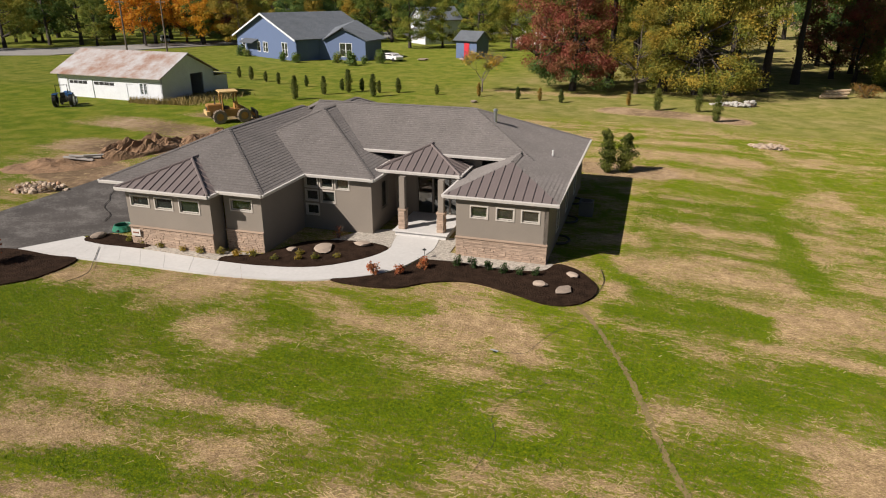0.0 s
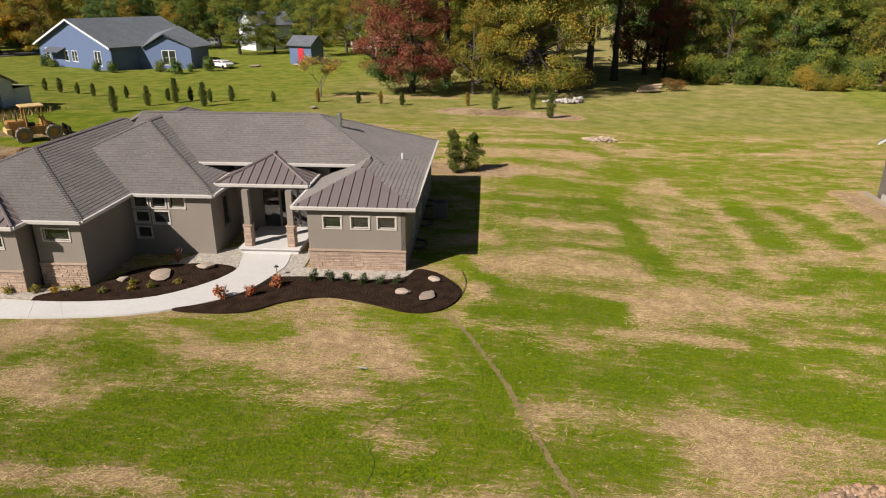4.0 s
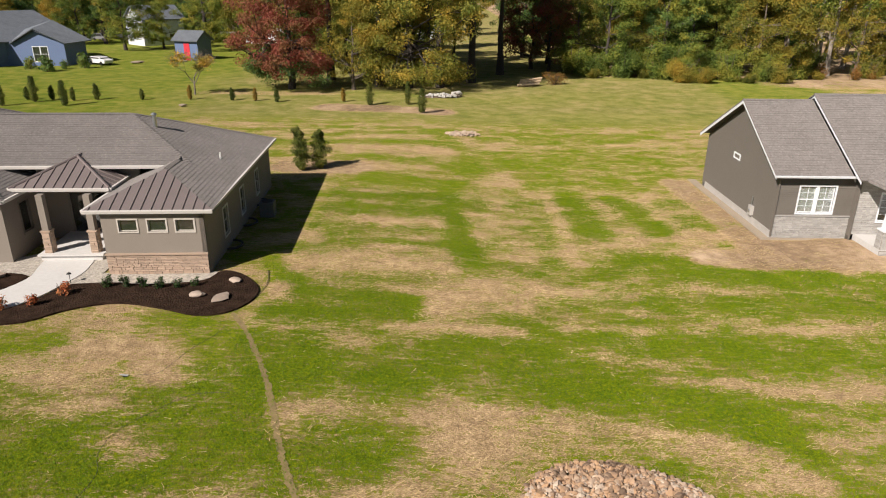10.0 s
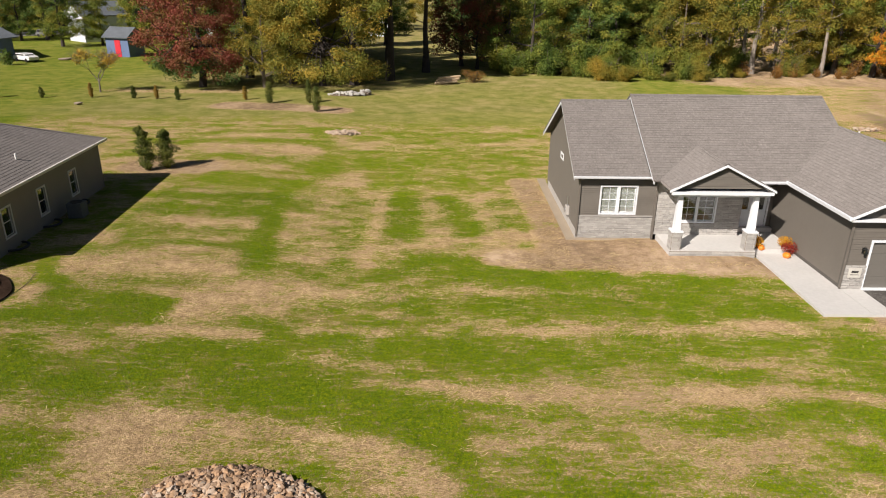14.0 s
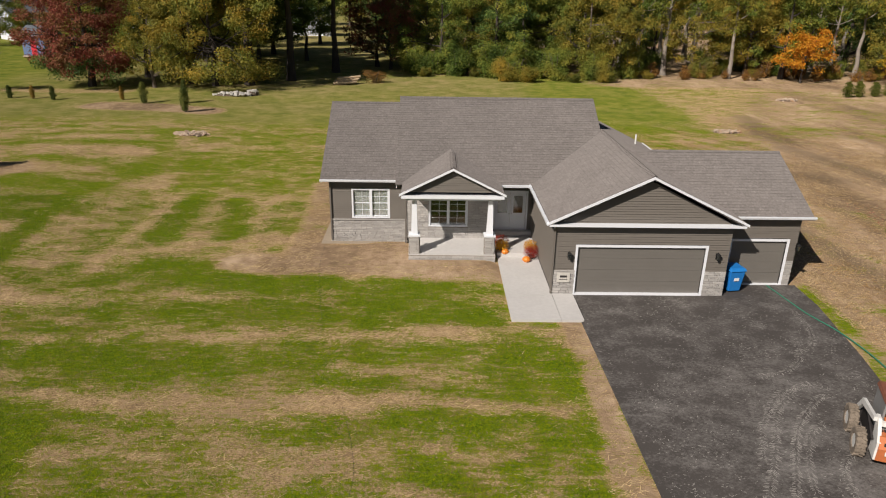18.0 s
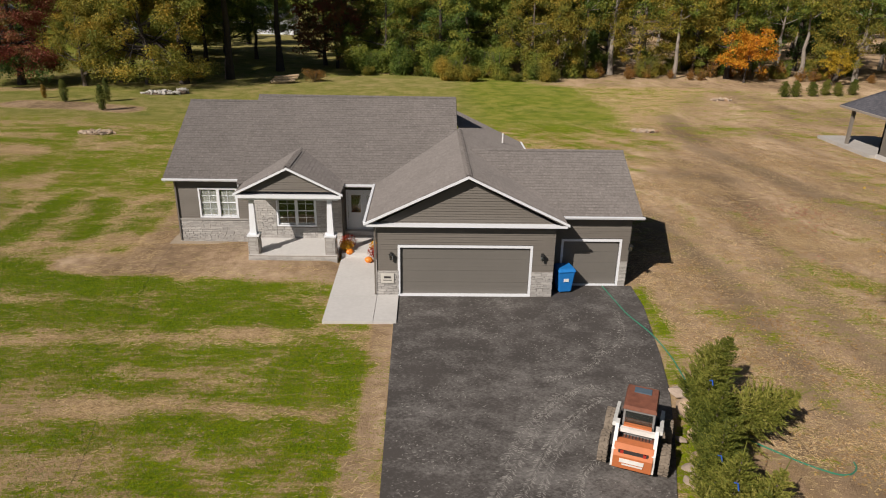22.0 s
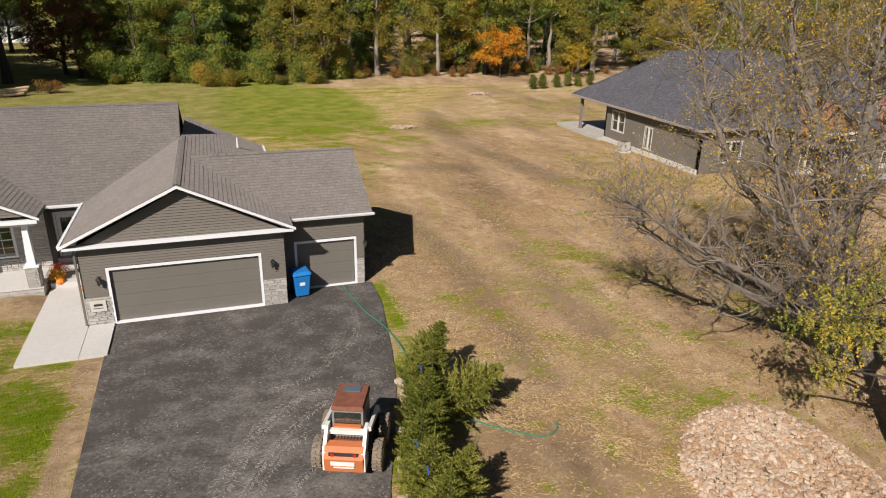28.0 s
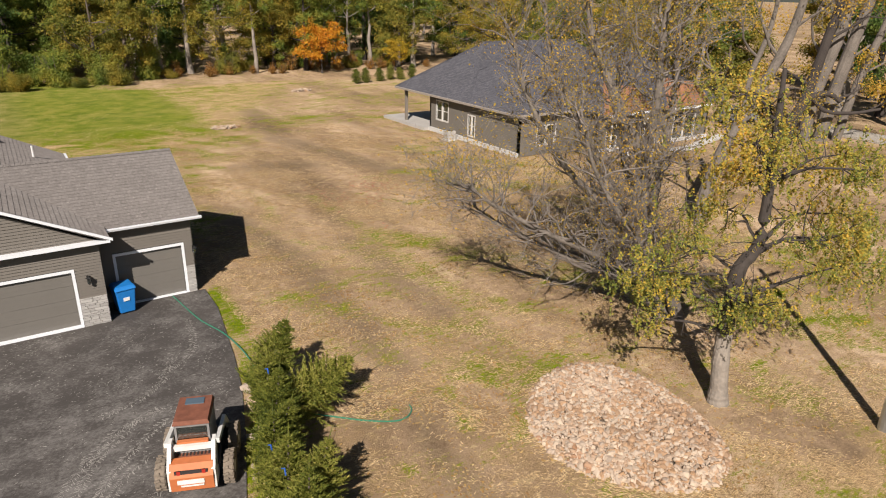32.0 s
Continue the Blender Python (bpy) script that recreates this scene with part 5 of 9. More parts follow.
WALK_OUT = [(-47.38, 1.6), (-46.95, -0.3), (-47.0, -1.5), (-47.62, -3.73), (-48.9, -5.15), (-51.3, -6.5), (-55.16, -7.3), (-59.18, -7.65), (-62.66, -8.0), (-66.6, -8.1)]
wi, wo = smooth_line([(*p, 0) for p in WALK_IN], 3), smooth_line([(*p, 0) for p in WALK_OUT], 3)
for a, b, c, d in zip(wi, wi[1:], wo[1:], wo):
    bm = bmesh.new()
    g = 0.004
    prism(bm, [(*a.lerp(b, g)[:2], 0.3), (*a.lerp(b, 1 - g)[:2], 0.3), (*d.lerp(c, 1 - g)[:2], 0.3), (*d.lerp(c, g)[:2], 0.3)], (0, 0, 0.24))
    tagged(part("walk_slab", bm, CONCRETE), "pale new concrete slab of the curved walk", "walkway", "curved walk slabs", "structure")
BED_A = [(-46.95, -2.1), (-45.06, -1.85), (-43.4, -2.0), (-41.2, -1.5), (-40.68, -0.4), (-39.67, -0.7), (-38.69, -1.85), (-38.39, -2.71), (-38.53, -3.69), (-39.18, -4.6), (-40.34, -4.85), (-41.97, -4.27), (-43.93, -3.85), (-45.55, -4.5), (-46.71, -5.6), (-48.3, -5.95), (-49.9, -5.85), (-48.7, -5.1), (-47.49, -3.75)]
BED_B = [(-56.15, -5.85), (-54.65, -5.75), (-53.23, -5.48), (-51.23, -4.75), (-49.72, -3.16), (-49.1, -1.4), (-50.49, -0.95), (-52.22, -1.3), (-53.51, -2.0), (-54.15, -3.23), (-54.6, -4.3), (-56.1, -5.2)]
BED_C = [(-64.6, -5.9), (-64.69, -5.19), (-63.56, -4.7), (-61.14, -4.95), (-60.91, -5.75), (-63.9, -6.1)]
BED_D = [(-63.74, -12.08), (-62.5, -10.46), (-62.6, -8.15), (-64.2, -8.2), (-67.18, -8.3), (-68.39, -9.8), (-66.5, -12.2)]
for b in (BED_A, BED_B, BED_C, BED_D):
    sheet("mulch_bed", b, 0.2, 0.55, MULCH, "planting bed of dark brown shredded mulch", "mulch bed", 4)
sheet("gravel_strip", [(-52.6, -1.5), (-51.6, 0.6), (-50.94, 0.95), (-49.73, 1.81), (-49.12, -1.13), (-50.69, -0.9)], 0.2, 0.52, GRAVEL, "grey gravel strip along the house", "gravel")
sheet("gravel_strip", [(-47.21, 0.76), (-46.2, 1.6), (-46.0, -0.75), (-41.1, -0.45), (-40.6, -0.45), (-41.1, -1.52), (-43.4, -2.2), (-45.19, -1.9), (-47.01, -2.06)], 0.2, 0.515, GRAVEL, "grey gravel strip along the house", "gravel")
sheet("gravel_strip", [(-62.3, -5.0), (-62.3, -4.6), (-57.0, -4.7), (-54.4, -4.2), (-54.4, -4.8), (-56.12, -5.62), (-60.59, -5.75)], 0.2, 0.51, GRAVEL, "grey gravel strip along the house", "gravel")
# porch of the hip-roofed house
dk = tagged(part("porch_deck", boxes((-8.4, -5.55, 1.75, 5.0, 0.2, 0.75), (-8.5, -5.45, 1.65, 5.0, 0.75, 0.83)), CONCRETE), "pale concrete entry porch deck", "porch", kind="structure")
dk.matrix_basis = H1.matrix_basis.copy()
for u in (-8.05, -5.9):
    col = empty("porch_post", H1.matrix_basis @ pose(u, 2.1, 0.83), "taupe square porch post on a stone base", "column", "porch posts")
    bs = part("stone_base", boxes((-0.17, 0.17, -0.17, 0.17, 0, 1.05)), MORTAR, col)
    for q in (pose(-0.17, -0.17, 0), pose(0.17, -0.17, 0, 0, 0, 90), pose(-0.17, 0.17, 0, 0, 0, -90)):
        ledge_stones(bs, q, 0, 0.34, 0, 1.05, STONE_TAN, 0.05, 30)
    part("cap", boxes((-0.23, 0.23, -0.23, 0.23, 1.05, 1.11)), STONE_TAN, col)
    part("shaft", boxes((-0.15, 0.15, -0.15, 0.15, 1.11, 2.85)), STUCCO, col)
# roof pipes
for (u, v, z, r, h, mt, lb) in ((-4.5, 8.0, 5.6, 0.11, 0.75, CHROME, "shiny metal flue pipe"), (-0.95, 7.0, 4.1, 0.05, 0.4, PVC, "white vent pipe")):
    bm = bmesh.new()
    tube(bm, (u, v, z - 0.1), (u, v, z + h), r, n=12)
    p = part("flue_pipe", bm, mt, H1, lb)
    if r > 0.1:
        bm = bmesh.new()
        tube(bm, (u, v, z + h), (u, v, z + h + 0.1), r * 1.6, r * 0.6, 12)
        part("cowl", bm, mt, p)
bm = bmesh.new()
tube(bm, (5.55, 12.1, 4.1), (5.55, 12.1, 4.95), 0.05, n=10)
part("vent_pipe", bm, PVC, H2, "white vent pipe")


# ---- plants ----
def leaf_cloud(bm, centre, radii, count, size, rnd, flat=0.4):
    """Loose leaves through an ellipsoid, thicker towards its skin."""
    cx, cy, cz = centre
    for _ in range(count):
        d = Vector((rnd.gauss(0, 1), rnd.gauss(0, 1), rnd.gauss(0, 1))).normalized()
        k = rnd.random() ** 0.45
        p = Vector((cx + d.x * radii[0] * k, cy + d.y * radii[1] * k, cz + d.z * radii[2] * k))
        s = size * rnd.uniform(0.6, 1.3)
        n = (d * (1 - flat) + Vector((rnd.uniform(-1, 1), rnd.uniform(-1, 1), rnd.uniform(-0.2, 1)))).normalized()
        q = n.to_track_quat("Z", "Y").to_matrix() @ Matrix.Rotation(rnd.uniform(0, 6.28), 3, "Z")
        vs = [bm.verts.new(p + q @ Vector(c)) for c in ((-s * 0.5, 0, 0), (0, -s * 0.32, s * 0.08), (s * 0.5, 0, 0), (0, s * 0.32, s * 0.08))]
        bm.faces.new(vs)


def limb(bm, a, d, length, r, rnd, depth, tips, bend=0.25, split=3, n=5, up=0.12, shrink=0.68):
    """A branch of three bent joints that splits at its end."""
    p, v = Vector(a), Vector(d).normalized()
    seg = 3
    for k in range(seg):
        q = p + v * length / seg
        r1 = r * (1 - 0.14)
        tube(bm, p, q, r, r1, n, caps=False)
        p, r = q, r1
        v = (v + Vector((rnd.uniform(-bend, bend), rnd.uniform(-bend, bend), rnd.uniform(-bend, bend) + up))).normalized()
        if depth > 0 and k > 0 and rnd.random() < 0.6:
            w = (v + Vector((rnd.uniform(-1, 1), rnd.uniform(-1, 1), rnd.uniform(-0.3, 0.7)))).normalized()
            limb(bm, p, w, length * shrink * rnd.uniform(0.6, 0.95), r * 0.55, rnd, depth - 1, tips, bend, split, max(3, n - 1), up, shrink)
    tips.append((p, v, depth))
    if depth > 0:
        for _ in range(split):
            w = (v + Vector((rnd.uniform(-0.8, 0.8), rnd.uniform(-0.8, 0.8), rnd.uniform(-0.4, 0.6)))).normalized()
            limb(bm, p, w, length * shrink * rnd.uniform(0.75, 1.1), r * 0.66, rnd, depth - 1, tips, bend, split, max(3, n - 1), up, shrink)


def make_tree(name, seed, height, crown_r, leaves, leaf_size, material, bark, low=0.22, label="", category="tree", group="", skirt=0, lower=None):
    """A broadleaf tree: a tapered trunk with limbs, and clumps of leaves round the limb ends with gaps between."""
    rnd = random.Random(seed)
    t = empty(name, None, label, category, group)
    bm = bmesh.new()
    r0 = height * 0.022
    tips = []
    p = Vector((0, 0, -0.3))
    joints = 6
    for k in range(joints):
        q = Vector((rnd.uniform(-0.25, 0.25), rnd.uniform(-0.25, 0.25), height * 0.8 * (k + 1) / joints))
        ra, rb = r0 * (1 - k / joints * 0.85), r0 * (1 - (k + 1) / joints * 0.85)
        tube(bm, p, q, ra * (1.35 if k == 0 else 1), rb, 8, caps=False)
        if q.z > height * low:
            for _ in range(3):
                a = rnd.uniform(0, 6.28)
                rise = rnd.uniform(0.05, 0.6)
                ln = crown_r * (0.85 if q.z < height * 0.55 else 0.6) * rnd.uniform(0.6, 1.0)
                limb(bm, q, (math.cos(a), math.sin(a), rise), ln, rb * 0.5, rnd, 1, tips, 0.2, 2, 5)
        p = q
    tips.append((p, Vector((0, 0, 1)), 0))
    # low boughs that hang out towards the ground
    for j in range(skirt):
        a, k = 6.28 * (j + rnd.random()) / skirt, rnd.uniform(0.45, 0.92)
        root = Vector((0, 0, height * rnd.uniform(low + 0.04, low + 0.2)))
        end = Vector((math.cos(a) * crown_r * k, math.sin(a) * crown_r * k, height * rnd.uniform(low * 0.7, low * 0.7 + 0.16)))
        mid = (root + end) / 2 + Vector((0, 0, height * 0.06))
        tube(bm, root, mid, r0 * 0.3, r0 * 0.2, 5, caps=False)
        tube(bm, mid, end, r0 * 0.2, r0 * 0.08, 5, caps=False)
        tips.append((end, (end - mid).normalized(), 1))
    part("trunk", bm, bark, t)
    bm = bmesh.new()
    per = max(6, leaves // len(tips))
    hem = bmesh.new()
    for q, v, low_bough in tips:
        rr = crown_r * rnd.uniform(0.14, 0.28)
        leaf_cloud(hem if low_bough == 1 and lower and rnd.random() < 0.7 else bm, q + v * rr * 0.3, (rr * 1.15, rr * 1.15, rr * 0.8), per, leaf_size, rnd)
    for _ in range(int(len(tips) * 0.6)):
        a, k = rnd.uniform(0, 6.28), rnd.uniform(0.4, 1.0)
        z = height * rnd.uniform(low + 0.03, 0.97)
        taper = math.sin(math.pi * min(1, max(0.12, (z / height - low + 0.22) / (1.2 - low)))) ** 0.6
        rr = crown_r * rnd.uniform(0.14, 0.26)
        leaf_cloud(bm, (math.cos(a) * crown_r * k * taper, math.sin(a) * crown_r * k * taper, z), (rr * 1.2, rr * 1.2, rr * 0.8), per, leaf_size, rnd)
    part("crown", bm, material, t)
    if lower:
        part("lower_crown", hem, lower, t, "still green leaves of the lowest boughs")
    else:
        hem.free()
    return t


L_GREEN = leaf_mat("leaves_green", [(0.045, 0.085, 0.018), (0.115, 0.17, 0.028), (0.23, 0.255, 0.04), (0.42, 0.34, 0.05)], 0.6, 0.22)
L_DARK = leaf_mat("leaves_dark_green", [(0.032, 0.068, 0.022), (0.075, 0.135, 0.036), (0.13, 0.20, 0.042), (0.25, 0.26, 0.05)], 0.6, 0.22)
L_OLIVE = leaf_mat("leaves_olive_gold", [(0.07, 0.095, 0.02), (0.16, 0.17, 0.028), (0.30, 0.24, 0.035), (0.46, 0.29, 0.04)], 0.6, 0.22)
L_RED = leaf_mat("leaves_red", [(0.12, 0.12, 0.035), (0.21, 0.11, 0.045), (0.29, 0.075, 0.055), (0.37, 0.11, 0.075)], 0.6, 0.22)
L_ORANGE = leaf_mat("leaves_orange", [(0.42, 0.14, 0.012), (0.6, 0.24, 0.02), (0.68, 0.36, 0.03), (0.6, 0.42, 0.04)])
L_YELLOW = leaf_mat("leaves_yellow", [(0.22, 0.19, 0.02), (0.42, 0.29, 0.025), (0.60, 0.40, 0.035), (0.66, 0.42, 0.05)])
L_RUST = leaf_mat("leaves_rust", [(0.10, 0.09, 0.02), (0.22, 0.12, 0.03), (0.32, 0.15, 0.04), (0.36, 0.22, 0.05)])
L_OAK = leaf_mat("leaves_oak", [(0.05, 0.09, 0.018), (0.12, 0.165, 0.028), (0.24, 0.235, 0.038), (0.46, 0.31, 0.045)], 0.6, 0.22)
L_BOX = leaf_mat("leaves_boxwood", [(0.02, 0.045, 0.012), (0.045, 0.08, 0.02)])
L_SHRUBRED = leaf_mat("leaves_shrub_red", [(0.22, 0.05, 0.02), (0.42, 0.12, 0.05), (0.5, 0.22, 0.08)])
L_CEDAR = leaf_mat("foliage_cedar", [(0.035, 0.06, 0.012), (0.08, 0.105, 0.018), (0.16, 0.165, 0.03)])
L_CEDARGOLD = leaf_mat("foliage_cedar_gold", [(0.12, 0.10, 0.02), (0.26, 0.17, 0.03), (0.34, 0.22, 0.04)])
L_WIDE = leaf_mat("foliage_bushy_cedar", [(0.045, 0.07, 0.012), (0.11, 0.13, 0.02), (0.22, 0.21, 0.035)])
NEEDLE = leaf_mat("spruce_needles", [(0.045, 0.066, 0.012), (0.12, 0.145, 0.022), (0.23, 0.24, 0.042), (0.38, 0.34, 0.085)])

WOODS = "trees of the wood edge"
kinds = [make_tree("tree", 11, 17, 5.2, 13000, 0.27, L_GREEN, BARK_DARK, 0.07, "tall green broadleaf tree turning yellow at the wood edge", "tree", WOODS),
         make_tree("tree", 12, 19, 4.6, 12500, 0.27, L_DARK, BARK_DARK, 0.07, "tall dark green broadleaf tree of the wood", "tree", WOODS),
         make_tree("tree", 13, 16, 5.4, 12500, 0.27, L_OLIVE, BARK, 0.08, "tall olive and gold autumn tree", "tree", WOODS),
         make_tree("tree", 14, 18, 4.2, 3200, 0.3, L_GREEN, BARK_PALE, 0.4, "thin-crowned tree with a bare pale trunk", "tree", WOODS),
         make_tree("tree", 15, 17, 5.4, 40000, 0.21, L_RED, BARK_DARK, 0.13, "large maple turning deep red", "tree", "", 40, L_DARK),
         make_tree("tree", 16, 6.5, 3.2, 3800, 0.25, L_ORANGE, BARK_DARK, 0.2, "small bright orange autumn tree", "tree"),
         make_tree("tree", 17, 16, 6.8, 42000, 0.21, L_OAK, BARK_DARK, 0.15, "broad oak with olive and gold leaves", "tree", "", 30),
         make_tree("tree", 27, 17, 6.6, 17000, 0.26, L_OAK, BARK_DARK, 0.3, "tall oak with a bare lower trunk and olive leaves", "tree"),
         make_tree("tree", 29, 25, 8.0, 15000, 0.36, L_OAK, BARK_DARK, 0.45, "added tall oak whose high unseen crown shades the grove", "tree"),
         make_tree("tree", 18, 15, 5.5, 6000, 0.36, L_RED, BARK_DARK, 0.1, "dark red autumn tree under the wood's shade", "tree", WOODS)]
GRN, DRK, OLV, THIN, RED, ORG, OAK, HIGH_OAK, CANOPY, DRED = kinds
used = set()


def plant(kind, x, y, s=1.0, turn=0.0, sz=None):
    m = Matrix.LocRotScale((x, y, gh(x, y)), Euler((0, 0, turn)), None)
    sc = Vector((s, s, sz or s))
    if kind.name not in used:
        used.add(kind.name)
        ob = kind
        ob.matrix_basis = m
    else:
        ob = copy_thing(kind, m)
    ob.scale = sc
    return ob


rw = random.Random(5)
plant(RED, -51.6, 62.0, 1.1, 0.4)
plant(OAK, -36.0, 64.0, 1.15, 1.0)
plant(HIGH_OAK, -45.5, 82, 1.2, 3.9)
plant(OLV, -43.2, 61.5, 0.7, 1.7)
plant(HIGH_OAK, -30.0, 99, 0.9, 1.2)
plant(DRK, -38.5, 128, 1.1, 3.0)
plant(DRK, -46.0, 122, 1.1, 1.0)
plant(DRK, -58.0, 120, 1.0, 4.0)
plant(DRK, -33.0, 134, 0.9, 2.2)
plant(DRED, -14.0, 88, 0.8, 4.2)
# oaks added for shade: their crowns stay out of view and darken the grove floor
for x, y, s, a in ((-40.2, 65.5, 1.05, 3.3), (-32.0, 66.0, 1.05, 2.2), (-34.0, 75, 1.1, 5.0), (-27.5, 72, 1.1, 1.1), (-22.5, 83, 1.0, 3.0), (-43, 76, 1.05, 0.4), (-48, 72, 1.0, 1.9)):
    plant(CANOPY, x, y, s, a)
plant(DRED, -16.5, 92, 1.0, 0.3)
plant(DRK, -16.0, 113, 1.0, 0.7)
plant(DRK, -12.5, 101, 0.9, 4.7)
plant(GRN, -50.0, 100, 1.0, 1.1)
plant(GRN, -38.0, 108, 1.1, 2.1)
plant(ORG, 50.3, 77.5, 1.15, 0.3)
plant(make_tree("tree", 19, 6.0, 2.4, 3000, 0.22, L_YELLOW, BARK_DARK, 0.25, "small golden yellow tree at the wood edge", "tree"), 63.0, 75.5, 0.9, 1.3)
plant(ORG, -160, 100, 1.9, 2.3)
plant(ORG, -150, 108, 1.5, 4.3)
# wood edge: dense low crowns to the west, thinner with bare trunks to the east
for i in range(26):
    plant((DRK, GRN, DRK, OLV)[i % 4], -206 + i * 3.6 + rw.uniform(-2, 2), 112 + 26 * math.sin(i * 1.9) + i * 1.2, rw.uniform(0.6, 0.95), rw.uniform(0, 6))
x = -5.5
while x < 23:
    plant((GRN, DRK, GRN, OLV)[rw.randrange(4)], x, 82.5 + rw.uniform(-3, 2.5), rw.uniform(0.75, 1.0), rw.uniform(0, 6))
    x += rw.uniform(3.6, 5.2)
for row, (y0, x0, x1, st) in enumerate(((94, -8, 70, 6.5), (105, -8, 85, 7.5), (120, -6, 105, 9.0), (140, -4, 140, 11.0))):
    x = x0
    while x < x1:
        k = (GRN, DRK, OLV, DRK, GRN)[rw.randrange(5)] if x < 20 else (THIN, GRN, OLV, THIN, DRK)[rw.randrange(5)]
        plant(k, x, y0 + rw.uniform(-3, 3), rw.uniform(0.85, 1.2), rw.uniform(0, 6))
        x += st * rw.uniform(0.75, 1.25)
x = 23
while x < 75:
    plant((THIN, THIN, OLV, THIN, GRN)[rw.randrange(5)], x, 83 + rw.uniform(-2.5, 4), rw.uniform(0.85, 1.1), rw.uniform(0, 6))
    x += rw.uniform(3.6, 5.4)
for x, y, k, s in ((-100, 119, GRN, 0.9), (-93, 122, GRN, 0.7), (-90, 140, GRN, 1.0), (-78, 128, OLV, 0.8), (-70, 120, GRN, 0.9), (-62, 112, DRK, 0.85), (-112, 135, DRK, 0.9), (-120, 150, OLV, 1.0), (-104, 160, GRN, 1.1),
                   (-88, 168, DRK, 1.1), (-70, 150, GRN, 1.1), (-55, 135, OLV, 1.1), (-132, 128, OLV, 0.8), (-150, 118, RED, 0.75), (-158, 112, ORG, 2.0), (-165, 105, DRK, 0.9), (-178, 98, DRK, 1.1),
                   (-186, 84, GRN, 1.1), (-190, 70, DRK, 1.1), (-196, 100, GRN, 1.2), (-172, 122, DRK, 1.1), (-145, 150, GRN, 1.2), (-160, 165, DRK, 1.2), (-130, 180, GRN, 1.3), (-185, 130, OLV, 1.2), (-205, 115, DRK, 1.3)):
    plant(k, x, y, s, rw.uniform(0, 6))
for x, y, k, s in ((-46, 92, HIGH_OAK, 1.0), (-37, 92, HIGH_OAK, 1.0), (-44, 104, OAK, 1.1), (-56, 96, OAK, 0.9), (-62, 88, THIN, 0.6),
                   (-210, 84, DRK, 1.2), (-200, 66, GRN, 1.1), (-214, 60, DRK, 1.2), (-182, 112, DRK, 1.2), (-170, 135, GRN, 1.1), (-140, 140, DRK, 1.1), (-128, 162, GRN, 1.2), (-110, 176, OLV, 1.2), (-95, 150, DRK, 1.0), (-84, 155, GRN, 1.1), (-66, 165, OLV, 1.2), (-56, 158, GRN, 1.1), (-82, 118, GRN, 0.75)):
    plant(k, x, y, s, rw.uniform(0, 6))
for i in range(46):
    a = -215 + i * 9.5
    plant((GRN, DRK, OLV)[rw.randrange(3)], a, 195 + rw.uniform(-14, 14) + abs(a + 60) * -0.08, rw.uniform(1.1, 1.5), rw.uniform(0, 6))
for i in range(18):
    plant((THIN, OLV, GRN, OLV)[i % 4], 66 + rw.uniform(0, 14) + (i % 3) * 9, 24 + i * 4.6, rw.uniform(0.8, 1.1), rw.uniform(0, 6))
for i in range(16):
    plant((DRK, GRN, OLV)[rw.randrange(3)], 82 + rw.uniform(0, 34), -20 + i * 7.5, rw.uniform(0.9, 1.2), rw.uniform(0, 6))


def make_bush(name, seed, r, h, n, size, material, label, category="shrub", group="", stems=True):
    rnd = random.Random(seed)
    b = empty(name, None, label, category, group)
    if stems:
        bm = bmesh.new()
        for _ in range(7):
            a = rnd.uniform(0, 6.28)
            tube(bm, (0, 0, -0.05), (math.cos(a) * r * 0.6, math.sin(a) * r * 0.6, h * 0.75), 0.02 * (1 + r), 0.006 * (1 + r), 4, caps=False)
            part("stem", bm, BARK, b)
            bm = bmesh.new()
        bm.free()
    bm = bmesh.new()
    for _ in range(11):
        a, k = rnd.uniform(0, 6.28), rnd.uniform(0.0, 0.65)
        leaf_cloud(bm, (math.cos(a) * r * k, math.sin(a) * r * k, h * rnd.uniform(0.14, 0.72)), (r * 0.5, r * 0.5, h * 0.3), n // 9, size, rnd)
    part("foliage", bm, material, b)
    return b


def spread(kind, spots, seed=1, lo=0.85, hi=1.15, lift=0.0):
    rnd = random.Random(seed)
    for i, (x, y) in enumerate(spots):
        m = Matrix.LocRotScale((x, y, gh(x, y) + lift), Euler((0, 0, rnd.uniform(0, 6))), None)
        ob = kind if i == 0 else copy_thing(kind, m)
        ob.matrix_basis = m
        s = rnd.uniform(lo, hi)
        ob.scale = (s, s, s * rnd.uniform(0.9, 1.15))


edge = make_bush("bush", 31, 2.6, 4.2, 7500, 0.17, L_GREEN, "large leafy bush at the wood edge", "bush", "bushes of the wood edge")
edge2 = make_bush("bush", 32, 2.4, 3.4, 7000, 0.17, L_OLIVE, "large yellowing bush at the wood edge", "bush", "bushes of the wood edge")
spread(edge, [(-9.0, 81.5), (-6.5, 82.5), (-3.0, 80.5), (2.5, 79.0), (5.5, 76.5), (9.0, 78.5), (12.0, 77.0), (17.5, 77.5), (20.5, 79.5), (24.0, 80.5), (-10.5, 85), (0.5, 83)], 3, 0.5, 1.5)
spread(edge2, [(-8.0, 79.5), (0.0, 79.5), (4.0, 74.5), (7.5, 74.0), (14.5, 75.0), (19.0, 75.5), (27, 80), (36, 82), (46, 84), (58, 83), (40, 86), (64, 82)], 4, 0.45, 1.15)
rust = make_bush("bush", 34, 1.5, 2.6, 700, 0.22, L_RUST, "thin rusty brown sapling bush at the wood edge", "bush", "bushes of the wood edge")
rq = random.Random(9)
spread(rust, [(24 + i * 2.6 + rq.uniform(-1, 1), 80.5 + rq.uniform(-1.5, 3.5)) for i in range(19)], 14, 0.6, 1.3)
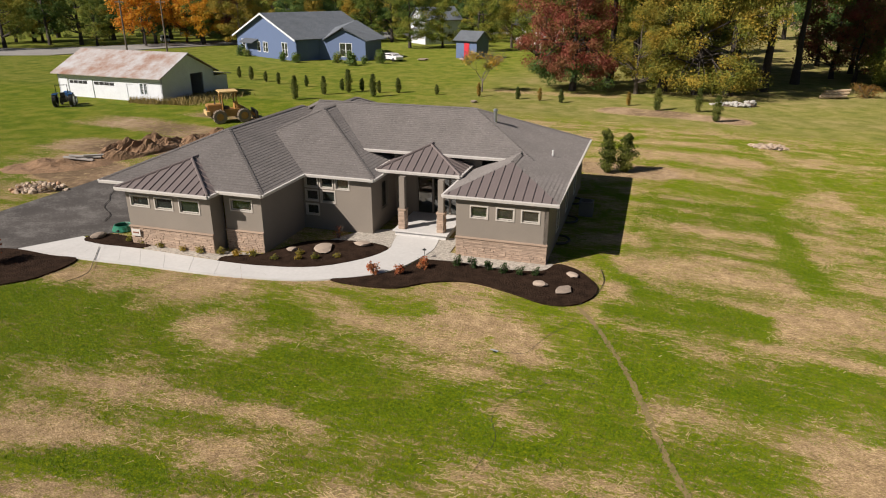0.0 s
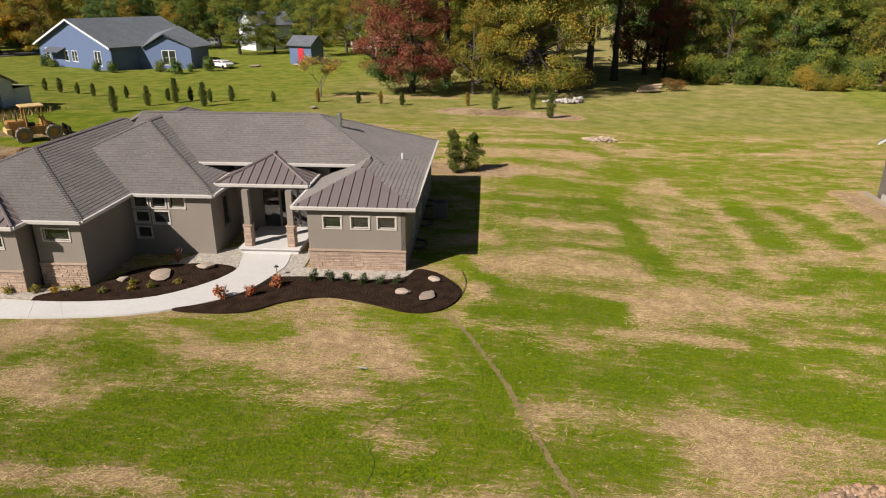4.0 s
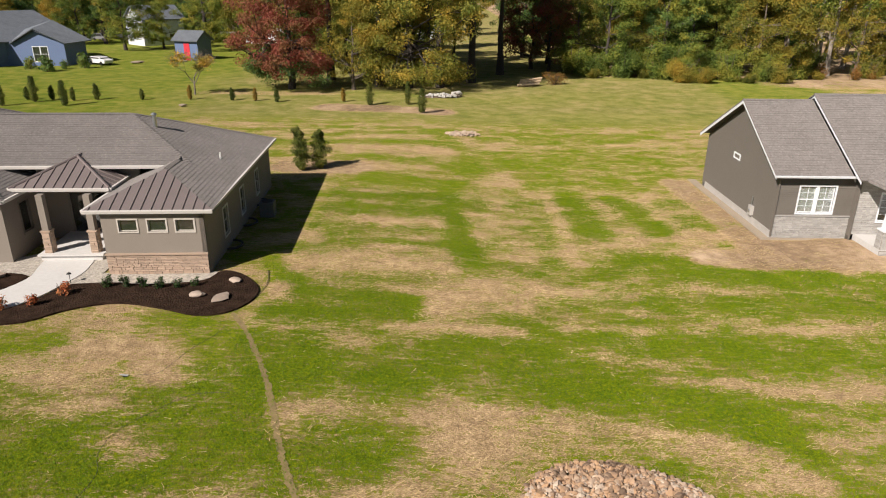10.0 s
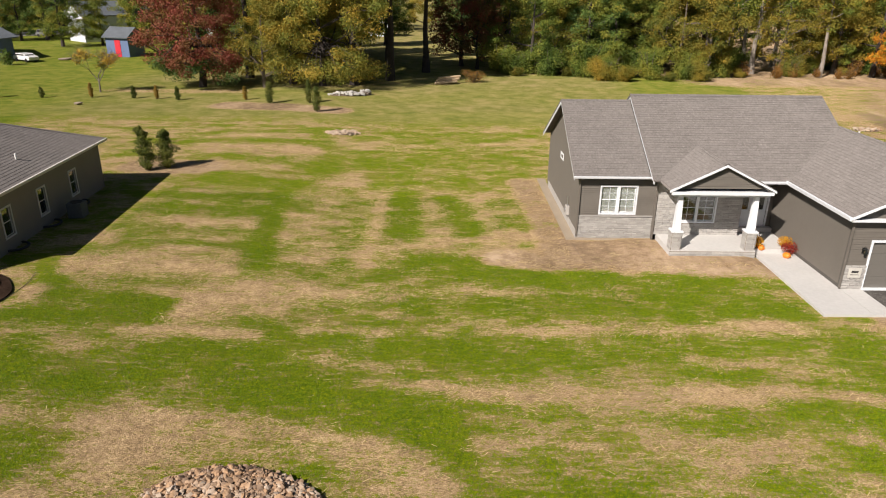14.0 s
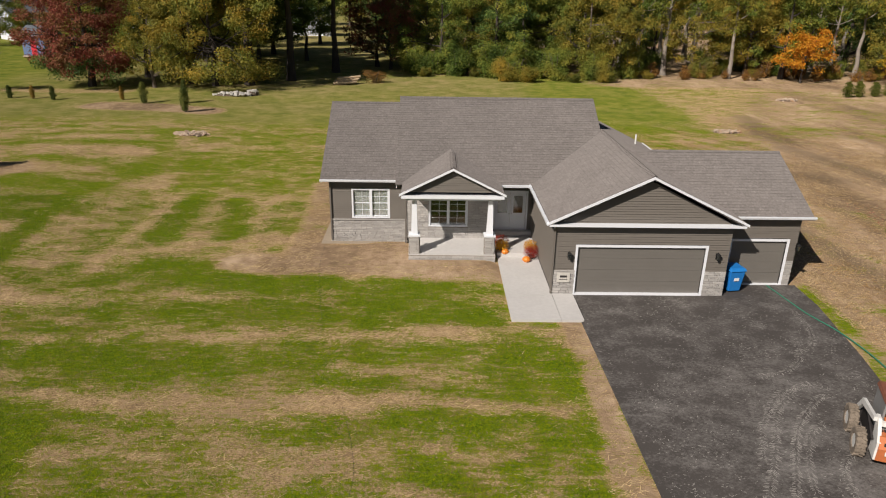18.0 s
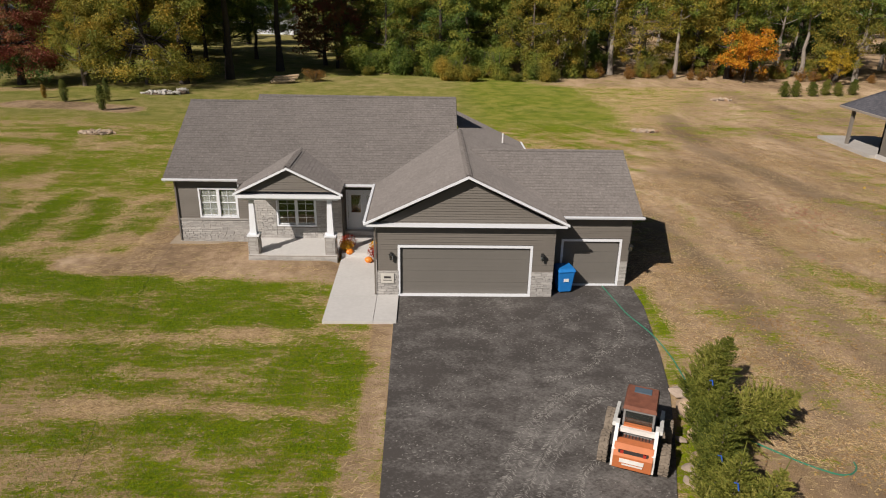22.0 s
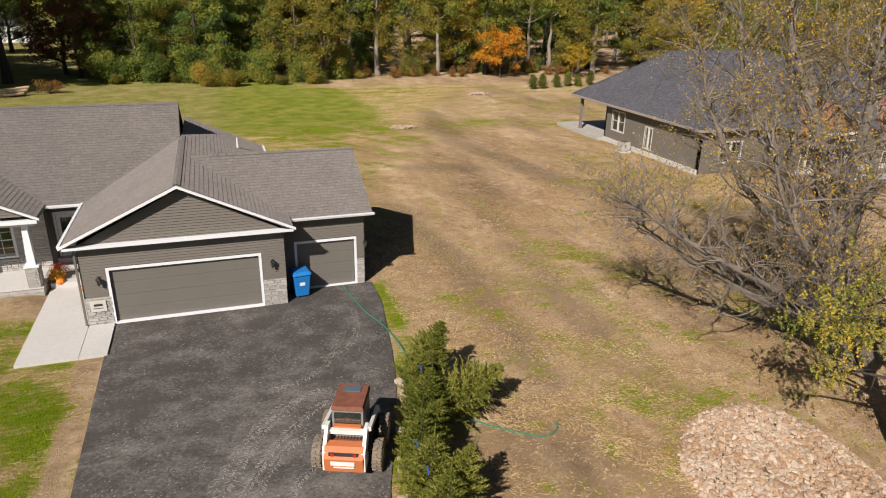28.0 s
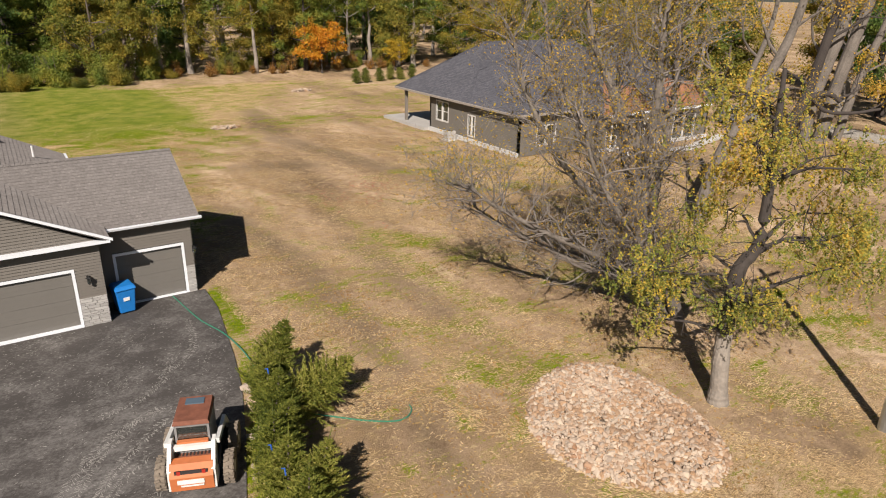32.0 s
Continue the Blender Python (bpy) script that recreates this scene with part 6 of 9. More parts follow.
spread(copy_thing(edge, Matrix()), [(26 + i * 5.2 + rq.uniform(-1.5, 1.5), 88 + rq.uniform(-2, 4)) for i in range(10)], 15, 0.6, 1.2)
brush = make_bush("brush_pile", 33, 2.0, 2.3, 1500, 0.16, L_RUST, "heap of cut brown brush beside the stacked wood", "brush pile")
spread(brush, [(-15.2, 71.6)], 2, 1, 1)

box_b = make_bush("boxwood", 41, 0.26, 0.5, 260, 0.08, L_BOX, "small clipped green boxwood in the mulch", "shrub", "boxwood row")
spread(box_b, [(-45.05, -2.3), (-44.25, -2.3), (-43.5, -2.3), (-42.75, -2.35), (-42.0, -2.3), (-41.3, -2.1)], 5, 0.9, 1.1, 0.08)
red_b = make_bush("red_shrub", 42, 0.32, 0.6, 220, 0.1, L_SHRUBRED, "small orange-red autumn shrub in the mulch", "shrub", "red shrubs")
spread(red_b, [(-48.3, -4.6), (-47.25, -4.2), (-46.5, -3.2)], 6, 0.95, 1.2, 0.08)
low_b = make_bush("low_shrub", 43, 0.3, 0.36, 200, 0.08, L_OLIVE, "low olive green shrub in gravel or mulch", "shrub", "low shrubs")
spread(low_b, [(-62.1, -5.2), (-61.2, -5.25), (-60.0, -5.35), (-58.6, -5.3), (-57.6, -5.2), (-56.5, -5.0), (-55.7, -4.95), (-54.9, -4.7), (-53.6, -4.7), (-52.6, -4.3), (-51.9, -3.9), (-50.9, -3.4), (-52.9, -3.7)], 7, 0.8, 1.1, 0.05)
bare_b = make_bush("twiggy_shrub", 44, 0.45, 0.95, 90, 0.07, L_SHRUBRED, "bare twiggy reddish shrub by the house wall", "shrub", "twiggy shrubs")
spread(bare_b, [(-52.2, -0.9)], 8, 1, 1, 0.05)
big_b = make_bush("burgundy_shrub", 45, 0.9, 1.9, 900, 0.12, L_SHRUBRED, "tall dark red shrub in the mulch bed", "shrub")
spread(big_b, [(-65.9, -9.8)], 9, 1, 1)


def make_cedar(seed, h, r, n, material, label, group, ragged=0.15):
    """A narrow upright cedar of flat sprays."""
    rnd = random.Random(seed)
    c = empty("cedar", None, label, "conifer", group)
    bm = bmesh.new()
    tube(bm, (0, 0, -0.1), (0, 0, h * 0.8), 0.05, 0.015, 5, caps=False)
    part("trunk", bm, BARK, c)
    bm = bmesh.new()
    for i in range(26):
        k = i / 25
        z = h * (0.08 + 0.9 * k)
        rr = r * (0.55 + 0.9 * math.sin(math.pi * min(1, k * 0.9 + 0.12))) * 0.62 * rnd.uniform(0.85, 1.2)
        rr *= rnd.uniform(1 - ragged, 1 + 0.4 * ragged)
        off = 0.06 + ragged * r * 0.5
        leaf_cloud(bm, (rnd.uniform(-off, off), rnd.uniform(-off, off), z), (rr, rr, h * 0.07), n // 7, 0.11, rnd, 0.2)
    part("foliage", bm, material, c)
    return c


ced = make_cedar(51, 1.5, 0.40, 520, L_CEDAR, "narrow green arborvitae in the lawn", "arborvitae row")
spread(ced, [(-101.6, 57.1), (-98.2, 55.5), (-95.1, 54.6), (-91.9, 53.1), (-86.9, 52.5), (-80.4, 50.8), (-77.4, 50.8), (-74.6, 50.2), (-72.2, 51.1), (-67.0, 51.5), (-56.4, 52.0), (-50.8, 50.9)], 10, 0.9, 1.2)
gold = make_cedar(52, 1.5, 0.34, 420, L_CEDARGOLD, "narrow rusty brown arborvitae", "rusty arborvitae")
spread(gold, [(-61.6, 52.3), (-53.6, 51.7), (-43.0, 51.2)], 11, 0.85, 1.1)
tall = make_cedar(53, 2.7, 0.62, 900, L_CEDAR, "taller upright arborvitae on bare soil", "tall arborvitae")
spread(tall, [(-81.4, 40.9), (-80.5, 46.3), (-78.5, 49.2), (-73.8, 46.8), (-39.6, 49.1), (-35.3, 50.0), (-33.4, 44.5)], 12, 0.85, 1.05)


wide = make_cedar(54, 2.9, 0.78, 1500, L_WIDE, "ragged bushy arborvitae on bare soil behind the house", "bushy arborvitae", 0.55)
spread(wide, [(-40.9, 18.1), (-39.75, 18.7)], 15, 0.98, 1.06)
low_wide = make_cedar(55, 2.1, 0.85, 1200, L_WIDE, "bushy arborvitae along the soil edge by the wood", "arborvitae by the wood", 0.35)
spread(low_wide, [(49.3, 63.0), (51.0, 63.4), (53.8, 64.2), (57.7, 64.8), (60.4, 65.8), (56.2, 65.2)], 16, 0.85, 1.1)


def make_spruce(seed, h, r):
    """A spruce: whorls of drooping branches, each a fan of needle sprays."""
    rnd = random.Random(seed)
    s_ob = empty("spruce", None, "young spruce with a burlap root ball leaning beside the driveway", "spruce", "balled spruces")
    bm = bmesh.new()
    tube(bm, (0, 0, -0.35), (0, 0, h), 0.045, 0.012, 6)
    part("trunk", bm, BARK, s_ob)
    bm = bmesh.new()
    blob(bm, 0.40, seed, (1, 1, 0.8), 0.22, 3, (0, 0, -0.38))
    part("root_ball", bm, mat("burlap", (0.45, 0.33, 0.23), 0.95, vary=0.25, scale=30, fine=200), s_ob, "root ball wrapped in tan burlap")
    bm = bmesh.new()
    z = 0.05
    while z < h:
        k = z / h
        R = r * (1 - k ** 2.4) * (0.75 + 0.25 * min(1, k / 0.15)) * rnd.uniform(0.85, 1.1) + 0.06
        turn = rnd.uniform(0, 6.28)
        count = 9 if k < 0.7 else 7
        for j in range(count):
            a = turn + 6.28 * j / count + rnd.uniform(-0.25, 0.25)
            L = R * rnd.uniform(0.7, 1.25) * 1.25
            d = Vector((math.cos(a), math.sin(a), rnd.uniform(0.3, 0.8))).normalized()
            side = d.cross(Vector((0, 0, 1))).normalized()
            root = Vector((0, 0, z - 0.2))
            # the bough, side sprays that shorten towards its tip, and needles on each
            sprays = [(root + d * L * 0.12, d, L * 0.88)]
            for q in range(7):
                f = 0.15 + 0.75 * q / 7
                for s in (-1, 1):
                    w = (d + side * s * rnd.uniform(0.5, 1.0) + Vector((0, 0, rnd.uniform(-0.35, 0.25)))).normalized()
                    sprays.append((root + d * L * f, w, L * (0.5 - 0.38 * f) * rnd.uniform(0.7, 1.2)))
            for p, w, ln in sprays:
                n = max(2, int(ln / 0.04))
                for i in range(n):
                    c = p + w * ln * (i / n)
                    u = (w * 0.9 + Vector((rnd.uniform(-0.8, 0.8), rnd.uniform(-0.8, 0.8), rnd.uniform(-0.4, 0.8)))).normalized()
                    e = u.cross(Vector((rnd.uniform(-1, 1), rnd.uniform(-1, 1), rnd.uniform(-1, 1)))).normalized() * 0.016
                    bm.faces.new([bm.verts.new(v) for v in (c - e, c + u * rnd.uniform(0.07, 0.12), c + e)])
        z += 0.115
    tip = bmesh.new()
    tube(tip, (0, 0, h - 0.3), (0, 0, h + 0.22), 0.02, 0.008, 5)
    part("leader", tip, NEEDLE, s_ob)
    part("needle_mass", bm, NEEDLE, s_ob)
    return s_ob


sp = make_spruce(61, 2.4, 0.74)
spots = (((9.95, -9.1, 0.5), (1.35, 0.75, 2.2), 1.06), ((10.15, -10.55, 0.5), (2.7, -0.15, 1.45), 1.16), ((9.65, -10.5, 0.4), (0.12, 0.2, 1), 0.86), ((9.4, -11.6, 0.4), (0.3, 0.35, 1), 0.9), ((8.95, -12.7, 0.4), (0.42, 0.1, 1), 0.85),
         ((8.75, -13.7, 0.4), (0.1, 0.25, 1), 0.92), ((8.6, -14.8, 0.4), (0.15, 0.2, 1), 0.95), ((8.9, -15.3, 0.4), (0.5, 0.3, 1), 0.95), ((8.5, -16.3, 0.4), (0.2, 0.3, 1), 0.95))
for i, (loc, way, s) in enumerate(spots):
    m = Matrix.Translation(loc) @ Vector(way).to_track_quat("Z", "Y").to_matrix().to_4x4()
    ob = sp if i == 0 else copy_thing(sp, m)
    ob.matrix_basis = m
    ob.scale = (s, s, s)
BLUE_TAPE = mat("blue_tape", (0.03, 0.12, 0.5), 0.5, bump=0)
for x, y, z in ((9.72, -10.36, 2.02), (8.55, -13.87, 2.0), (8.5, -14.95, 2.05)):
    bm = bmesh.new()
    sweep(bm, [(x, y, z), (x + 0.04, y - 0.1, z + 0.06), (x + 0.0, y - 0.26, z - 0.02)], 0.018, 4)
    tagged(part("ribbon", bm, BLUE_TAPE), "blue tie ribbon round the cut spruces", "ribbon", "blue ribbons")


# ---- near trees by the stone heap ----
def bare_tree(name, seed, at, stems, label, leaves, leafm, bark, leaf_size=0.14, depth=4):
    rnd = random.Random(seed)
    t = empty(name, pose(*at), label, "tree")
    bm, tips = bmesh.new(), []
    for (d, ln, r, base) in stems:
        limb(bm, base, d, ln, r * 1.3, rnd, depth, tips, 0.2, 2, 7, 0.06, 0.72)
    part("trunk", bm, bark, t)
    bm = bmesh.new()
    ends = [x for x in tips if x[2] == 0]
    for _ in range(leaves):
        p, v, _d = ends[rnd.randrange(len(ends))]
        q = p + Vector((rnd.gauss(0, 0.22), rnd.gauss(0, 0.22), rnd.gauss(0, 0.2)))
        leaf_cloud(bm, q, (0.01, 0.01, 0.01), 1, leaf_size, rnd)
    part("leafage", bm, leafm, t)
    bm = bmesh.new()
    for p, v, _d in ends:
        for _ in range(7):
            w = (v + Vector((rnd.uniform(-0.9, 0.9), rnd.uniform(-0.9, 0.9), rnd.uniform(-0.4, 0.6)))).normalized()
            tube(bm, p - v * rnd.uniform(0, 0.7), p + w * rnd.uniform(0.4, 1.5), 0.011, 0.004, 3, caps=False)
    tagged(part("twig_mass", bm, bark, t), kind="stuff")
    return t


BARK_GREY = mat("bark_grey", (0.165, 0.142, 0.122), 0.95, vary=0.4, fine=90, bump=0.8, dist=0.03)
L_MAPLE = leaf_mat("leaves_maple", [(0.22, 0.19, 0.04), (0.40, 0.28, 0.045), (0.56, 0.36, 0.05), (0.50, 0.25, 0.05)])
L_LOCUST = leaf_mat("leaves_locust", [(0.13, 0.18, 0.04), (0.26, 0.27, 0.055), (0.45, 0.36, 0.065), (0.64, 0.40, 0.06), (0.72, 0.34, 0.05)])


def stem_mesh(line, r0, r1, rnd, n=10):
    """A bent stem along a smooth line, uneven in girth."""
    bm = bmesh.new()
    rings, last = [], len(line) - 1
    for k, c in enumerate(line):
        q = (line[min(k + 1, last)] - line[max(k - 1, 0)]).normalized().to_track_quat("Z", "Y").to_matrix()
        r = (r0 + (r1 - r0) * k / last) * rnd.uniform(0.93, 1.07)
        rings.append([bm.verts.new(c + q @ Vector((math.cos(2 * math.pi * j / n) * r, math.sin(2 * math.pi * j / n) * r, 0))) for j in range(n)])
    for ra, rb in zip(rings, rings[1:]):
        for j in range(n):
            bm.faces.new((ra[j], ra[(j + 1) % n], rb[(j + 1) % n], rb[j]))
    return bm


# lighter copy of the grey bark: sunlight on the branches put into the colour
BARK_TWIG = mat("bark_sunlit_twigs", (0.20, 0.175, 0.157), 0.9, vary=0.25, fine=90, bump=0.2)


def maple(at):
    """A maple of many stems from one root, leaning away from the street, almost bare."""
    rnd = random.Random(71)
    t = empty("maple", pose(*at), "nearly bare multi-stemmed maple with a few yellow leaves", "tree")
    stems = [([(0.1, 0, -0.3), (-1.0, 0.7, 3.1), (-1.8, 1.2, 5.8), (-1.9, 1.3, 6.9), (-3.0, 2.4, 9.8), (-3.5, 3.0, 11.5), (-3.8, 3.3, 13.5)], 0.40, 0.07),
             ([(-1.85, 1.25, 6.3), (-1.9, 0.9, 9.2), (-2.2, 0.8, 11.4), (-2.2, 0.6, 13.6)], 0.2, 0.06),
             ([(-1.4, 0.9, 4.6), (-0.6, 1.3, 6.6), (0.2, 1.8, 9.0), (0.5, 2.2, 11.5), (0.7, 2.4, 13.0)], 0.17, 0.05),
             ([(0, 0.1, -0.3), (-1.1, 1.0, 2.3), (-2.1, 2.3, 4.4), (-3.6, 3.7, 6.2), (-5.0, 4.8, 9.1), (-5.4, 5.3, 11.2)], 0.26, 0.05),
             ([(-0.2, 0, -0.3), (-1.4, 0.7, 1.6), (-2.9, 1.2, 2.7), (-5.2, 2.5, 3.9), (-7.3, 3.8, 5.2), (-8.0, 4.2, 5.9)], 0.21, 0.04),
             ([(-0.3, 0.1, -0.3), (-1.6, 1.3, 1.3), (-3.6, 2.8, 2.4), (-6.3, 4.6, 4.0), (-7.0, 5.2, 4.6)], 0.18, 0.04),
             ([(0, 0, -0.3), (-1.7, 1.8, 4.1), (-2.7, 3.4, 7.3), (-3.9, 4.5, 10.1), (-4.2, 5.0, 12.5)], 0.25, 0.05),
             ([(0.1, 0.2, -0.3), (-0.2, 1.6, 3.0), (-0.4, 3.4, 6.0), (-0.2, 4.4, 9.0), (0.2, 5.0, 11.5)], 0.24, 0.05),
             ([(0, -0.1, -0.3), (-1.5, -0.3, 2.0), (-3.2, -0.2, 4.0), (-4.9, 0.6, 6.6), (-5.6, 1.0, 8.6)], 0.18, 0.04)]
    tips, branches = [], bmesh.new()
    for pts, r0, r1 in stems:
        line = smooth_line(pts, 5)
        part("stem", stem_mesh(line, r0, r1, rnd), BARK_GREY, t)
        n = len(line) - 1
        for k in range(3, n + 1):
            if line[k].z < 1.6:
                continue
            go = (line[k] - line[k - 1]).normalized()
            for _ in range(2 if k < n else 3):
                d = (go * 0.55 + Vector((rnd.uniform(-1, 0.9), rnd.uniform(-0.9, 1), rnd.uniform(-0.35, 0.7)))).normalized()
                limb(branches, line[k], d, rnd.uniform(0.9, 1.8), 0.03 + 0.034 * (1 - k / n), rnd, 2, tips, 0.45, 2, 4, 0.03, 0.74)
    part("branchwork", branches, BARK_TWIG, t, "sunlit grey branches")
    ends = [x for x in tips if x[2] == 0]
    bm = bmesh.new()
    for p, v, _d in ends:
        for _ in range(2):
            w = (v + Vector((rnd.uniform(-0.9, 0.9), rnd.uniform(-0.9, 0.9), rnd.uniform(-0.4, 0.6)))).normalized()
            tube(bm, p - v * rnd.uniform(0, 0.5), p + w * rnd.uniform(0.3, 0.8), 0.007, 0.003, 3, caps=False)
    tagged(part("twig_mass", bm, BARK_TWIG, t), kind="stuff")
    bm = bmesh.new()
    made = 0
    while made < 27000:
        p, v, _d = ends[rnd.randrange(len(ends))]
        if p.z < rnd.uniform(1.0, 11.0):
            continue
        made += 1
        leaf_cloud(bm, p + Vector((rnd.gauss(0, 0.3), rnd.gauss(0, 0.3), rnd.gauss(0, 0.25))), (0.01, 0.01, 0.01), 1, 0.088, rnd)
    part("leafage", bm, L_MAPLE, t)
    return t


maple((27.1, -11.9, gh(27, -12)))


def locust(at):
    """A honey locust: a pale lower trunk, dark crooked limbs, and loose clumps of feathery leaves with gaps between."""
    rnd = random.Random(72)
    t = empty("locust_tree", pose(*at), "honey locust with pale trunk and yellow-green leaves", "tree")
    low = smooth_line([(-0.02, 0, -0.3), (-0.08, 0.03, 0.6), (-0.16, 0.1, 1.8), (-0.2, 0.12, 2.75)], 5)
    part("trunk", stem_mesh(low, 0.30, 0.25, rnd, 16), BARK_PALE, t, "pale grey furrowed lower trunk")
    bm = stem_mesh(smooth_line([(-0.0, 0, -0.3), (-0.02, 0.0, 0.0), (-0.05, 0.02, 0.3), (-0.07, 0.03, 0.7)], 3), 0.44, 0.29, rnd, 16)
    part("root_flare", bm, BARK_PALE, t)
    high = smooth_line([(-0.2, 0.12, 2.7), (-0.13, 0.09, 4.8), (0.26, -0.17, 5.8), (0.22, -0.15, 8.1), (0.1, -0.1, 9.8), (0.3, 0.1, 11.0)], 6)
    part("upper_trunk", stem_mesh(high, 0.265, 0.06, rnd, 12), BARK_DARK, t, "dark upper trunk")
    CLUMPS = ((-2.7, 1.3, 5.0, 0.9), (-2.7, 2.2, 4.2, 0.6), (-2.0, 1.1, 4.4, 0.75), (-1.5, 1.4, 5.6, 0.95), (-2.9, 1.0, 3.5, 0.45), (-0.8, -0.9, 4.2, 0.9), (1.5, -0.1, 3.5, 0.6), (-0.8, -0.2, 3.7, 0.5), (1.4, -1.6, 6.1, 1.4), (3.5, -0.9, 6.4, 1.2),
              (3.5, -1.4, 4.8, 1.2), (2.9, -2.0, 6.2, 0.8), (-0.4, 0.7, 8.0, 1.1), (-1.1, -0.3, 9.0, 1.0), (1.5, 0.0, 8.1, 1.0), (0.2, -0.1, 9.3, 0.8), (2.6, -1.0, 8.5, 1.1), (1.5, -2.3, 8.4, 0.8), (-0.6, 1.1, 6.8, 0.8), (0.6, 1.2, 10.2, 0.9), (-1.4, 0.6, 10.4, 0.9))
    leaves = bmesh.new()
    for cx, cy, cz, r in CLUMPS:
        c = Vector((cx, cy, cz))
        root = min(high, key=lambda p: (p - c).length + 1.2 * abs(p.z - (cz - 0.9)))
        mid = root.lerp(c, 0.5) + Vector((rnd.uniform(-0.3, 0.3), rnd.uniform(-0.3, 0.3), rnd.uniform(0.1, 0.5)))
        line = smooth_line([root, root.lerp(mid, 0.5) + Vector((0, 0, rnd.uniform(-0.15, 0.25))), mid, c], 4)
        bm = stem_mesh(line, 0.035 + 0.014 * (c - root).length, 0.02, rnd, 7)
        tips = []
        for k in (6, 8, 10, 12):
            for _ in range(2):
                d = Vector((rnd.uniform(-1, 1), rnd.uniform(-1, 1), rnd.uniform(-0.5, 0.6))).normalized()
                limb(bm, line[k], d, r * rnd.uniform(0.5, 0.85), 0.022, rnd, 1, tips, 0.4, 2, 4, -0.02, 0.7)
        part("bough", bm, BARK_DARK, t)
        for _ in range(int(105 * r * r + 24)):
            d = Vector((rnd.gauss(0, 1), rnd.gauss(0, 1), rnd.gauss(0, 1))) * r * 0.62
            q = c + Vector((d.x * 1.1, d.y * 1.1, d.z * 0.7))
            fall = Vector((rnd.uniform(-0.6, 0.6), rnd.uniform(-0.6, 0.6), -1)) * rnd.uniform(0.18, 0.45)
            for k in range(18):
                leaf_cloud(leaves, q + fall * (k / 17), (0.07, 0.07, 0.03), 1, 0.082, rnd, 0.2)
    part("leafage", leaves, L_LOCUST, t)
    return t


def old_tree(name, seed, at, stems, label, leaves, leafm, bark, leaf_size):
    """An old tree drawn by bent stems: each a line of points, its root and tip radius, and limbs set along it."""
    rnd = random.Random(seed)
    t = empty(name, pose(*at), label, "tree")
    tips = []
    for pts, r0, r1, limbs in stems:
        line = smooth_line(pts, 4)
        n = len(line) - 1
        bm = stem_mesh(line, r0, r1, rnd, 11)
        part("stem", bm, bark, t)
        for f, d, ln, r in limbs:
            bm = bmesh.new()
            limb(bm, line[int(f * n)], d, ln, r, rnd, 3, tips, 0.38, 2, 6, 0.02, 0.7)
            part("limb", bm, bark, t)
    bm = bmesh.new()
    ends = [x for x in tips if x[2] < 2]
    for _ in range(leaves):
        p, v, _d = ends[rnd.randrange(len(ends))]
        leaf_cloud(bm, p + Vector((rnd.gauss(0, 0.5), rnd.gauss(0, 0.5), rnd.gauss(0, 0.35))), (0.01, 0.01, 0.01), 1, leaf_size, rnd)
    part("leafage", bm, leafm, t)
    return t


old_tree("oak", 91, (38.8, -4.3, gh(38.8, -4.3)), [
    ([(-0.1, 0, -0.3), (0.1, -0.05, 2), (0.7, -0.3, 4.5), (1.9, -1.0, 7.5), (3.0, -1.6, 10.5), (3.6, -1.9, 13.5)], 0.42, 0.2, [(0.45, (-0.3, 0.2, 1), 4.0, 0.16), (0.6, (0.9, -0.4, 0.3), 3.0, 0.1), (0.75, (-0.6, 0.5, 0.8), 3.0, 0.1), (0.85, (0.6, -0.5, 0.7), 2.6, 0.09)]),
    ([(1.5, -0.8, 6.5), (1.6, -0.6, 8.5), (2.2, -0.9, 11), (2.5, -1, 13.5)], 0.2, 0.1, [(0.5, (-0.8, 0.3, 0.6), 2.6, 0.08), (0.9, (0.3, 0.3, 0.9), 2.4, 0.07)])],
    "crooked leaning oak with thinning yellow leaves", 6000, L_MAPLE, BARK_GREY, 0.12)
# this oak stands in shade; the dark bark colour paints that shade
old_tree("oak", 93, (66.0, 6.6, gh(66, 6.6)), [
    ([(0, 0, -0.3), (0.1, -0.05, 1.5), (0.9, -0.5, 4), (1.4, -0.8, 7), (2.2, -1.2, 12), (3.2, -1.7, 17)], 0.62, 0.3, [(0.5, (-0.7, 0.4, 0.5), 4.0, 0.16), (0.7, (0.7, -0.4, 0.5), 4.0, 0.15)]),
    ([(0.3, -0.2, 2.4), (1.3, -0.7, 4.2), (2.8, -1.5, 4.7), (4.0, -2.2, 4.0)], 0.36, 0.2, [(0.95, (0.8, -0.45, 0.3), 2.4, 0.12)]),
    ([(1.6, -0.9, 4.2), (3.0, -1.6, 3.1), (5.2, -2.8, 2.9), (7.6, -4.2, 3.3)], 0.24, 0.12, [(0.9, (0.8, -0.5, 0.4), 2.2, 0.08)])],
    "huge oak with a crooked low bough, bark darkened for shade", 4000, L_MAPLE, BARK_DARK, 0.2)
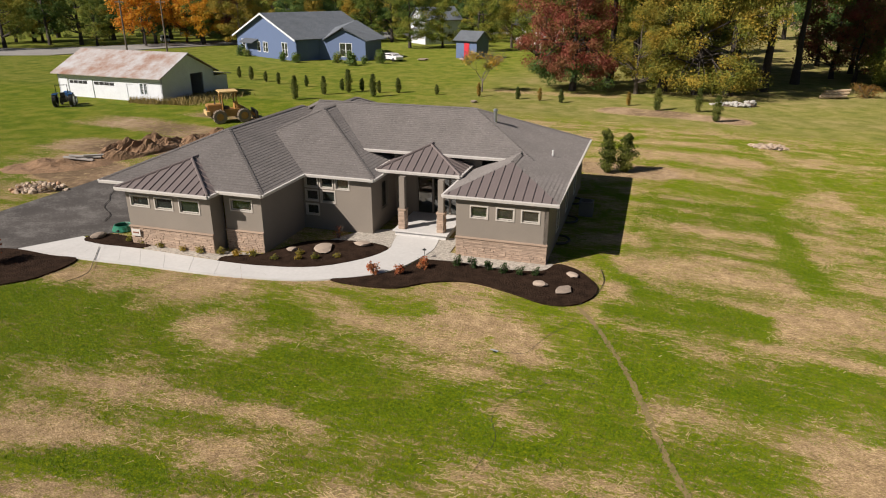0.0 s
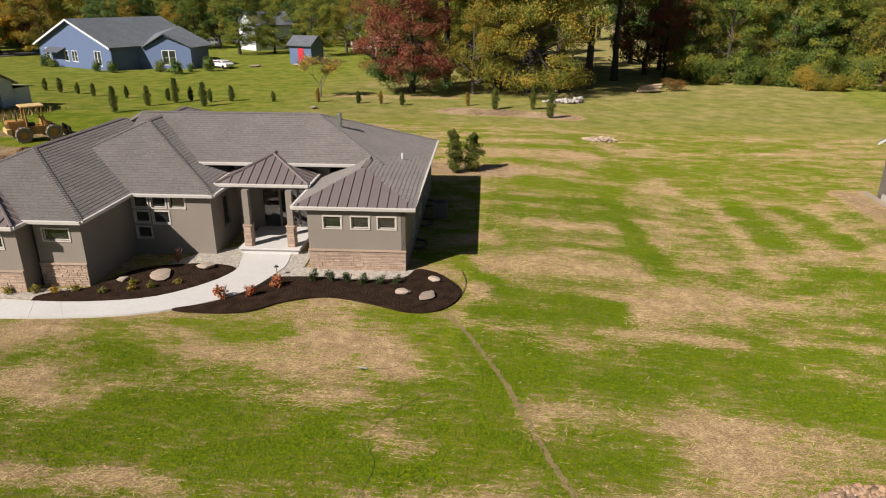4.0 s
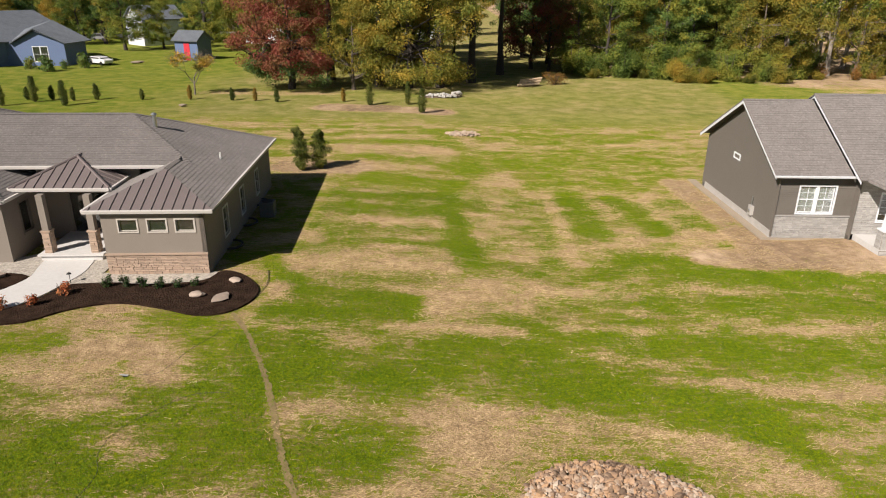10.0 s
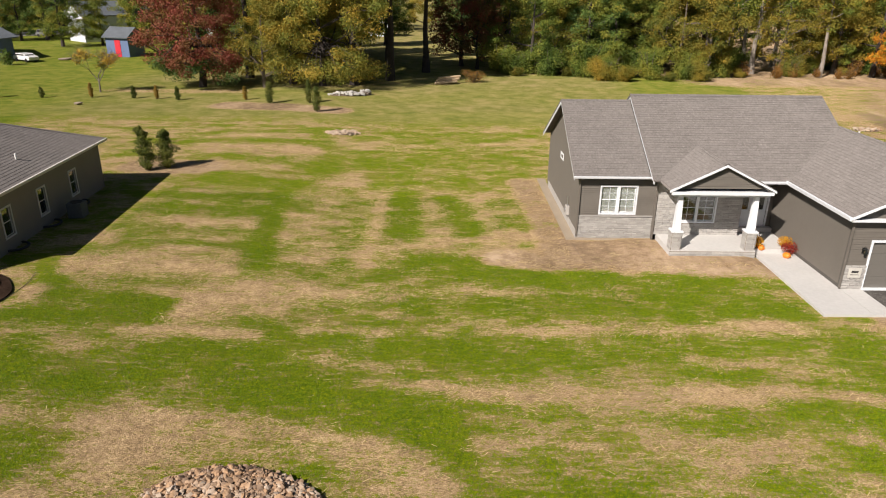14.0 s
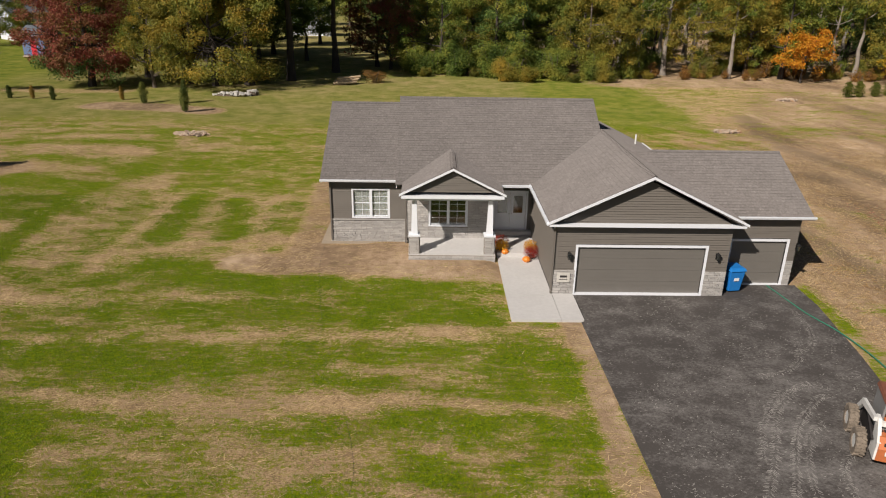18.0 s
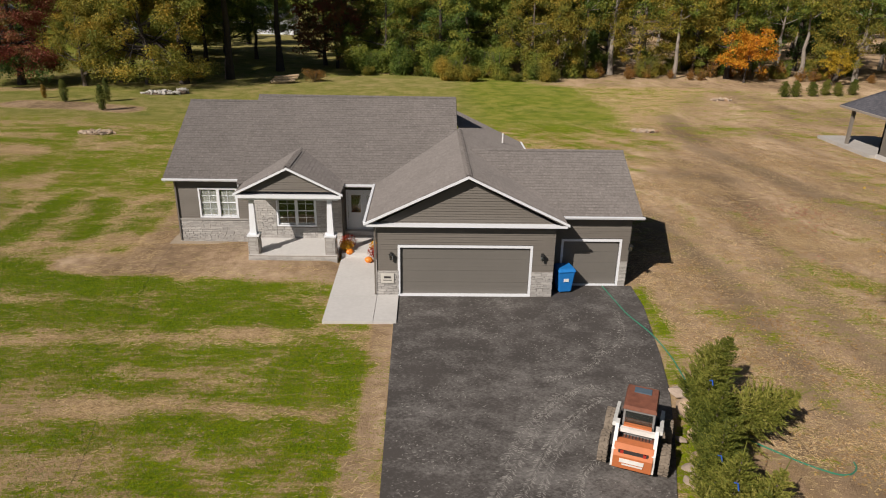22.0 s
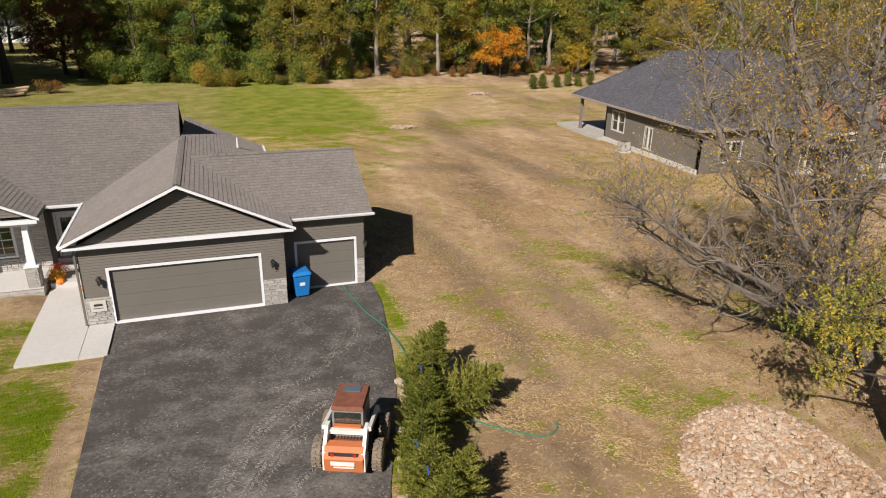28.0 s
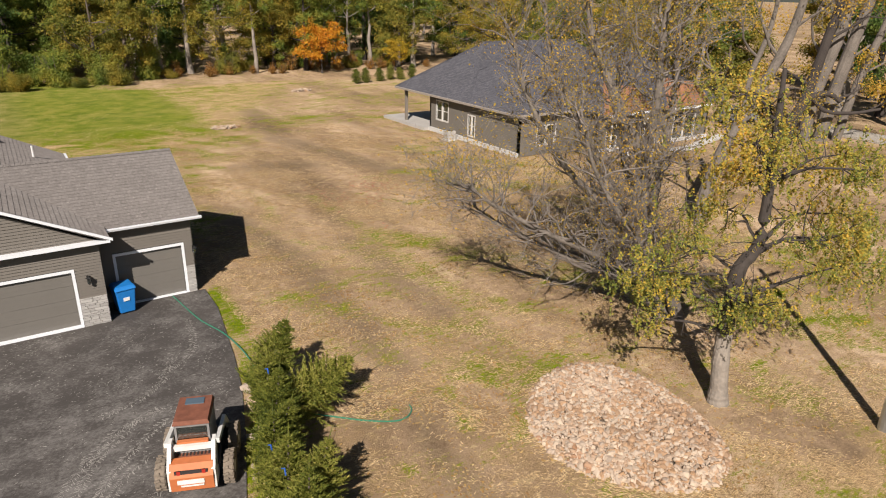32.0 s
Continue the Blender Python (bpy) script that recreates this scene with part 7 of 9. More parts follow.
old_tree("oak", 94, (69.8, 6.4, gh(70, 6)), [
    ([(-0.6, 0.3, -0.3), (-0.3, 0.2, 4), (0.6, -0.3, 9), (1.8, -1.0, 16)], 0.62, 0.42, [(0.6, (-0.8, 0.4, 0.5), 4.0, 0.16)]),
    ([(0.9, -0.5, -0.3), (1.2, -0.7, 4), (2.0, -1.1, 9), (3.2, -1.7, 16)], 0.7, 0.45, [(0.6, (0.8, -0.4, 0.5), 4.0, 0.16)]),
    ([(2.4, -1.3, -0.3), (2.9, -1.6, 4), (4.0, -2.2, 9), (5.4, -3.0, 15)], 0.45, 0.25, [(0.5, (0.9, -0.4, 0.4), 3.6, 0.13), (0.8, (0.7, -0.5, 0.6), 3.0, 0.1)])],
    "cluster of broad pale grey oak stems with few leaves", 5000, L_MAPLE, BARK_GREY, 0.2)
bare_tree("young_tree", 92, (-62.5, 56.4, gh(-62, 56)), [((0.05, 0.0, 1), 2.2, 0.09, (0, 0, -0.1)), ((0.5, 0.1, 0.8), 1.6, 0.05, (0, 0, 1.2)), ((-0.5, -0.1, 0.8), 1.6, 0.05, (0, 0, 1.4))],
          "young thin tree with sparse yellow-green leaves on the back lawn", 2400, L_LOCUST, BARK_GREY, 0.2, 3)
locust((23.08, -16.88, gh(22, -17)))
for i, (x, y, s) in enumerate(((84, 4, 1.1), (90, 14, 1.2))):
    bare_tree("bare_tree", 80 + i, (x, y, gh(x, y)), [((0.05 * (i - 1), 0, 1), 6.0 * s, 0.5, (0, 0, -0.3)), ((0.5, 0.2, 0.8), 4.5, 0.25, (0, 0, 4)), ((-0.5, -0.2, 0.8), 4.2, 0.22, (0, 0, 4.6))],
              "big grey-barked tree with few yellow leaves", 1200, L_YELLOW, BARK_PALE, 0.25, 3)
pole = empty("utility_pole", pose(26.25, -20.7, gh(26, -20.8)), "weathered wooden utility pole with a metal guard", "utility pole")
bm = bmesh.new()
tube(bm, (0, 0, -0.3), (0.3, 0.1, 10.5), 0.16, 0.12, 12)
part("shaft", bm, BARK_PALE, pole)
bm = bmesh.new()
tube(bm, (0.0, 0, 0.0), (0.07, 0.02, 2.4), 0.175, 0.17, 12)
part("guard", bm, CHROME, pole)
part("crossarm", boxes((-0.9, 1.5, 0.02, 0.14, 9.7, 9.85)), BARK, pole)

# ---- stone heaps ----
# mound under the stones, its colour darkened for the shade in their gaps
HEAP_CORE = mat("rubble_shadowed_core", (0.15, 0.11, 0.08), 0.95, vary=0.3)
HEAP = leaf_mat("rubble_stone", [(0.13, 0.088, 0.062), (0.28, 0.195, 0.135), (0.42, 0.265, 0.155), (0.41, 0.33, 0.265), (0.56, 0.45, 0.345), (0.36, 0.205, 0.12)], 0.9)
HEAP.node_tree.nodes["Mix Shader"].inputs[0].default_value = 0.0


def rock_meshes(material, n=6, sub=1, rough=0.5):
    out = []
    for k in range(n):
        bm = bmesh.new()
        blob(bm, 0.5, k + 3, (1.0, 0.75, 0.6), rough, sub)
        me = bpy.data.meshes.new("stone")
        bm.to_mesh(me)
        bm.free()
        me.materials.append(material)
        out.append(me)
    return out


RUBBLE = rock_meshes(HEAP)


def heap(name, at, rx, ry, h, turn, n, size, label, limit=300, seed=1, category="stone heap", kit=RUBBLE):
    """A heap of loose stones over a low mound; the ones on top are pieces of their own."""
    rnd = random.Random(seed)
    H = empty(name, pose(at[0], at[1], gh(*at), 0, 0, turn), label, category)
    bm = bmesh.new()
    g = bmesh.ops.create_uvsphere(bm, u_segments=24, v_segments=10, radius=1)
    for v in g["verts"]:
        k = 1 + 0.12 * noise.noise(v.co * 2.1 + Vector((seed, 0, 0)))
        v.co = Vector((v.co.x * rx * 0.9 * k, v.co.y * ry * 0.9 * k, max(v.co.z, -0.1) * h * 0.72))
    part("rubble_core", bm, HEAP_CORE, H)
    rest = bmesh.new()
    for i in range(n):
        a, k = rnd.uniform(0, 6.28), math.sqrt(rnd.random()) * 1.03
        wob = 1 + 0.05 * math.sin(a * 3 + seed)
        x, y = math.cos(a) * rx * k * wob, math.sin(a) * ry * k * wob
        z = h * math.sqrt(max(0.0, 1 - k * k)) * 0.9 + rnd.uniform(-0.06, 0.06)
        s = size * rnd.choice((0.45, 0.6, 0.75, 0.9, 1.1, 1.5)) * rnd.uniform(0.8, 1.15)
        m = Matrix.LocRotScale((x, y, z), Euler([rnd.uniform(-0.7, 0.7), rnd.uniform(-0.7, 0.7), rnd.uniform(0, 6.3)]), (s, s * rnd.uniform(0.7, 1.1), s * rnd.uniform(0.7, 1.2)))
        if i < limit:
            o = new("stone", kit[rnd.randrange(6)])
            o.parent = H
            o.matrix_basis = m
        else:
            src_ = kit[rnd.randrange(6)]
            vs = [rest.verts.new(m @ v.co) for v in src_.vertices]
            for f in src_.polygons:
                rest.faces.new([vs[j] for j in f.vertices])
    if len(rest.verts):
        tagged(part("loose_stone", rest, HEAP, H), kind="stuff")
    else:
        rest.free()
    return H


heap("stone_heap", (-25.65, -15.0), 2.85, 2.2, 0.42, 0, 5600, 0.185, "heap of pale tan and grey rubble stones on the lawn", seed=2)
heap("stone_heap", (19.35, -15.9), 3.4, 2.75, 0.42, 79, 9000, 0.185, "large heap of pale tan rubble stones under the trees", seed=3)
heap("stone_heap", (-29.3, 33.6), 1.7, 0.9, 0.2, 4, 160, 0.28, "low patch of pale stones in the lawn", seed=4)
heap("stone_heap", (22.9, 38.6), 1.5, 0.8, 0.2, 0, 120, 0.28, "low patch of pale stones on bare soil", seed=5)
PALE_RUBBLE = rock_meshes(mat("pale_field_stone", (0.50, 0.48, 0.45), 0.9, vary=0.3, scale=20, fine=120, bump=0.4, per_object=0.8))
heap("stone_heap", (-31.9, 56.6), 2.3, 0.55, 0.45, 12, 150, 0.38, "low border of pale grey stones below the trees", seed=6, kit=PALE_RUBBLE)
heap("stone_heap", (-29.6, 57.9), 0.8, 0.6, 0.7, 40, 50, 0.38, "small pile of pale grey stones at the border's end", seed=9, kit=PALE_RUBBLE)
heap("stone_heap", (39.4, 59.5), 1.4, 0.8, 0.25, 0, 60, 0.35, "small pile of sticks and stones on bare soil", seed=7)
BOULDER = rock_meshes(ROCK, 4, 2, 0.3)
for i, (x, y, s, sq) in enumerate(((-40.85, -3.15, 0.62, 0.5), (-39.75, -3.4, 0.8, 0.28), (-39.7, -1.6, 0.58, 0.4), (-53.5, -3.4, 0.45, 0.6), (-52.1, -2.7, 1.3, 0.2), (-50.5, -1.5, 0.75, 0.5), (-64.1, -5.4, 0.75, 0.6), (9.95, -8.0, 0.75, 0.5), (9.75, -9.0, 0.3, 0.4), (9.05, -10.6, 0.35, 0.4), (8.85, -11.9, 0.5, 0.35), (8.6, -12.5, 0.4, 0.4), (8.35, -13.6, 0.4, 0.4), (-60.5, 47.0, 0.9, 0.4), (-79.0, 96.0, 1.6, 0.3), (-86.0, 93.0, 2.0, 0.3))):
    o = new("boulder", BOULDER[i % 4])
    o.matrix_basis = Matrix.LocRotScale((x, y, gh(x, y) + 0.12 + s * sq * 0.15), Euler((0, 0, i * 1.3)), (s * 1.15, s, s * sq * 1.2))
    tagged(o, "rounded tan field boulder", "boulder", "boulders")
# round bars by the brush, standing in for a stack of pale boards
for i in range(5):
    bm = bmesh.new()
    tube(bm, (-20.9 + 0.12 * i, 68.6 + 0.1 * i, gh(-21, 69) + 0.2 + 0.3 * (i // 2)), (-17.9 + 0.15 * i, 69.3 + 0.3 * i, gh(-19, 69) + 0.35 + 0.32 * (i // 2)), 0.2, 0.17, 10)
    tagged(part("log", bm, mat("stack_wood", (0.5, 0.38, 0.25), 0.9, vary=0.3) if i == 0 else bpy.data.materials["stack_wood"]), "pale round bar standing in for a board of a low stack", "log", "stacked logs")

# ---- skid steer ----
ORANGE = mat("loader_orange", (0.52, 0.16, 0.055), 0.6, vary=0.12, scale=25, bump=0.08)
RUST = mat("loader_rust_brown", (0.20, 0.075, 0.045), 0.75, vary=0.25, scale=30, bump=0.15)
LOADER_WHITE = mat("loader_white", (0.70, 0.70, 0.68), 0.5, vary=0.12, scale=30, bump=0.05)
TYRE = mat("tyre_muddy", (0.20, 0.165, 0.13), 0.95, vary=0.3, scale=60, fine=200, bump=0.4)
STEEL_DARK = mat("steel_dark", (0.05, 0.045, 0.045), 0.6, 0.3, vary=0.2)
TINT = glass_mat("cab_glass")


def wheel(parent, x, y, z, r, w, material=TYRE, rim=LOADER_WHITE, lugs=16):
    bm = bmesh.new()
    n = 24
    prof = [(-w / 2, r * 0.55), (-w / 2, r * 0.9), (-w * 0.36, r * 0.98), (w * 0.36, r * 0.98), (w / 2, r * 0.9), (w / 2, r * 0.55)]
    rings = []
    for i in range(n):
        a = 2 * math.pi * i / n
        rings.append([bm.verts.new((x + px, y + math.cos(a) * pr, z + math.sin(a) * pr)) for px, pr in prof])
    for i in range(n):
        A, B = rings[i], rings[(i + 1) % n]
        for k in range(len(prof)):
            k2 = (k + 1) % len(prof)
            bm.faces.new((A[k], B[k], B[k2], A[k2]))
    wh = part("wheel", bm, material, parent)
    lug_bm = bmesh.new()
    box(lug_bm, -w * 0.25, w * 0.25, -0.03, 0.03, -0.04, 0.035)
    lug_me = bpy.data.meshes.new("tread_lug")
    lug_bm.to_mesh(lug_me)
    lug_bm.free()
    lug_me.materials.append(material)
    for i in range(lugs * 2):
        side = -1 if i % 2 else 1
        lug = new("tread_lug", lug_me)
        lug.parent = wh
        lug.matrix_basis = pose(x, y, z) @ Matrix.Rotation(math.pi * i / lugs, 4, "X") @ pose(side * w * 0.23, 0, r * 0.99, 0, 0, -18 * side)
    bm = bmesh.new()
    s = 1 if x > 0 else -1
    tube(bm, (x + s * w * 0.1, y, z), (x + s * w * 0.42, y, z), r * 0.56, r * 0.5, 16)
    part("rim", bm, rim, wh)
    return wh


sk = empty("skid_steer", pose(7.44, -11.05, -0.1, 0, 0, -22), "orange and white skid steer loader with muddy tyres", "skid steer")
sk.scale = (1.0, 1.06, 1.0)
for x in (-0.88, 0.88):
    for y in (-0.62, 0.6):
        wheel(sk, x, y, 0.43, 0.43, 0.28)
bm = boxes((-0.52, 0.52, -1.1, 1.0, 0.25, 0.8))
part("chassis", bm, STEEL_DARK, sk)
bm = bmesh.new()
prism(bm, [(-0.55, -1.32, 0.35), (-0.55, -1.38, 0.8), (-0.55, -1.2, 1.12), (-0.55, -0.95, 1.12), (-0.55, -0.95, 0.35)], (1.1, 0, 0))
tail = part("engine_door", bm, ORANGE, sk, "orange rear engine door")
part("grille", boxes((-0.42, 0.42, -1.335, -1.3, 0.86, 0.98)), STEEL_DARK, tail)
bm = boxes((-0.36, -0.27, -1.34, -1.3, 0.86, 0.98))
part("tail_lamp", bm, mat("lamp_red", (0.4, 0.03, 0.02), 0.3, bump=0), tail)
part("tail_lamp", boxes((0.27, 0.36, -1.34, -1.3, 0.86, 0.98)), bpy.data.materials["lamp_red"], tail)
# pale mark on the door, drawn as plain bars
for x0, x1, z0, z1 in ((-0.36, 0.32, 0.60, 0.73), (-0.28, 0.30, 0.52, 0.555)):
    bm = bmesh.new()
    box(bm, x0, x1, -1.385, -1.36, z0, z1)
    part("mark", bm, LOADER_WHITE, tail)
bm = boxes((-0.5, 0.5, -0.95, -0.45, 0.8, 0.98))
hood = part("hood", bm, RUST, sk, "rusty brown engine hood")
for k in range(9):
    part("louvre", boxes((-0.4 + k * 0.095, -0.36 + k * 0.095, -0.72, -0.5, 0.98, 1.0)), STEEL_DARK, hood)
for x in (-0.56, 0.56):
    s = 1 if x > 0 else -1
    bm = bmesh.new()
    prism(bm, [(x - 0.05, -1.3, 0.35), (x - 0.05, -1.3, 0.95), (x - 0.05, -0.85, 1.5), (x - 0.05, -0.6, 1.5), (x - 0.05, -0.75, 0.95), (x - 0.05, -0.75, 0.35)], (0.1, 0, 0))
    part("tower", bm, LOADER_WHITE, sk)
    bm = bmesh.new()
    xx = x + s * 0.1
    prism(bm, [(xx - 0.05, -0.8, 1.36), (xx - 0.05, -0.8, 1.5), (xx - 0.05, 0.6, 1.25), (xx - 0.05, 1.25, 0.45), (xx - 0.05, 1.15, 0.35), (xx - 0.05, 0.55, 1.05)], (0.1, 0, 0))
    part("lift_arm", bm, LOADER_WHITE, sk)
    bm = bmesh.new()
    tube(bm, (xx, -1.0, 0.85), (xx, 0.1, 1.2), 0.04, 0.03, 8)
    part("lift_cylinder", bm, STEEL_DARK, sk)
bm = boxes((-0.58, 0.58, -0.82, -0.7, 1.22, 1.36))
part("cross_tube", bm, LOADER_WHITE, sk)
bm = boxes((-0.4, 0.4, -0.72, -0.6, 1.36, 1.42))
part("crossbar_trim", bm, ORANGE, sk)
cab = part("cab", boxes((-0.45, -0.39, -0.6, 0.45, 0.8, 1.9), (0.39, 0.45, -0.6, 0.45, 0.8, 1.9), (-0.39, 0.39, -0.6, -0.54, 0.8, 1.38), (-0.39, 0.39, -0.6, -0.54, 1.8, 1.9)), mat("cab_grey", (0.22, 0.22, 0.22), 0.6, vary=0.15), sk)
part("seat", boxes((-0.25, 0.25, -0.4, 0.05, 0.8, 1.0), (-0.25, 0.25, -0.45, -0.32, 1.0, 1.5)), STEEL_DARK, cab)
bm = bmesh.new()
vs = box(bm, -0.48, 0.48, -0.66, 0.5, 1.9, 2.02)
for v in vs[4:]:
    v.co.x *= 0.92
    v.co.y = v.co.y * 0.95
roof_ob = part("cab_roof", bm, RUST, cab, "rusty brown cab roof")
part("roof_hatch", boxes((-0.25, 0.25, 0.1, 0.36, 2.02, 2.05)), mat("hatch_blue_grey", (0.10, 0.14, 0.18), 0.2, bump=0), cab)
part("rear_glass", boxes((-0.39, 0.39, -0.58, -0.57, 1.38, 1.8)), TINT, cab)
bm = bmesh.new()
prism(bm, [(-0.85, 1.1, 0.05), (-0.85, 1.65, 0.05), (-0.85, 1.7, 0.1), (-0.85, 1.2, 0.14), (-0.85, 1.15, 0.55), (-0.85, 1.08, 0.55)], (1.7, 0, 0))
part("bucket", bm, STEEL_DARK, sk)

# ---- bin, flowers, lanterns, plaque ----
BIN_BLUE = mat("bin_blue", (0.015, 0.19, 0.56), 0.45, vary=0.08, bump=0.03)
bn = empty("wheelie_bin", pose(7.42, 0.66, -0.1, 0, 0, 8), "blue plastic wheelie bin by the garage doors", "bin")
bn.scale = (1.2, 1.15, 1.12)
bm = bmesh.new()
vs = box(bm, -0.25, 0.25, -0.28, 0.28, 0.05, 0.98)
for v in vs[4:]:
    v.co.x *= 1.3
    v.co.y *= 1.3
bmesh.ops.bevel(bm, geom=bm.edges[:], offset=0.035, segments=2, affect="EDGES")
part("body", bm, BIN_BLUE, bn)
bm = bmesh.new()
vs = box(bm, -0.36, 0.36, -0.42, 0.42, 0.98, 1.12)
for v in vs[4:]:
    v.co.x *= 0.82
    v.co.y *= 0.78
bmesh.ops.bevel(bm, geom=bm.edges[:], offset=0.03, segments=2, affect="EDGES")
lid = part("lid", bm, BIN_BLUE, bn)
part("label_mark", boxes((-0.11, 0.09, -0.352, -0.33, 0.55, 0.68)), PVC, bn)
bm = bmesh.new()
tube(bm, (-0.3, 0.42, 1.02), (0.3, 0.42, 1.02), 0.02, n=6)
part("handle", bm, BIN_BLUE, bn)
for x in (-0.27, 0.27):
    bm = bmesh.new()
    tube(bm, (x - 0.03, 0.28, 0.12), (x + 0.03, 0.28, 0.12), 0.13, n=14)
    part("wheel", bm, BLACK, bn)
MUM_RED = leaf_mat("mum_red", [(0.26, 0.025, 0.02), (0.44, 0.07, 0.03)])
MUM_GOLD = leaf_mat("mum_gold", [(0.55, 0.27, 0.02), (0.75, 0.42, 0.03)])
PUMPKIN = mat("pumpkin", (0.72, 0.22, 0.02), 0.5, vary=0.12, bump=0.1)
POT = mat("pot_dark", (0.05, 0.04, 0.035), 0.7)
for i, (x, y, r, mt, lb) in enumerate(((-3.15, 5.35, 0.36, MUM_RED, "potted dark red chrysanthemum by the door"), (-3.2, 4.75, 0.32, MUM_GOLD, "potted golden chrysanthemum by the door"), (-1.62, 4.75, 0.31, MUM_GOLD, "potted golden chrysanthemum by the door"), (-1.62, 4.2, 0.35, MUM_RED, "potted dark red chrysanthemum by the door"))):
    zf = 0.1 if y > 4.38 else -0.03
    pt = empty("flower_pot", pose(x, y, zf), lb, "potted flowers", "potted flowers")
    bm = bmesh.new()
    tube(bm, (0, 0, 0), (0, 0, 0.2), 0.11, 0.15, 14)
    part("pot", bm, POT, pt)
    bm = bmesh.new()
    leaf_cloud(bm, (0, 0, 0.4), (r * 1.3, r * 1.3, r * 0.95), 900, 0.06, random.Random(90 + i))
    part("blossom", bm, mt, pt)
for i, (x, y) in enumerate(((-3.0, 4.5), (-1.95, 3.75))):
    zf = 0.1 if y > 4.38 else -0.03
    pk = empty("pumpkin", pose(x, y, zf), "round orange pumpkin on the walk", "pumpkin", "pumpkins")
    bm = bmesh.new()
    g = bmesh.ops.create_uvsphere(bm, u_segments=24, v_segments=10, radius=0.2)
    for v in g["verts"]:
        k = 1 + 0.06 * math.cos(8 * math.atan2(v.co.y, v.co.x))
        v.co = Vector((v.co.x * k, v.co.y * k, v.co.z * 0.8 + 0.135))
    part("body", bm, PUMPKIN, pk)
    bm = bmesh.new()
    tube(bm, (0, 0, 0.25), (0.02, 0.01, 0.33), 0.025, 0.015, 6)
    part("stalk", bm, BARK, pk)
for x, y, z in ((-0.6, -0.03, 1.75), (6.2, -0.03, 1.75), (10.55, 1.27, 1.75)):
    ln = empty("wall_lantern", pose(x, y, z), "black iron wall lantern by the garage door", "lantern", "wall lanterns")
    part("back_plate", boxes((-0.06, 0.06, -0.03, 0.0, 0.0, 0.28)), BLACK, ln)
    bm = bmesh.new()
    sweep(bm, [(0, -0.02, 0.24), (0, -0.1, 0.36), (0, -0.18, 0.32)], 0.012, 5)
    part("bracket", bm, BLACK, ln)
    bm = bmesh.new()
    tube(bm, (0, -0.18, 0.02), (0, -0.18, 0.24), 0.06, 0.085, 6)
    part("glass_body", bm, TINT, ln)
    bm = bmesh.new()
    tube(bm, (0, -0.18, 0.24), (0, -0.18, 0.34), 0.12, 0.02, 6)
    tube(bm, (0, -0.18, -0.02), (0, -0.18, 0.02), 0.04, 0.065, 6)
    part("cap", bm, BLACK, ln)
pq = empty("address_plaque", pose(-0.78, -0.09, 0.62), "pale stone plaque with dark bars of unreadable writing", "plaque")
part("plate", boxes((-0.3, 0.3, -0.02, 0.0, -0.06, 0.42)), mat("plaque_stone", (0.55, 0.53, 0.49), 0.8), pq)
part("text_bar", boxes((-0.16, 0.16, -0.026, -0.02, 0.18, 0.28)), STEEL_DARK, pq)
part("text_bar", boxes((-0.19, 0.19, -0.026, -0.02, 0.07, 0.10)), STEEL_DARK, pq)
pq2 = empty("address_plaque", H1.matrix_basis @ pose(-20.5, -3.58, 1.0), "pale wall plaque with brown bars of unreadable writing", "plaque")
part("plate", boxes((-0.26, 0.26, -0.03, 0.0, 0, 0.36)), bpy.data.materials["plaque_stone"], pq2)
part("text_bar", boxes((-0.18, 0.18, -0.036, -0.03, 0.14, 0.22)), RUST, pq2)
# downspouts on the grey house
for x, y, z0, z1 in ((-12.38, 6.68, 0.0, 3.3), (-1.32, -0.06, 0.0, 3.3), (-8.28, 6.24, 0.0, 3.4)):
    bm = bmesh.new()
    box(bm, x - 0.04, x + 0.04, y - 0.06, y + 0.02, z0, z1)
    part("downspout", bm, SIDING, H2)
# electric meter and gas pipes on its side wall
mt_ = empty("utility_meter", pose(-12.37, 9.3, 0.4), "grey utility meter and pipes on the side wall", "meter")
part("box", boxes((-0.2, 0, -0.2, 0.2, 0.0, 0.55)), CONCRETE_GREY, mt_)
bm = bmesh.new()
tube(bm, (-0.1, 0, 0.55), (-0.1, 0, 1.1), 0.03, n=8)
tube(bm, (-0.2, 0.0, 0.3), (-0.28, 0.0, 0.3), 0.1, n=12)
part("pipe", bm, CHROME, mt_)
FOUND = mat("concrete_footing_pale", (0.34, 0.28, 0.21), 0.95, vary=0.12)
sheet("footing_strip", [(-12.95, 19.0), (-12.95, 6.4), (-8.5, 6.4), (-8.5, 3.3), (-8.12, 3.3), (-8.12, 6.3), (-8.3, 6.7), (-12.37, 6.7), (-12.37, 19.0)], -0.4, -0.1, FOUND, "pale gravel and footing strip round the house", "footing")
bm = boxes((-12.42, -12.36, 6.7, 17.0, -0.2, 0.3))
part("foundation_wall", bm, CONCRETE_GREY, H2)
# ---- dusty tyre tracks ----
DUST = mat("pale_dust", (0.30, 0.285, 0.265), 0.95, vary=0.35, scale=20, fine=200, bump=0.2)


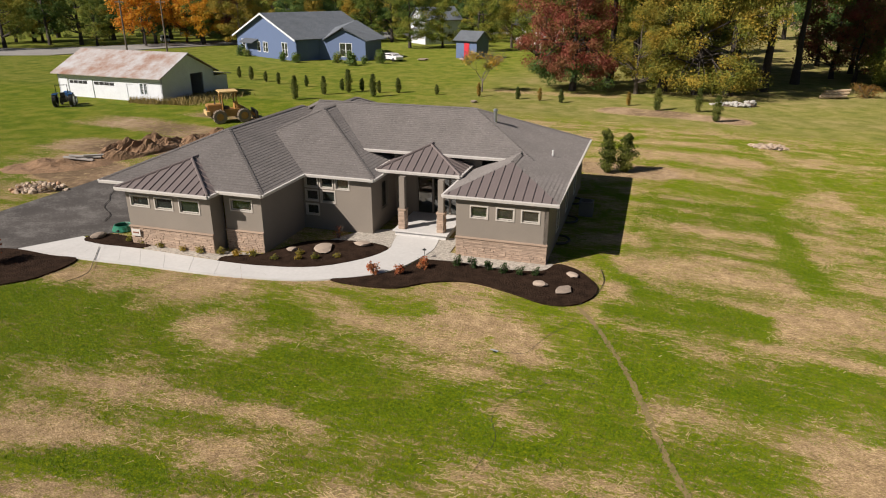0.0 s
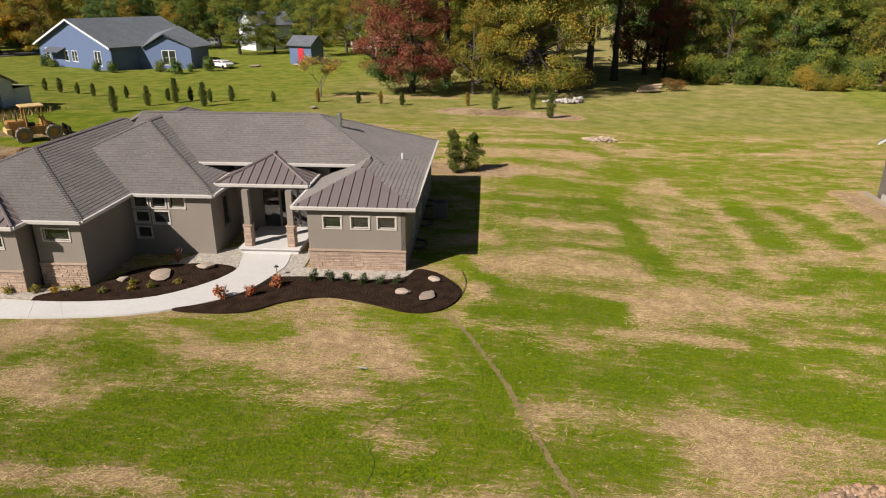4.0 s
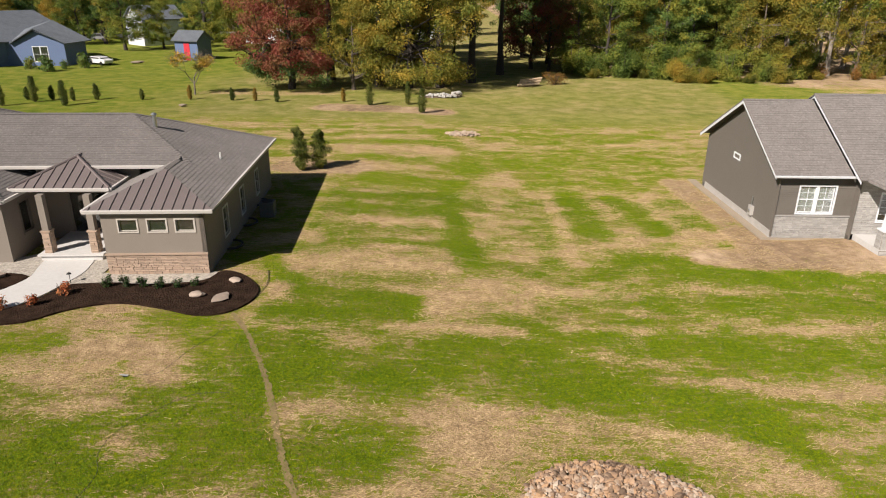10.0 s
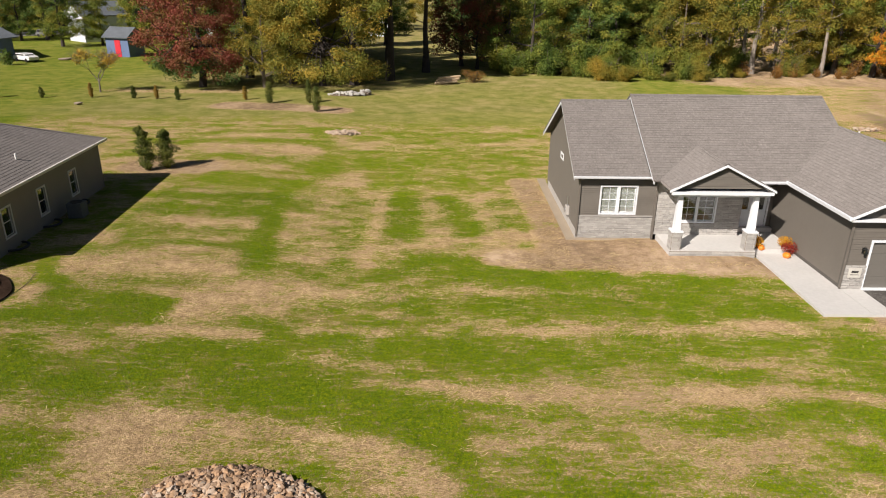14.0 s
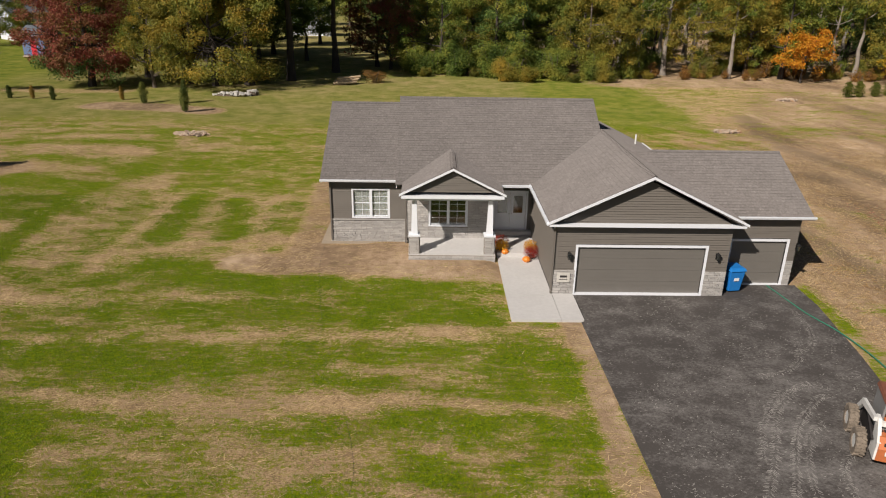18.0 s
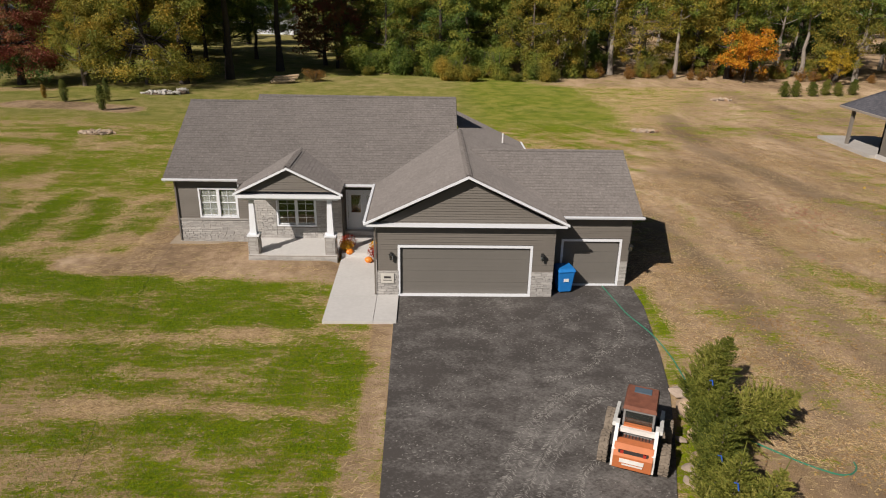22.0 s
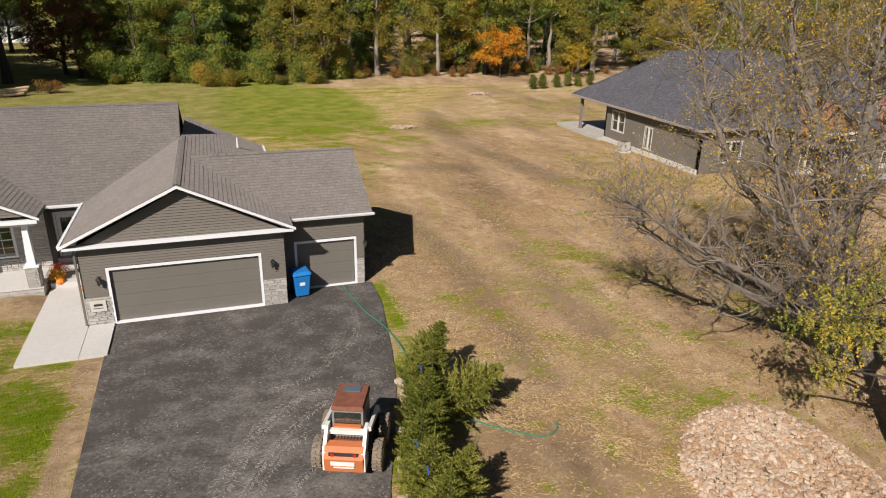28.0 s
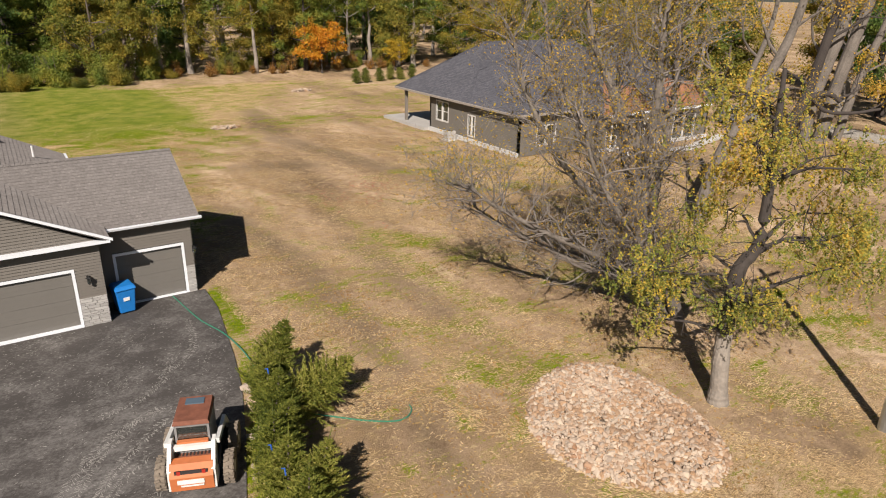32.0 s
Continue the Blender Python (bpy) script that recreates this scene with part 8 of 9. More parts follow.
def tread(pts, wide, label, seed):
    """Dust printed by tyre lugs along a curve."""
    rnd = random.Random(seed)
    line = smooth_line([(x, y, 0) for x, y in pts], 40)
    bm = bmesh.new()
    gone = 0.0
    for a, b in zip(line, line[1:]):
        gone += (b - a).length
        if gone < 0.06:
            continue
        gone = 0.0
        d = (b - a).normalized()
        n = Vector((-d.y, d.x, 0))
        for s in (-1, 1):
            if rnd.random() < 0.14:
                continue
            p = a + d * (0.05 * s) + n * rnd.uniform(-0.03, 0.03)
            q0, q1 = p + n * s * 0.03, p + n * s * wide / 2 * rnd.uniform(0.35, 1.15) + d * rnd.uniform(0.03, 0.11)
            h = d * rnd.uniform(0.008, 0.02)
            bm.faces.new([bm.verts.new((v.x, v.y, -0.094)) for v in (q0 - h, q1 - h, q1 + h, q0 + h)])
    return tagged(part("tyre_track", bm, DUST), label, "tyre track", "dusty tyre tracks", "stuff")


tread([(7.6, -7.9), (6.7, -7.5), (5.8, -8.3), (4.9, -9.3), (4.15, -10.8), (3.4, -12.2), (2.8, -13.2), (2.0, -15)], 0.36, "pale dusty tyre track curving over the asphalt", 1)
tread([(7.4, -8.3), (6.9, -8.35), (5.9, -9.3), (5.1, -10.3), (4.5, -11.4), (3.9, -12.6), (3.2, -14)], 0.34, "pale dusty tyre track curving over the asphalt", 2)
tread([(6.4, -9.7), (5.5, -10.4), (4.9, -11.4), (4.4, -12.5), (4.0, -14)], 0.3, "faint dusty tyre track on the asphalt", 3)
tread([(7.0, -7.6), (5.9, -7.9), (4.9, -8.9), (4.0, -10.2), (3.3, -11.8)], 0.3, "faint dusty tyre track on the asphalt", 4)
tread([(6.6, -11.4), (5.9, -11.7), (5.4, -12.6), (5.2, -14)], 0.3, "faint dusty tyre track on the asphalt", 5)
tread([(9.4, -1.5), (9.2, -3.2), (8.6, -4.6), (7.4, -5.4)], 0.3, "faint dusty tyre track on the asphalt", 6)
tread([(8.2, -4.0), (7.6, -5.6), (6.6, -6.6), (5.4, -7.0)], 0.3, "faint dusty tyre track on the asphalt", 7)
rnd = random.Random(640)
bm = bmesh.new()
for _ in range(1300):
    x, y = rnd.uniform(0.0, 9.2), -1.2 - 17 * rnd.random() ** 1.15
    if x > 10.6 + y * 0.2 or (rnd.random() < 0.55 and math.sin(x * 1.3 + y * 0.8) + math.sin(y * 1.9 - x) < 0.2):
        continue
    a, l, w_ = rnd.gauss(0.35, 0.7), 0.015 + 0.07 * rnd.random() ** 2, rnd.uniform(0.006, 0.022)
    d, n_ = Vector((math.cos(a), math.sin(a), 0)), Vector((-math.sin(a), math.cos(a), 0))
    c0 = Vector((x, y, -0.095))
    bm.faces.new([bm.verts.new(c0 + v) for v in (-d * l, -n_ * w_ + d * l * rnd.uniform(-0.3, 0.3), d * l, n_ * w_ + d * l * rnd.uniform(-0.3, 0.3))])
tagged(part("mud_crumbs", bm, DUST), "dried pale mud crumbs scattered over the asphalt", "dried mud", kind="stuff")

rnd = random.Random(12)
bm = bmesh.new()
for _ in range(9000):
    x, y = rnd.uniform(-0.2, 10.6), rnd.uniform(-16, 0.6)
    if x > 10.9 - max(0.0, -y - 1.5) * 0.24 or (y > -0.2 and x < 6.9):
        continue
    if rnd.random() > 0.06 + 1.5 * max(0.0, noise.noise(Vector((x * 0.35, y * 0.5, 4.0)))) ** 1.2:
        continue
    a, L = rnd.gauss(0.4, 0.6), rnd.uniform(0.025, 0.09)
    d, n = Vector((math.cos(a), math.sin(a), 0)) * L / 2, Vector((-math.sin(a), math.cos(a), 0)) * rnd.uniform(0.006, 0.014)
    p = Vector((x, y, -0.095))
    bm.faces.new([bm.verts.new(v) for v in (p - d - n, p + d - n, p + d + n, p - d + n)])
tagged(part("scuff_dust", bm, DUST), "pale dry dust scuffs on the asphalt", "dust", kind="stuff")

# ---- hoses and cables ----
HOSE_GREEN = mat("hose_green", (0.035, 0.21, 0.135), 0.4, bump=0)
HOSE_BLACK = mat("hose_black", (0.05, 0.042, 0.035), 0.6, bump=0)


def hose(name, pts, r, material, label, lift=0.008):
    bm = bmesh.new()
    line = [(p.x, p.y, p.z) for p in smooth_line([(x, y, 0) for x, y in pts], 6)]
    sweep(bm, [(x, y, max(gh(x, y), -0.1 if (-0.3 < x < 10.8 and y < 1.2) else -9) + r + lift) for x, y, _ in line], r, 5)
    return tagged(part(name, bm, material), label, "hose" if "hose" in name else "cable")


hose("garden_hose", [(9.4, 1.1), (9.62, -0.6), (9.83, -1.95), (10.3, -3.55), (10.5, -5.28), (10.48, -6.6), (10.45, -7.5)], 0.026, HOSE_GREEN, "green garden hose along the driveway edge")
hose("garden_hose", [(11.1, -10.3), (11.78, -10.95), (12.42, -11.55), (13.15, -12.05), (13.6, -12.1), (13.95, -11.85), (14.05, -11.55)], 0.026, HOSE_GREEN, "green garden hose across the dry lawn")
hose("soaker_hose", [(-38.87, -5.6), (-39.0, -6.38), (-39.52, -7.46), (-39.82, -8.46), (-40.06, -9.1), (-40.8, -9.3)], 0.0065, HOSE_BLACK, "black hose lying on the straw")
hose("soaker_hose", [(-37.2, -10.2), (-38.45, -10.4), (-39.26, -11.31), (-39.94, -12.32), (-39.99, -13.36), (-39.6, -14.3), (-39.8, -16)], 0.0065, HOSE_BLACK, "black hose lying in the grass")
hose("drip_hose", [(-38.6, -0.2), (-38.27, -1.6), (-38.4, -3.2), (-38.9, -4.4)], 0.014, HOSE_BLACK, "thin dark hose edging the bed", 0.03)
hose("drain_cable", [(-12.7, 6.0), (-12.55, 3.29), (-11.82, -1.18), (-11.38, -3.76), (-11.8, -5.6)], 0.005, HOSE_BLACK, "dark cable crossing the lawn")
hose("drain_cable", [(-9.85, -9.0), (-9.34, -10.94), (-9.1, -12.93), (-9.6, -16)], 0.005, HOSE_BLACK, "dark cable crossing the lawn")
hose("drain_cable", [(-62.9, -6.5), (-61.5, -8.2), (-60.67, -9.33), (-60.8, -10.5)], 0.014, HOSE_BLACK, "dark cable over walk and lawn", 0.09)
hose("garden_hose", [(-72.2, 2.9), (-70.6, 2.2), (-69.7, 0.8), (-68.9, 0.0), (-68.1, -1.2), (-66.6, -2.2), (-65.9, -3.3)], 0.018, HOSE_BLACK, "dark hose winding over the driveway", 0.06)
nz_ = empty("hose_nozzle", pose(-40.95, -9.32, gh(-41, -9.3)), "small metal sprinkler head at the hose end", "sprinkler")
bm = bmesh.new()
tube(bm, (-0.02, 0, 0.03), (-0.32, 0.03, 0.04), 0.03, 0.022, 8)
part("barrel", bm, CHROME, nz_)
part("base", boxes((-0.2, -0.05, -0.07, 0.07, 0.0, 0.02)), BLACK, nz_)
hr = empty("hose_reel", pose(-63.9, -3.9, 0.5), "green coiled garden hose beside the garage", "hose reel")
bm = bmesh.new()
for k in range(5):
    sweep(bm, [(math.cos(a * 0.42) * (0.55 - k * 0.03), math.sin(a * 0.42) * (0.55 - k * 0.03), 0.04 + 0.06 * k) for a in range(16)], 0.035, 5)
part("coil", bm, HOSE_GREEN, hr)
# path lights
for x, y in ((-46.9, -1.9), (-62.9, -5.2)):
    pl = empty("path_light", pose(x, y, 0.5), "small dark bronze path light beside the walk", "path light", "path lights")
    bm = bmesh.new()
    tube(bm, (0, 0, 0), (0, 0, 0.45), 0.015, n=6)
    part("stake", bm, BLACK, pl)
    bm = bmesh.new()
    tube(bm, (0, 0, 0.45), (0, 0, 0.52), 0.11, 0.03, 10)
    part("hat", bm, BLACK, pl)
# worn path over the lawn
PATHP = [(-38.95, -4.5), (-38.0, -5.94), (-37.12, -7.63), (-36.26, -9.47), (-35.55, -11.36), (-34.95, -12.98), (-34.25, -14.58), (-33.4, -16.6)]
pl_ = smooth_line([(x, y, 0) for x, y in PATHP], 22)
bm = bmesh.new()
rnd = random.Random(4)
prev = None
for i, p in enumerate(pl_):
    d = (pl_[min(i + 1, len(pl_) - 1)] - pl_[max(i - 1, 0)]).normalized()
    n = Vector((-d.y, d.x, 0))
    wl, wr = rnd.uniform(0.05, 0.14), rnd.uniform(0.05, 0.14)
    cur = [bm.verts.new((*(p + n * wl)[:2], gh(p.x, p.y) + 0.008)), bm.verts.new((*(p - n * wr)[:2], gh(p.x, p.y) + 0.008))]
    if prev:
        bm.faces.new((prev[0], prev[1], cur[1], cur[0]))
    prev = cur
tagged(part("worn_path", bm, mat("path_soil", (0.23, 0.17, 0.075), 0.95, vary=0.3, scale=40, fine=200, bump=0.5)), "narrow worn soil track across the lawn", "path", kind="structure")

# ---- house on the east side ----
WALL3 = mat("siding_brown_grey", (0.16, 0.145, 0.125), 0.8, vary=0.08)
SHEATH = mat("raw_sheathing", (0.36, 0.17, 0.09), 0.85, vary=0.2)
H3 = empty("house", pose(0, 0, -0.1), "unfinished brown-grey house with dark hip roof behind trees", "house")
for a, b, ops in (((40, 28.2), (40, 14.5), [(1.2, 3.2, 1.25, 3.0), (6.5, 7.5, 0.6, 2.4)]), ((40, 14.5), (47, 14.5), [(2, 4, 0.8, 2.4)]), ((47, 14.5), (47, 12.5), []), ((47, 12.5), (62, 12.5), [(1.2, 2.4, 0.2, 2.4), (4.5, 7.5, 0.2, 2.4), (10, 13, 0.2, 2.4)]), ((62, 12.5), (62, 33.5), []), ((62, 33.5), (45, 33.5), []), ((45, 33.5), (45, 28.2), [(1.5, 3.5, 0.1, 2.3)]), ((45, 28.2), (40, 28.2), [])):
    w, m = wall("wall", H3, WALL3, a, b, 0.0, 3.5, 0.2, ops)
    for o in ops:
        window(w, m, *o, FASCIA, cols=2)
part("porch_floor", boxes((39.3, 45, 28.2, 36.4, -0.2, 0.25)), CONCRETE_GREY, H3)
part("porch_post", boxes((39.85, 40.1, 32.6, 32.85, 0.25, 3.5)), STUCCO_TRIM, H3)
part("porch_post", boxes((44.4, 44.65, 32.6, 32.85, 0.25, 3.5)), STUCCO_TRIM, H3)
part("foundation_wall", boxes((39.86, 39.99, 14.4, 28.2, -0.3, 0.35)), CONCRETE, H3)
part("foundation_wall", boxes((46.9, 62, 12.3, 12.49, -0.3, 0.3)), CONCRETE, H3)
hip_roof(H3, 39.4, 64, 21.0, 34.0, 3.6, 0.72, SHINGLE_C)
hip_roof(H3, 39.4, 52, 13.9, 28.0, 3.6, 0.66, SHINGLE_C, ridge_along="v")
hip_roof(H3, 46.5, 63, 11.9, 25.0, 3.6, 0.68, SHINGLE_C)
for x in (49.5, 57.5):
    for sgn in (-1, 1):
        roof_plane("roof_slope", [(x + sgn * 2.6, 11.0, 3.5), (x + sgn * 2.6, 16, 3.5), (x, 16, 5.6), (x, 11.0, 5.6)], SHEATH, H3, 0.12)
    bm = bmesh.new()
    prism(bm, [(x - 2.4, 11.4, 3.5), (x + 2.4, 11.4, 3.5), (x, 11.4, 5.4)], (0, 0.15, 0))
    part("gable", bm, SHEATH, H3)
    bm = boxes((x - 2.7, x + 2.7, 10.95, 11.05, 3.32, 3.5))
    part("fascia", bm, WHITE, H3)
eave_trim([(39.4, 34, 3.6), (39.4, 13.9, 3.6), (47, 13.9, 3.6)], 0.18, "fascia", FASCIA_BROWN, H3)
ac = empty("air_conditioner", pose(39.0, 23.2, -0.1), "grey outdoor air conditioner unit by the wall", "air conditioner")
part("case", boxes((-0.4, 0.4, -0.4, 0.4, 0.05, 0.85)), CONCRETE_GREY, ac)
bm = bmesh.new()
tube(bm, (0, 0, 0.85), (0, 0, 0.88), 0.32, n=18)
part("fan_grille", bm, STEEL_DARK, ac)
part("pad", boxes((-0.5, 0.5, -0.5, 0.5, -0.1, 0.05)), CONCRETE, ac)
sheet("walkway", [(49, 10.2), (56, 9.2), (64, 11.5), (64, 12.4), (56, 10.4), (49, 11.3)], -0.4, -0.05, CONCRETE, "pale new concrete walk by the unfinished house", "walkway")
CARW, CARG = mat("car_white", (0.75, 0.75, 0.76), 0.25, vary=0.03, bump=0), mat("car_silver", (0.35, 0.36, 0.38), 0.25, 0.5, vary=0.03, bump=0)


def car(x, y, turn, material, label, tall=1.75):
    c = empty("car", pose(x, y, gh(x, y), 0, 0, turn), label, "car", "parked cars")
    bm = bmesh.new()
    prof = [(-2.3, 0.35), (-2.35, 0.85), (-2.1, 1.0), (-1.3, 1.05), (-0.8, tall), (1.4, tall), (2.1, 1.05), (2.3, 0.95), (2.3, 0.35)]
    prism(bm, [(-0.88, a, b) for a, b in prof], (1.76, 0, 0))
    bmesh.ops.bevel(bm, geom=bm.edges[:], offset=0.06, segments=2, affect="EDGES")
    part("body", bm, material, c)
    for s in (-1, 1):
        bm = bmesh.new()
        prism(bm, [(s * 0.885, -1.15, 1.08), (s * 0.885, -0.75, tall - 0.1), (s * 0.885, 1.3, tall - 0.1), (s * 0.885, 1.8, 1.08)], (s * 0.012, 0, 0))
        part("side_window", bm, DARK, c)
        for yy in (-1.4, 1.4):
            bm = bmesh.new()
            tube(bm, (s * 0.7, yy, 0.34), (s * 0.92, yy, 0.34), 0.34, n=18)
            part("wheel", bm, BLACK, c)
    bm = bmesh.new()
    prism(bm, [(-0.75, -1.28, 1.09), (0.75, -1.28, 1.09), (0.68, -0.84, tall - 0.08), (-0.68, -0.84, tall - 0.08)], (0, -0.02, 0.01))
    part("windscreen", bm, DARK, c)
    return c


car(70, 22, 60, CARW, "white car parked beyond the east house")
car(72, 16, 70, CARG, "silver car parked beyond the east house")
car(-165, 112, 50, CARW, "white car parked by the far road")
car(-150, 128, 60, CARW, "white van parked by the far road", 2.1)
car(-118, 145, 70, CARG, "silver car parked by a far house")
car(60, 118, 80, CARW, "white vehicle parked behind the wood", 1.8)

# ---- barn ----
RUSTY_TIN = mat("rusty_tin_roof", (0.42, 0.34, 0.30), 0.7, 0.2, vary=0.12, bump=0.05)
nt = RUSTY_TIN.node_tree
_p = nt.nodes["Principled BSDF"]
_g = nt.nodes.new("ShaderNodeNewGeometry")
_n = nt.nodes.new("ShaderNodeTexNoise")
_n.inputs["Scale"].default_value = 0.35
_n.inputs["Detail"].default_value = 9
_n.inputs["Roughness"].default_value = 0.7
nt.links.new(_g.outputs["Position"], _n.inputs["Vector"])
nt.links.new(ramp(nt, _n.outputs["Fac"], [(0.40, (0.46, 0.46, 0.48)), (0.52, (0.38, 0.32, 0.30)), (0.66, (0.27, 0.14, 0.09))]).outputs[0], _p.inputs["Base Color"])
BN = empty("barn", pose(-93.7, 32.3, 0.25, 0, 0, -1.5), "long white barn with rusty tin roof", "barn")
w, m = wall("wall", BN, WHITE_OLD, (-16.6, 0), (0, 0), -0.3, 3.1, 0.2, [(1.6, 5.0, 0, 2.5), (5.7, 9.4, 0, 2.5), (11.2, 12.2, 0, 2.1), (13.3, 14.3, 1.0, 2.2)])
for a, b in ((1.6, 5.0), (5.7, 9.4)):
    bm = bmesh.new()
    box(bm, a, b, 0.08, 0.14, 0, 2.5, m)
    d = part("barn_door", bm, WHITE_OLD, w)
    for k in range(4):
        bm = bmesh.new()
        x0 = a + 0.25 + k * (b - a - 0.4) / 4
        box(bm, x0, x0 + (b - a) / 4 - 0.2, 0.06, 0.079, 1.75, 2.1, m)
        part("door_light", bm, DARK, d)
bm = bmesh.new()
box(bm, 11.2, 12.2, 0.05, 0.12, 0, 2.1, m)
part("side_door", bm, WHITE_OLD, w)
window(w, m, 13.3, 14.3, 1.0, 2.2, WHITE_OLD, cols=2, grid=True)
w, m = wall("wall", BN, WHITE_OLD, (0, 0), (0, 9.0), -0.3, 3.1, 0.2, [(4.8, 7.0, 0, 3.0)])
wall("wall", BN, WHITE_OLD, (0, 9), (-16.6, 9), -0.3, 3.1)
wall("wall", BN, WHITE_OLD, (-16.6, 9), (-16.6, 0), -0.3, 3.1)
for x in (-16.6, -0.2):
    bm = bmesh.new()
    prism(bm, [(x, 0, 3.1), (x, 9, 3.1), (x, 4.5, 5.3)], (0.2, 0, 0))
    part("gable", bm, WHITE_OLD, BN)
for s, pts in ((0, [(-17.0, -0.6, 2.95), (0.4, -0.6, 2.95), (0.4, 4.5, 5.5), (-17.0, 4.5, 5.5)]), (1, [(0.4, 9.6, 2.95), (-17.0, 9.6, 2.95), (-17.0, 4.5, 5.5), (0.4, 4.5, 5.5)])):
    roof_plane("roof_slope", pts, RUSTY_TIN, BN, 0.1)
lean = part("lean_to", boxes((-6, -0.3, 9.0, 11.8, -0.3, 2.3)), WHITE_OLD, BN)
bm = bmesh.new()
prism(bm, [(-6.3, 8.9, 2.7), (0.1, 8.9, 2.7), (0.1, 12.2, 2.3), (-6.3, 12.2, 2.3)], (0, 0, 0.1))
part("lean_to_roof", bm, CONCRETE_GREY, BN)

DRYGRASS = leaf_mat("dry_grass", [(0.16, 0.15, 0.04), (0.28, 0.22, 0.08), (0.40, 0.31, 0.14)], 0.8)
rnd = random.Random(21)
bm = bmesh.new()
for _ in range(5000):
    x, y = (rnd.uniform(-98, -93), 31.6 + rnd.gauss(0, 0.3)) if rnd.random() < 0.12 else (-92.9 + abs(rnd.gauss(0, 1.5)), rnd.uniform(31.5, 42))
    z, a, h = gh(x, y), rnd.uniform(0, 6.28), rnd.uniform(0.25, 0.85)
    d = Vector((math.cos(a), math.sin(a), 0)) * 0.05
    tip = Vector((x + rnd.gauss(0, 0.2), y + rnd.gauss(0, 0.2), z + h))
    bm.faces.new([bm.verts.new(v) for v in (Vector((x, y, z - 0.02)) - d, Vector((x, y, z - 0.02)) + d, tip)])
tagged(part("tall_grass", bm, DRYGRASS), "tall dry yellow grass along the barn wall", "grass", kind="stuff")

# ---- blue house ----
BLUE = mat("blue_siding", (0.115, 0.165, 0.30), 0.7, vary=0.06, bump=0.05)
A_, B_ = Vector((-127, 91, 0)), Vector((-107, 82, 0))
_u = (B_ - A_).normalized()
BH = empty("house", Matrix(((_u.x, -_u.y, 0, A_.x), (_u.y, _u.x, 0, A_.y), (0, 0, 1, 0.1), (0, 0, 0, 1))), "blue-sided ranch house with slate grey roof", "house")
LB = (B_ - A_).length
w, m = wall("wall", BH, BLUE, (0, 0), (LB, 0), -0.5, 4.2, 0.2, [(2.0, 3.2, 1.0, 3.2), (8.0, 9.0, 1.2, 3.0), (10.2, 11.8, 1.2, 3.0), (17.0, 18.8, 0.8, 3.2)])
for o in ((2.0, 3.2, 1.0, 3.2), (8.0, 9.0, 1.2, 3.0), (10.2, 11.8, 1.2, 3.0), (17.0, 18.8, 0.8, 3.2)):
    window(w, m, *o, WHITE, cols=2 if o[1] - o[0] > 1.3 else 1)
bm = bmesh.new()
prism(bm, [(0, 0, 4.2), (LB, 0, 4.2), (LB / 2, 0, 8.3)], (0, 0.2, 0))
part("gable", bm, BLUE, BH)
bm = bmesh.new()
prism(bm, [(3.5, -1.6, 2.7), (8.5, -1.6, 2.7), (8.5, 0, 3.4), (3.5, 0, 3.4)], (0, 0, 0.12))
part("porch_roof", bm, SHINGLE_D, BH)
w, m = wall("wall", BH, BLUE, (LB, 0), (LB, 14), -0.5, 4.2)
wall("wall", BH, BLUE, (LB, 14), (0, 14), -0.5, 4.2)
wall("wall", BH, BLUE, (0, 14), (0, 0), -0.5, 4.2)
roof_plane("roof_slope", [(LB + 0.6, -0.6, 4.0), (LB + 0.6, 19, 4.0), (LB / 2, 19, 8.5), (LB / 2, -0.6, 8.5)], SHINGLE_D, BH)
roof_plane("roof_slope", [(-0.6, 19, 4.0), (-0.6, -0.6, 4.0), (LB / 2, -0.6, 8.5), (LB / 2, 19, 8.5)], SHINGLE_D, BH)
for a, b in (((-0.6, -0.65, 4.0), (LB / 2, -0.65, 8.5)), ((LB + 0.6, -0.65, 4.0), (LB / 2, -0.65, 8.5))):
    rake(a, b, 0.35, (0, -0.1, 0), 1, BH)
w, m = wall("wall", BH, BLUE, (LB + 1.5, 6.0), (LB + 8.5, 9.6), -0.5, 4.0, 0.2, [(2.6, 5.0, 0.8, 3.2)])
window(w, m, 2.6, 5.0, 0.8, 3.2, WHITE, cols=2)
wall("wall", BH, BLUE, (LB + 8.5, 9.6), (LB + 5.5, 16), -0.5, 4.0)
wall("wall", BH, BLUE, (LB, 5.2), (LB + 1.5, 6.0), -0.5, 4.0)
roof_plane("roof_slope", [(LB + 1.0, 5.2, 3.8), (LB + 5.0, 7.0, 6.2), (LB - 2.0, 16, 7.0), (LB - 6, 13, 5.5)], SHINGLE_D, BH)
roof_plane("roof_slope", [(LB + 9.2, 9.4, 3.8), (LB + 6.0, 17, 3.8), (LB - 2.0, 16, 7.0), (LB + 5.0, 7.0, 6.2)], SHINGLE_D, BH)
bm = bmesh.new()
prism(bm, [(LB + 1.5, 6.0, 4.0), (LB + 8.5, 9.6, 4.0), (LB + 5.0, 7.8, 6.0)], (-0.1, 0.2, 0))
part("gable", bm, BLUE, BH)
fb = make_bush("foundation_shrub", 46, 1.3, 2.2, 500, 0.3, L_DARK, "rounded dark green shrub beside the blue house", "shrub", "foundation shrubs")
spread(fb, [(-124, 88.0), (-122, 87), (-109.5, 81.0), (-106.0, 80.0), (-98.5, 82.0), (-93.5, 83.0), (-91.0, 84.5), (-94, 79)], 13, 0.7, 1.2)
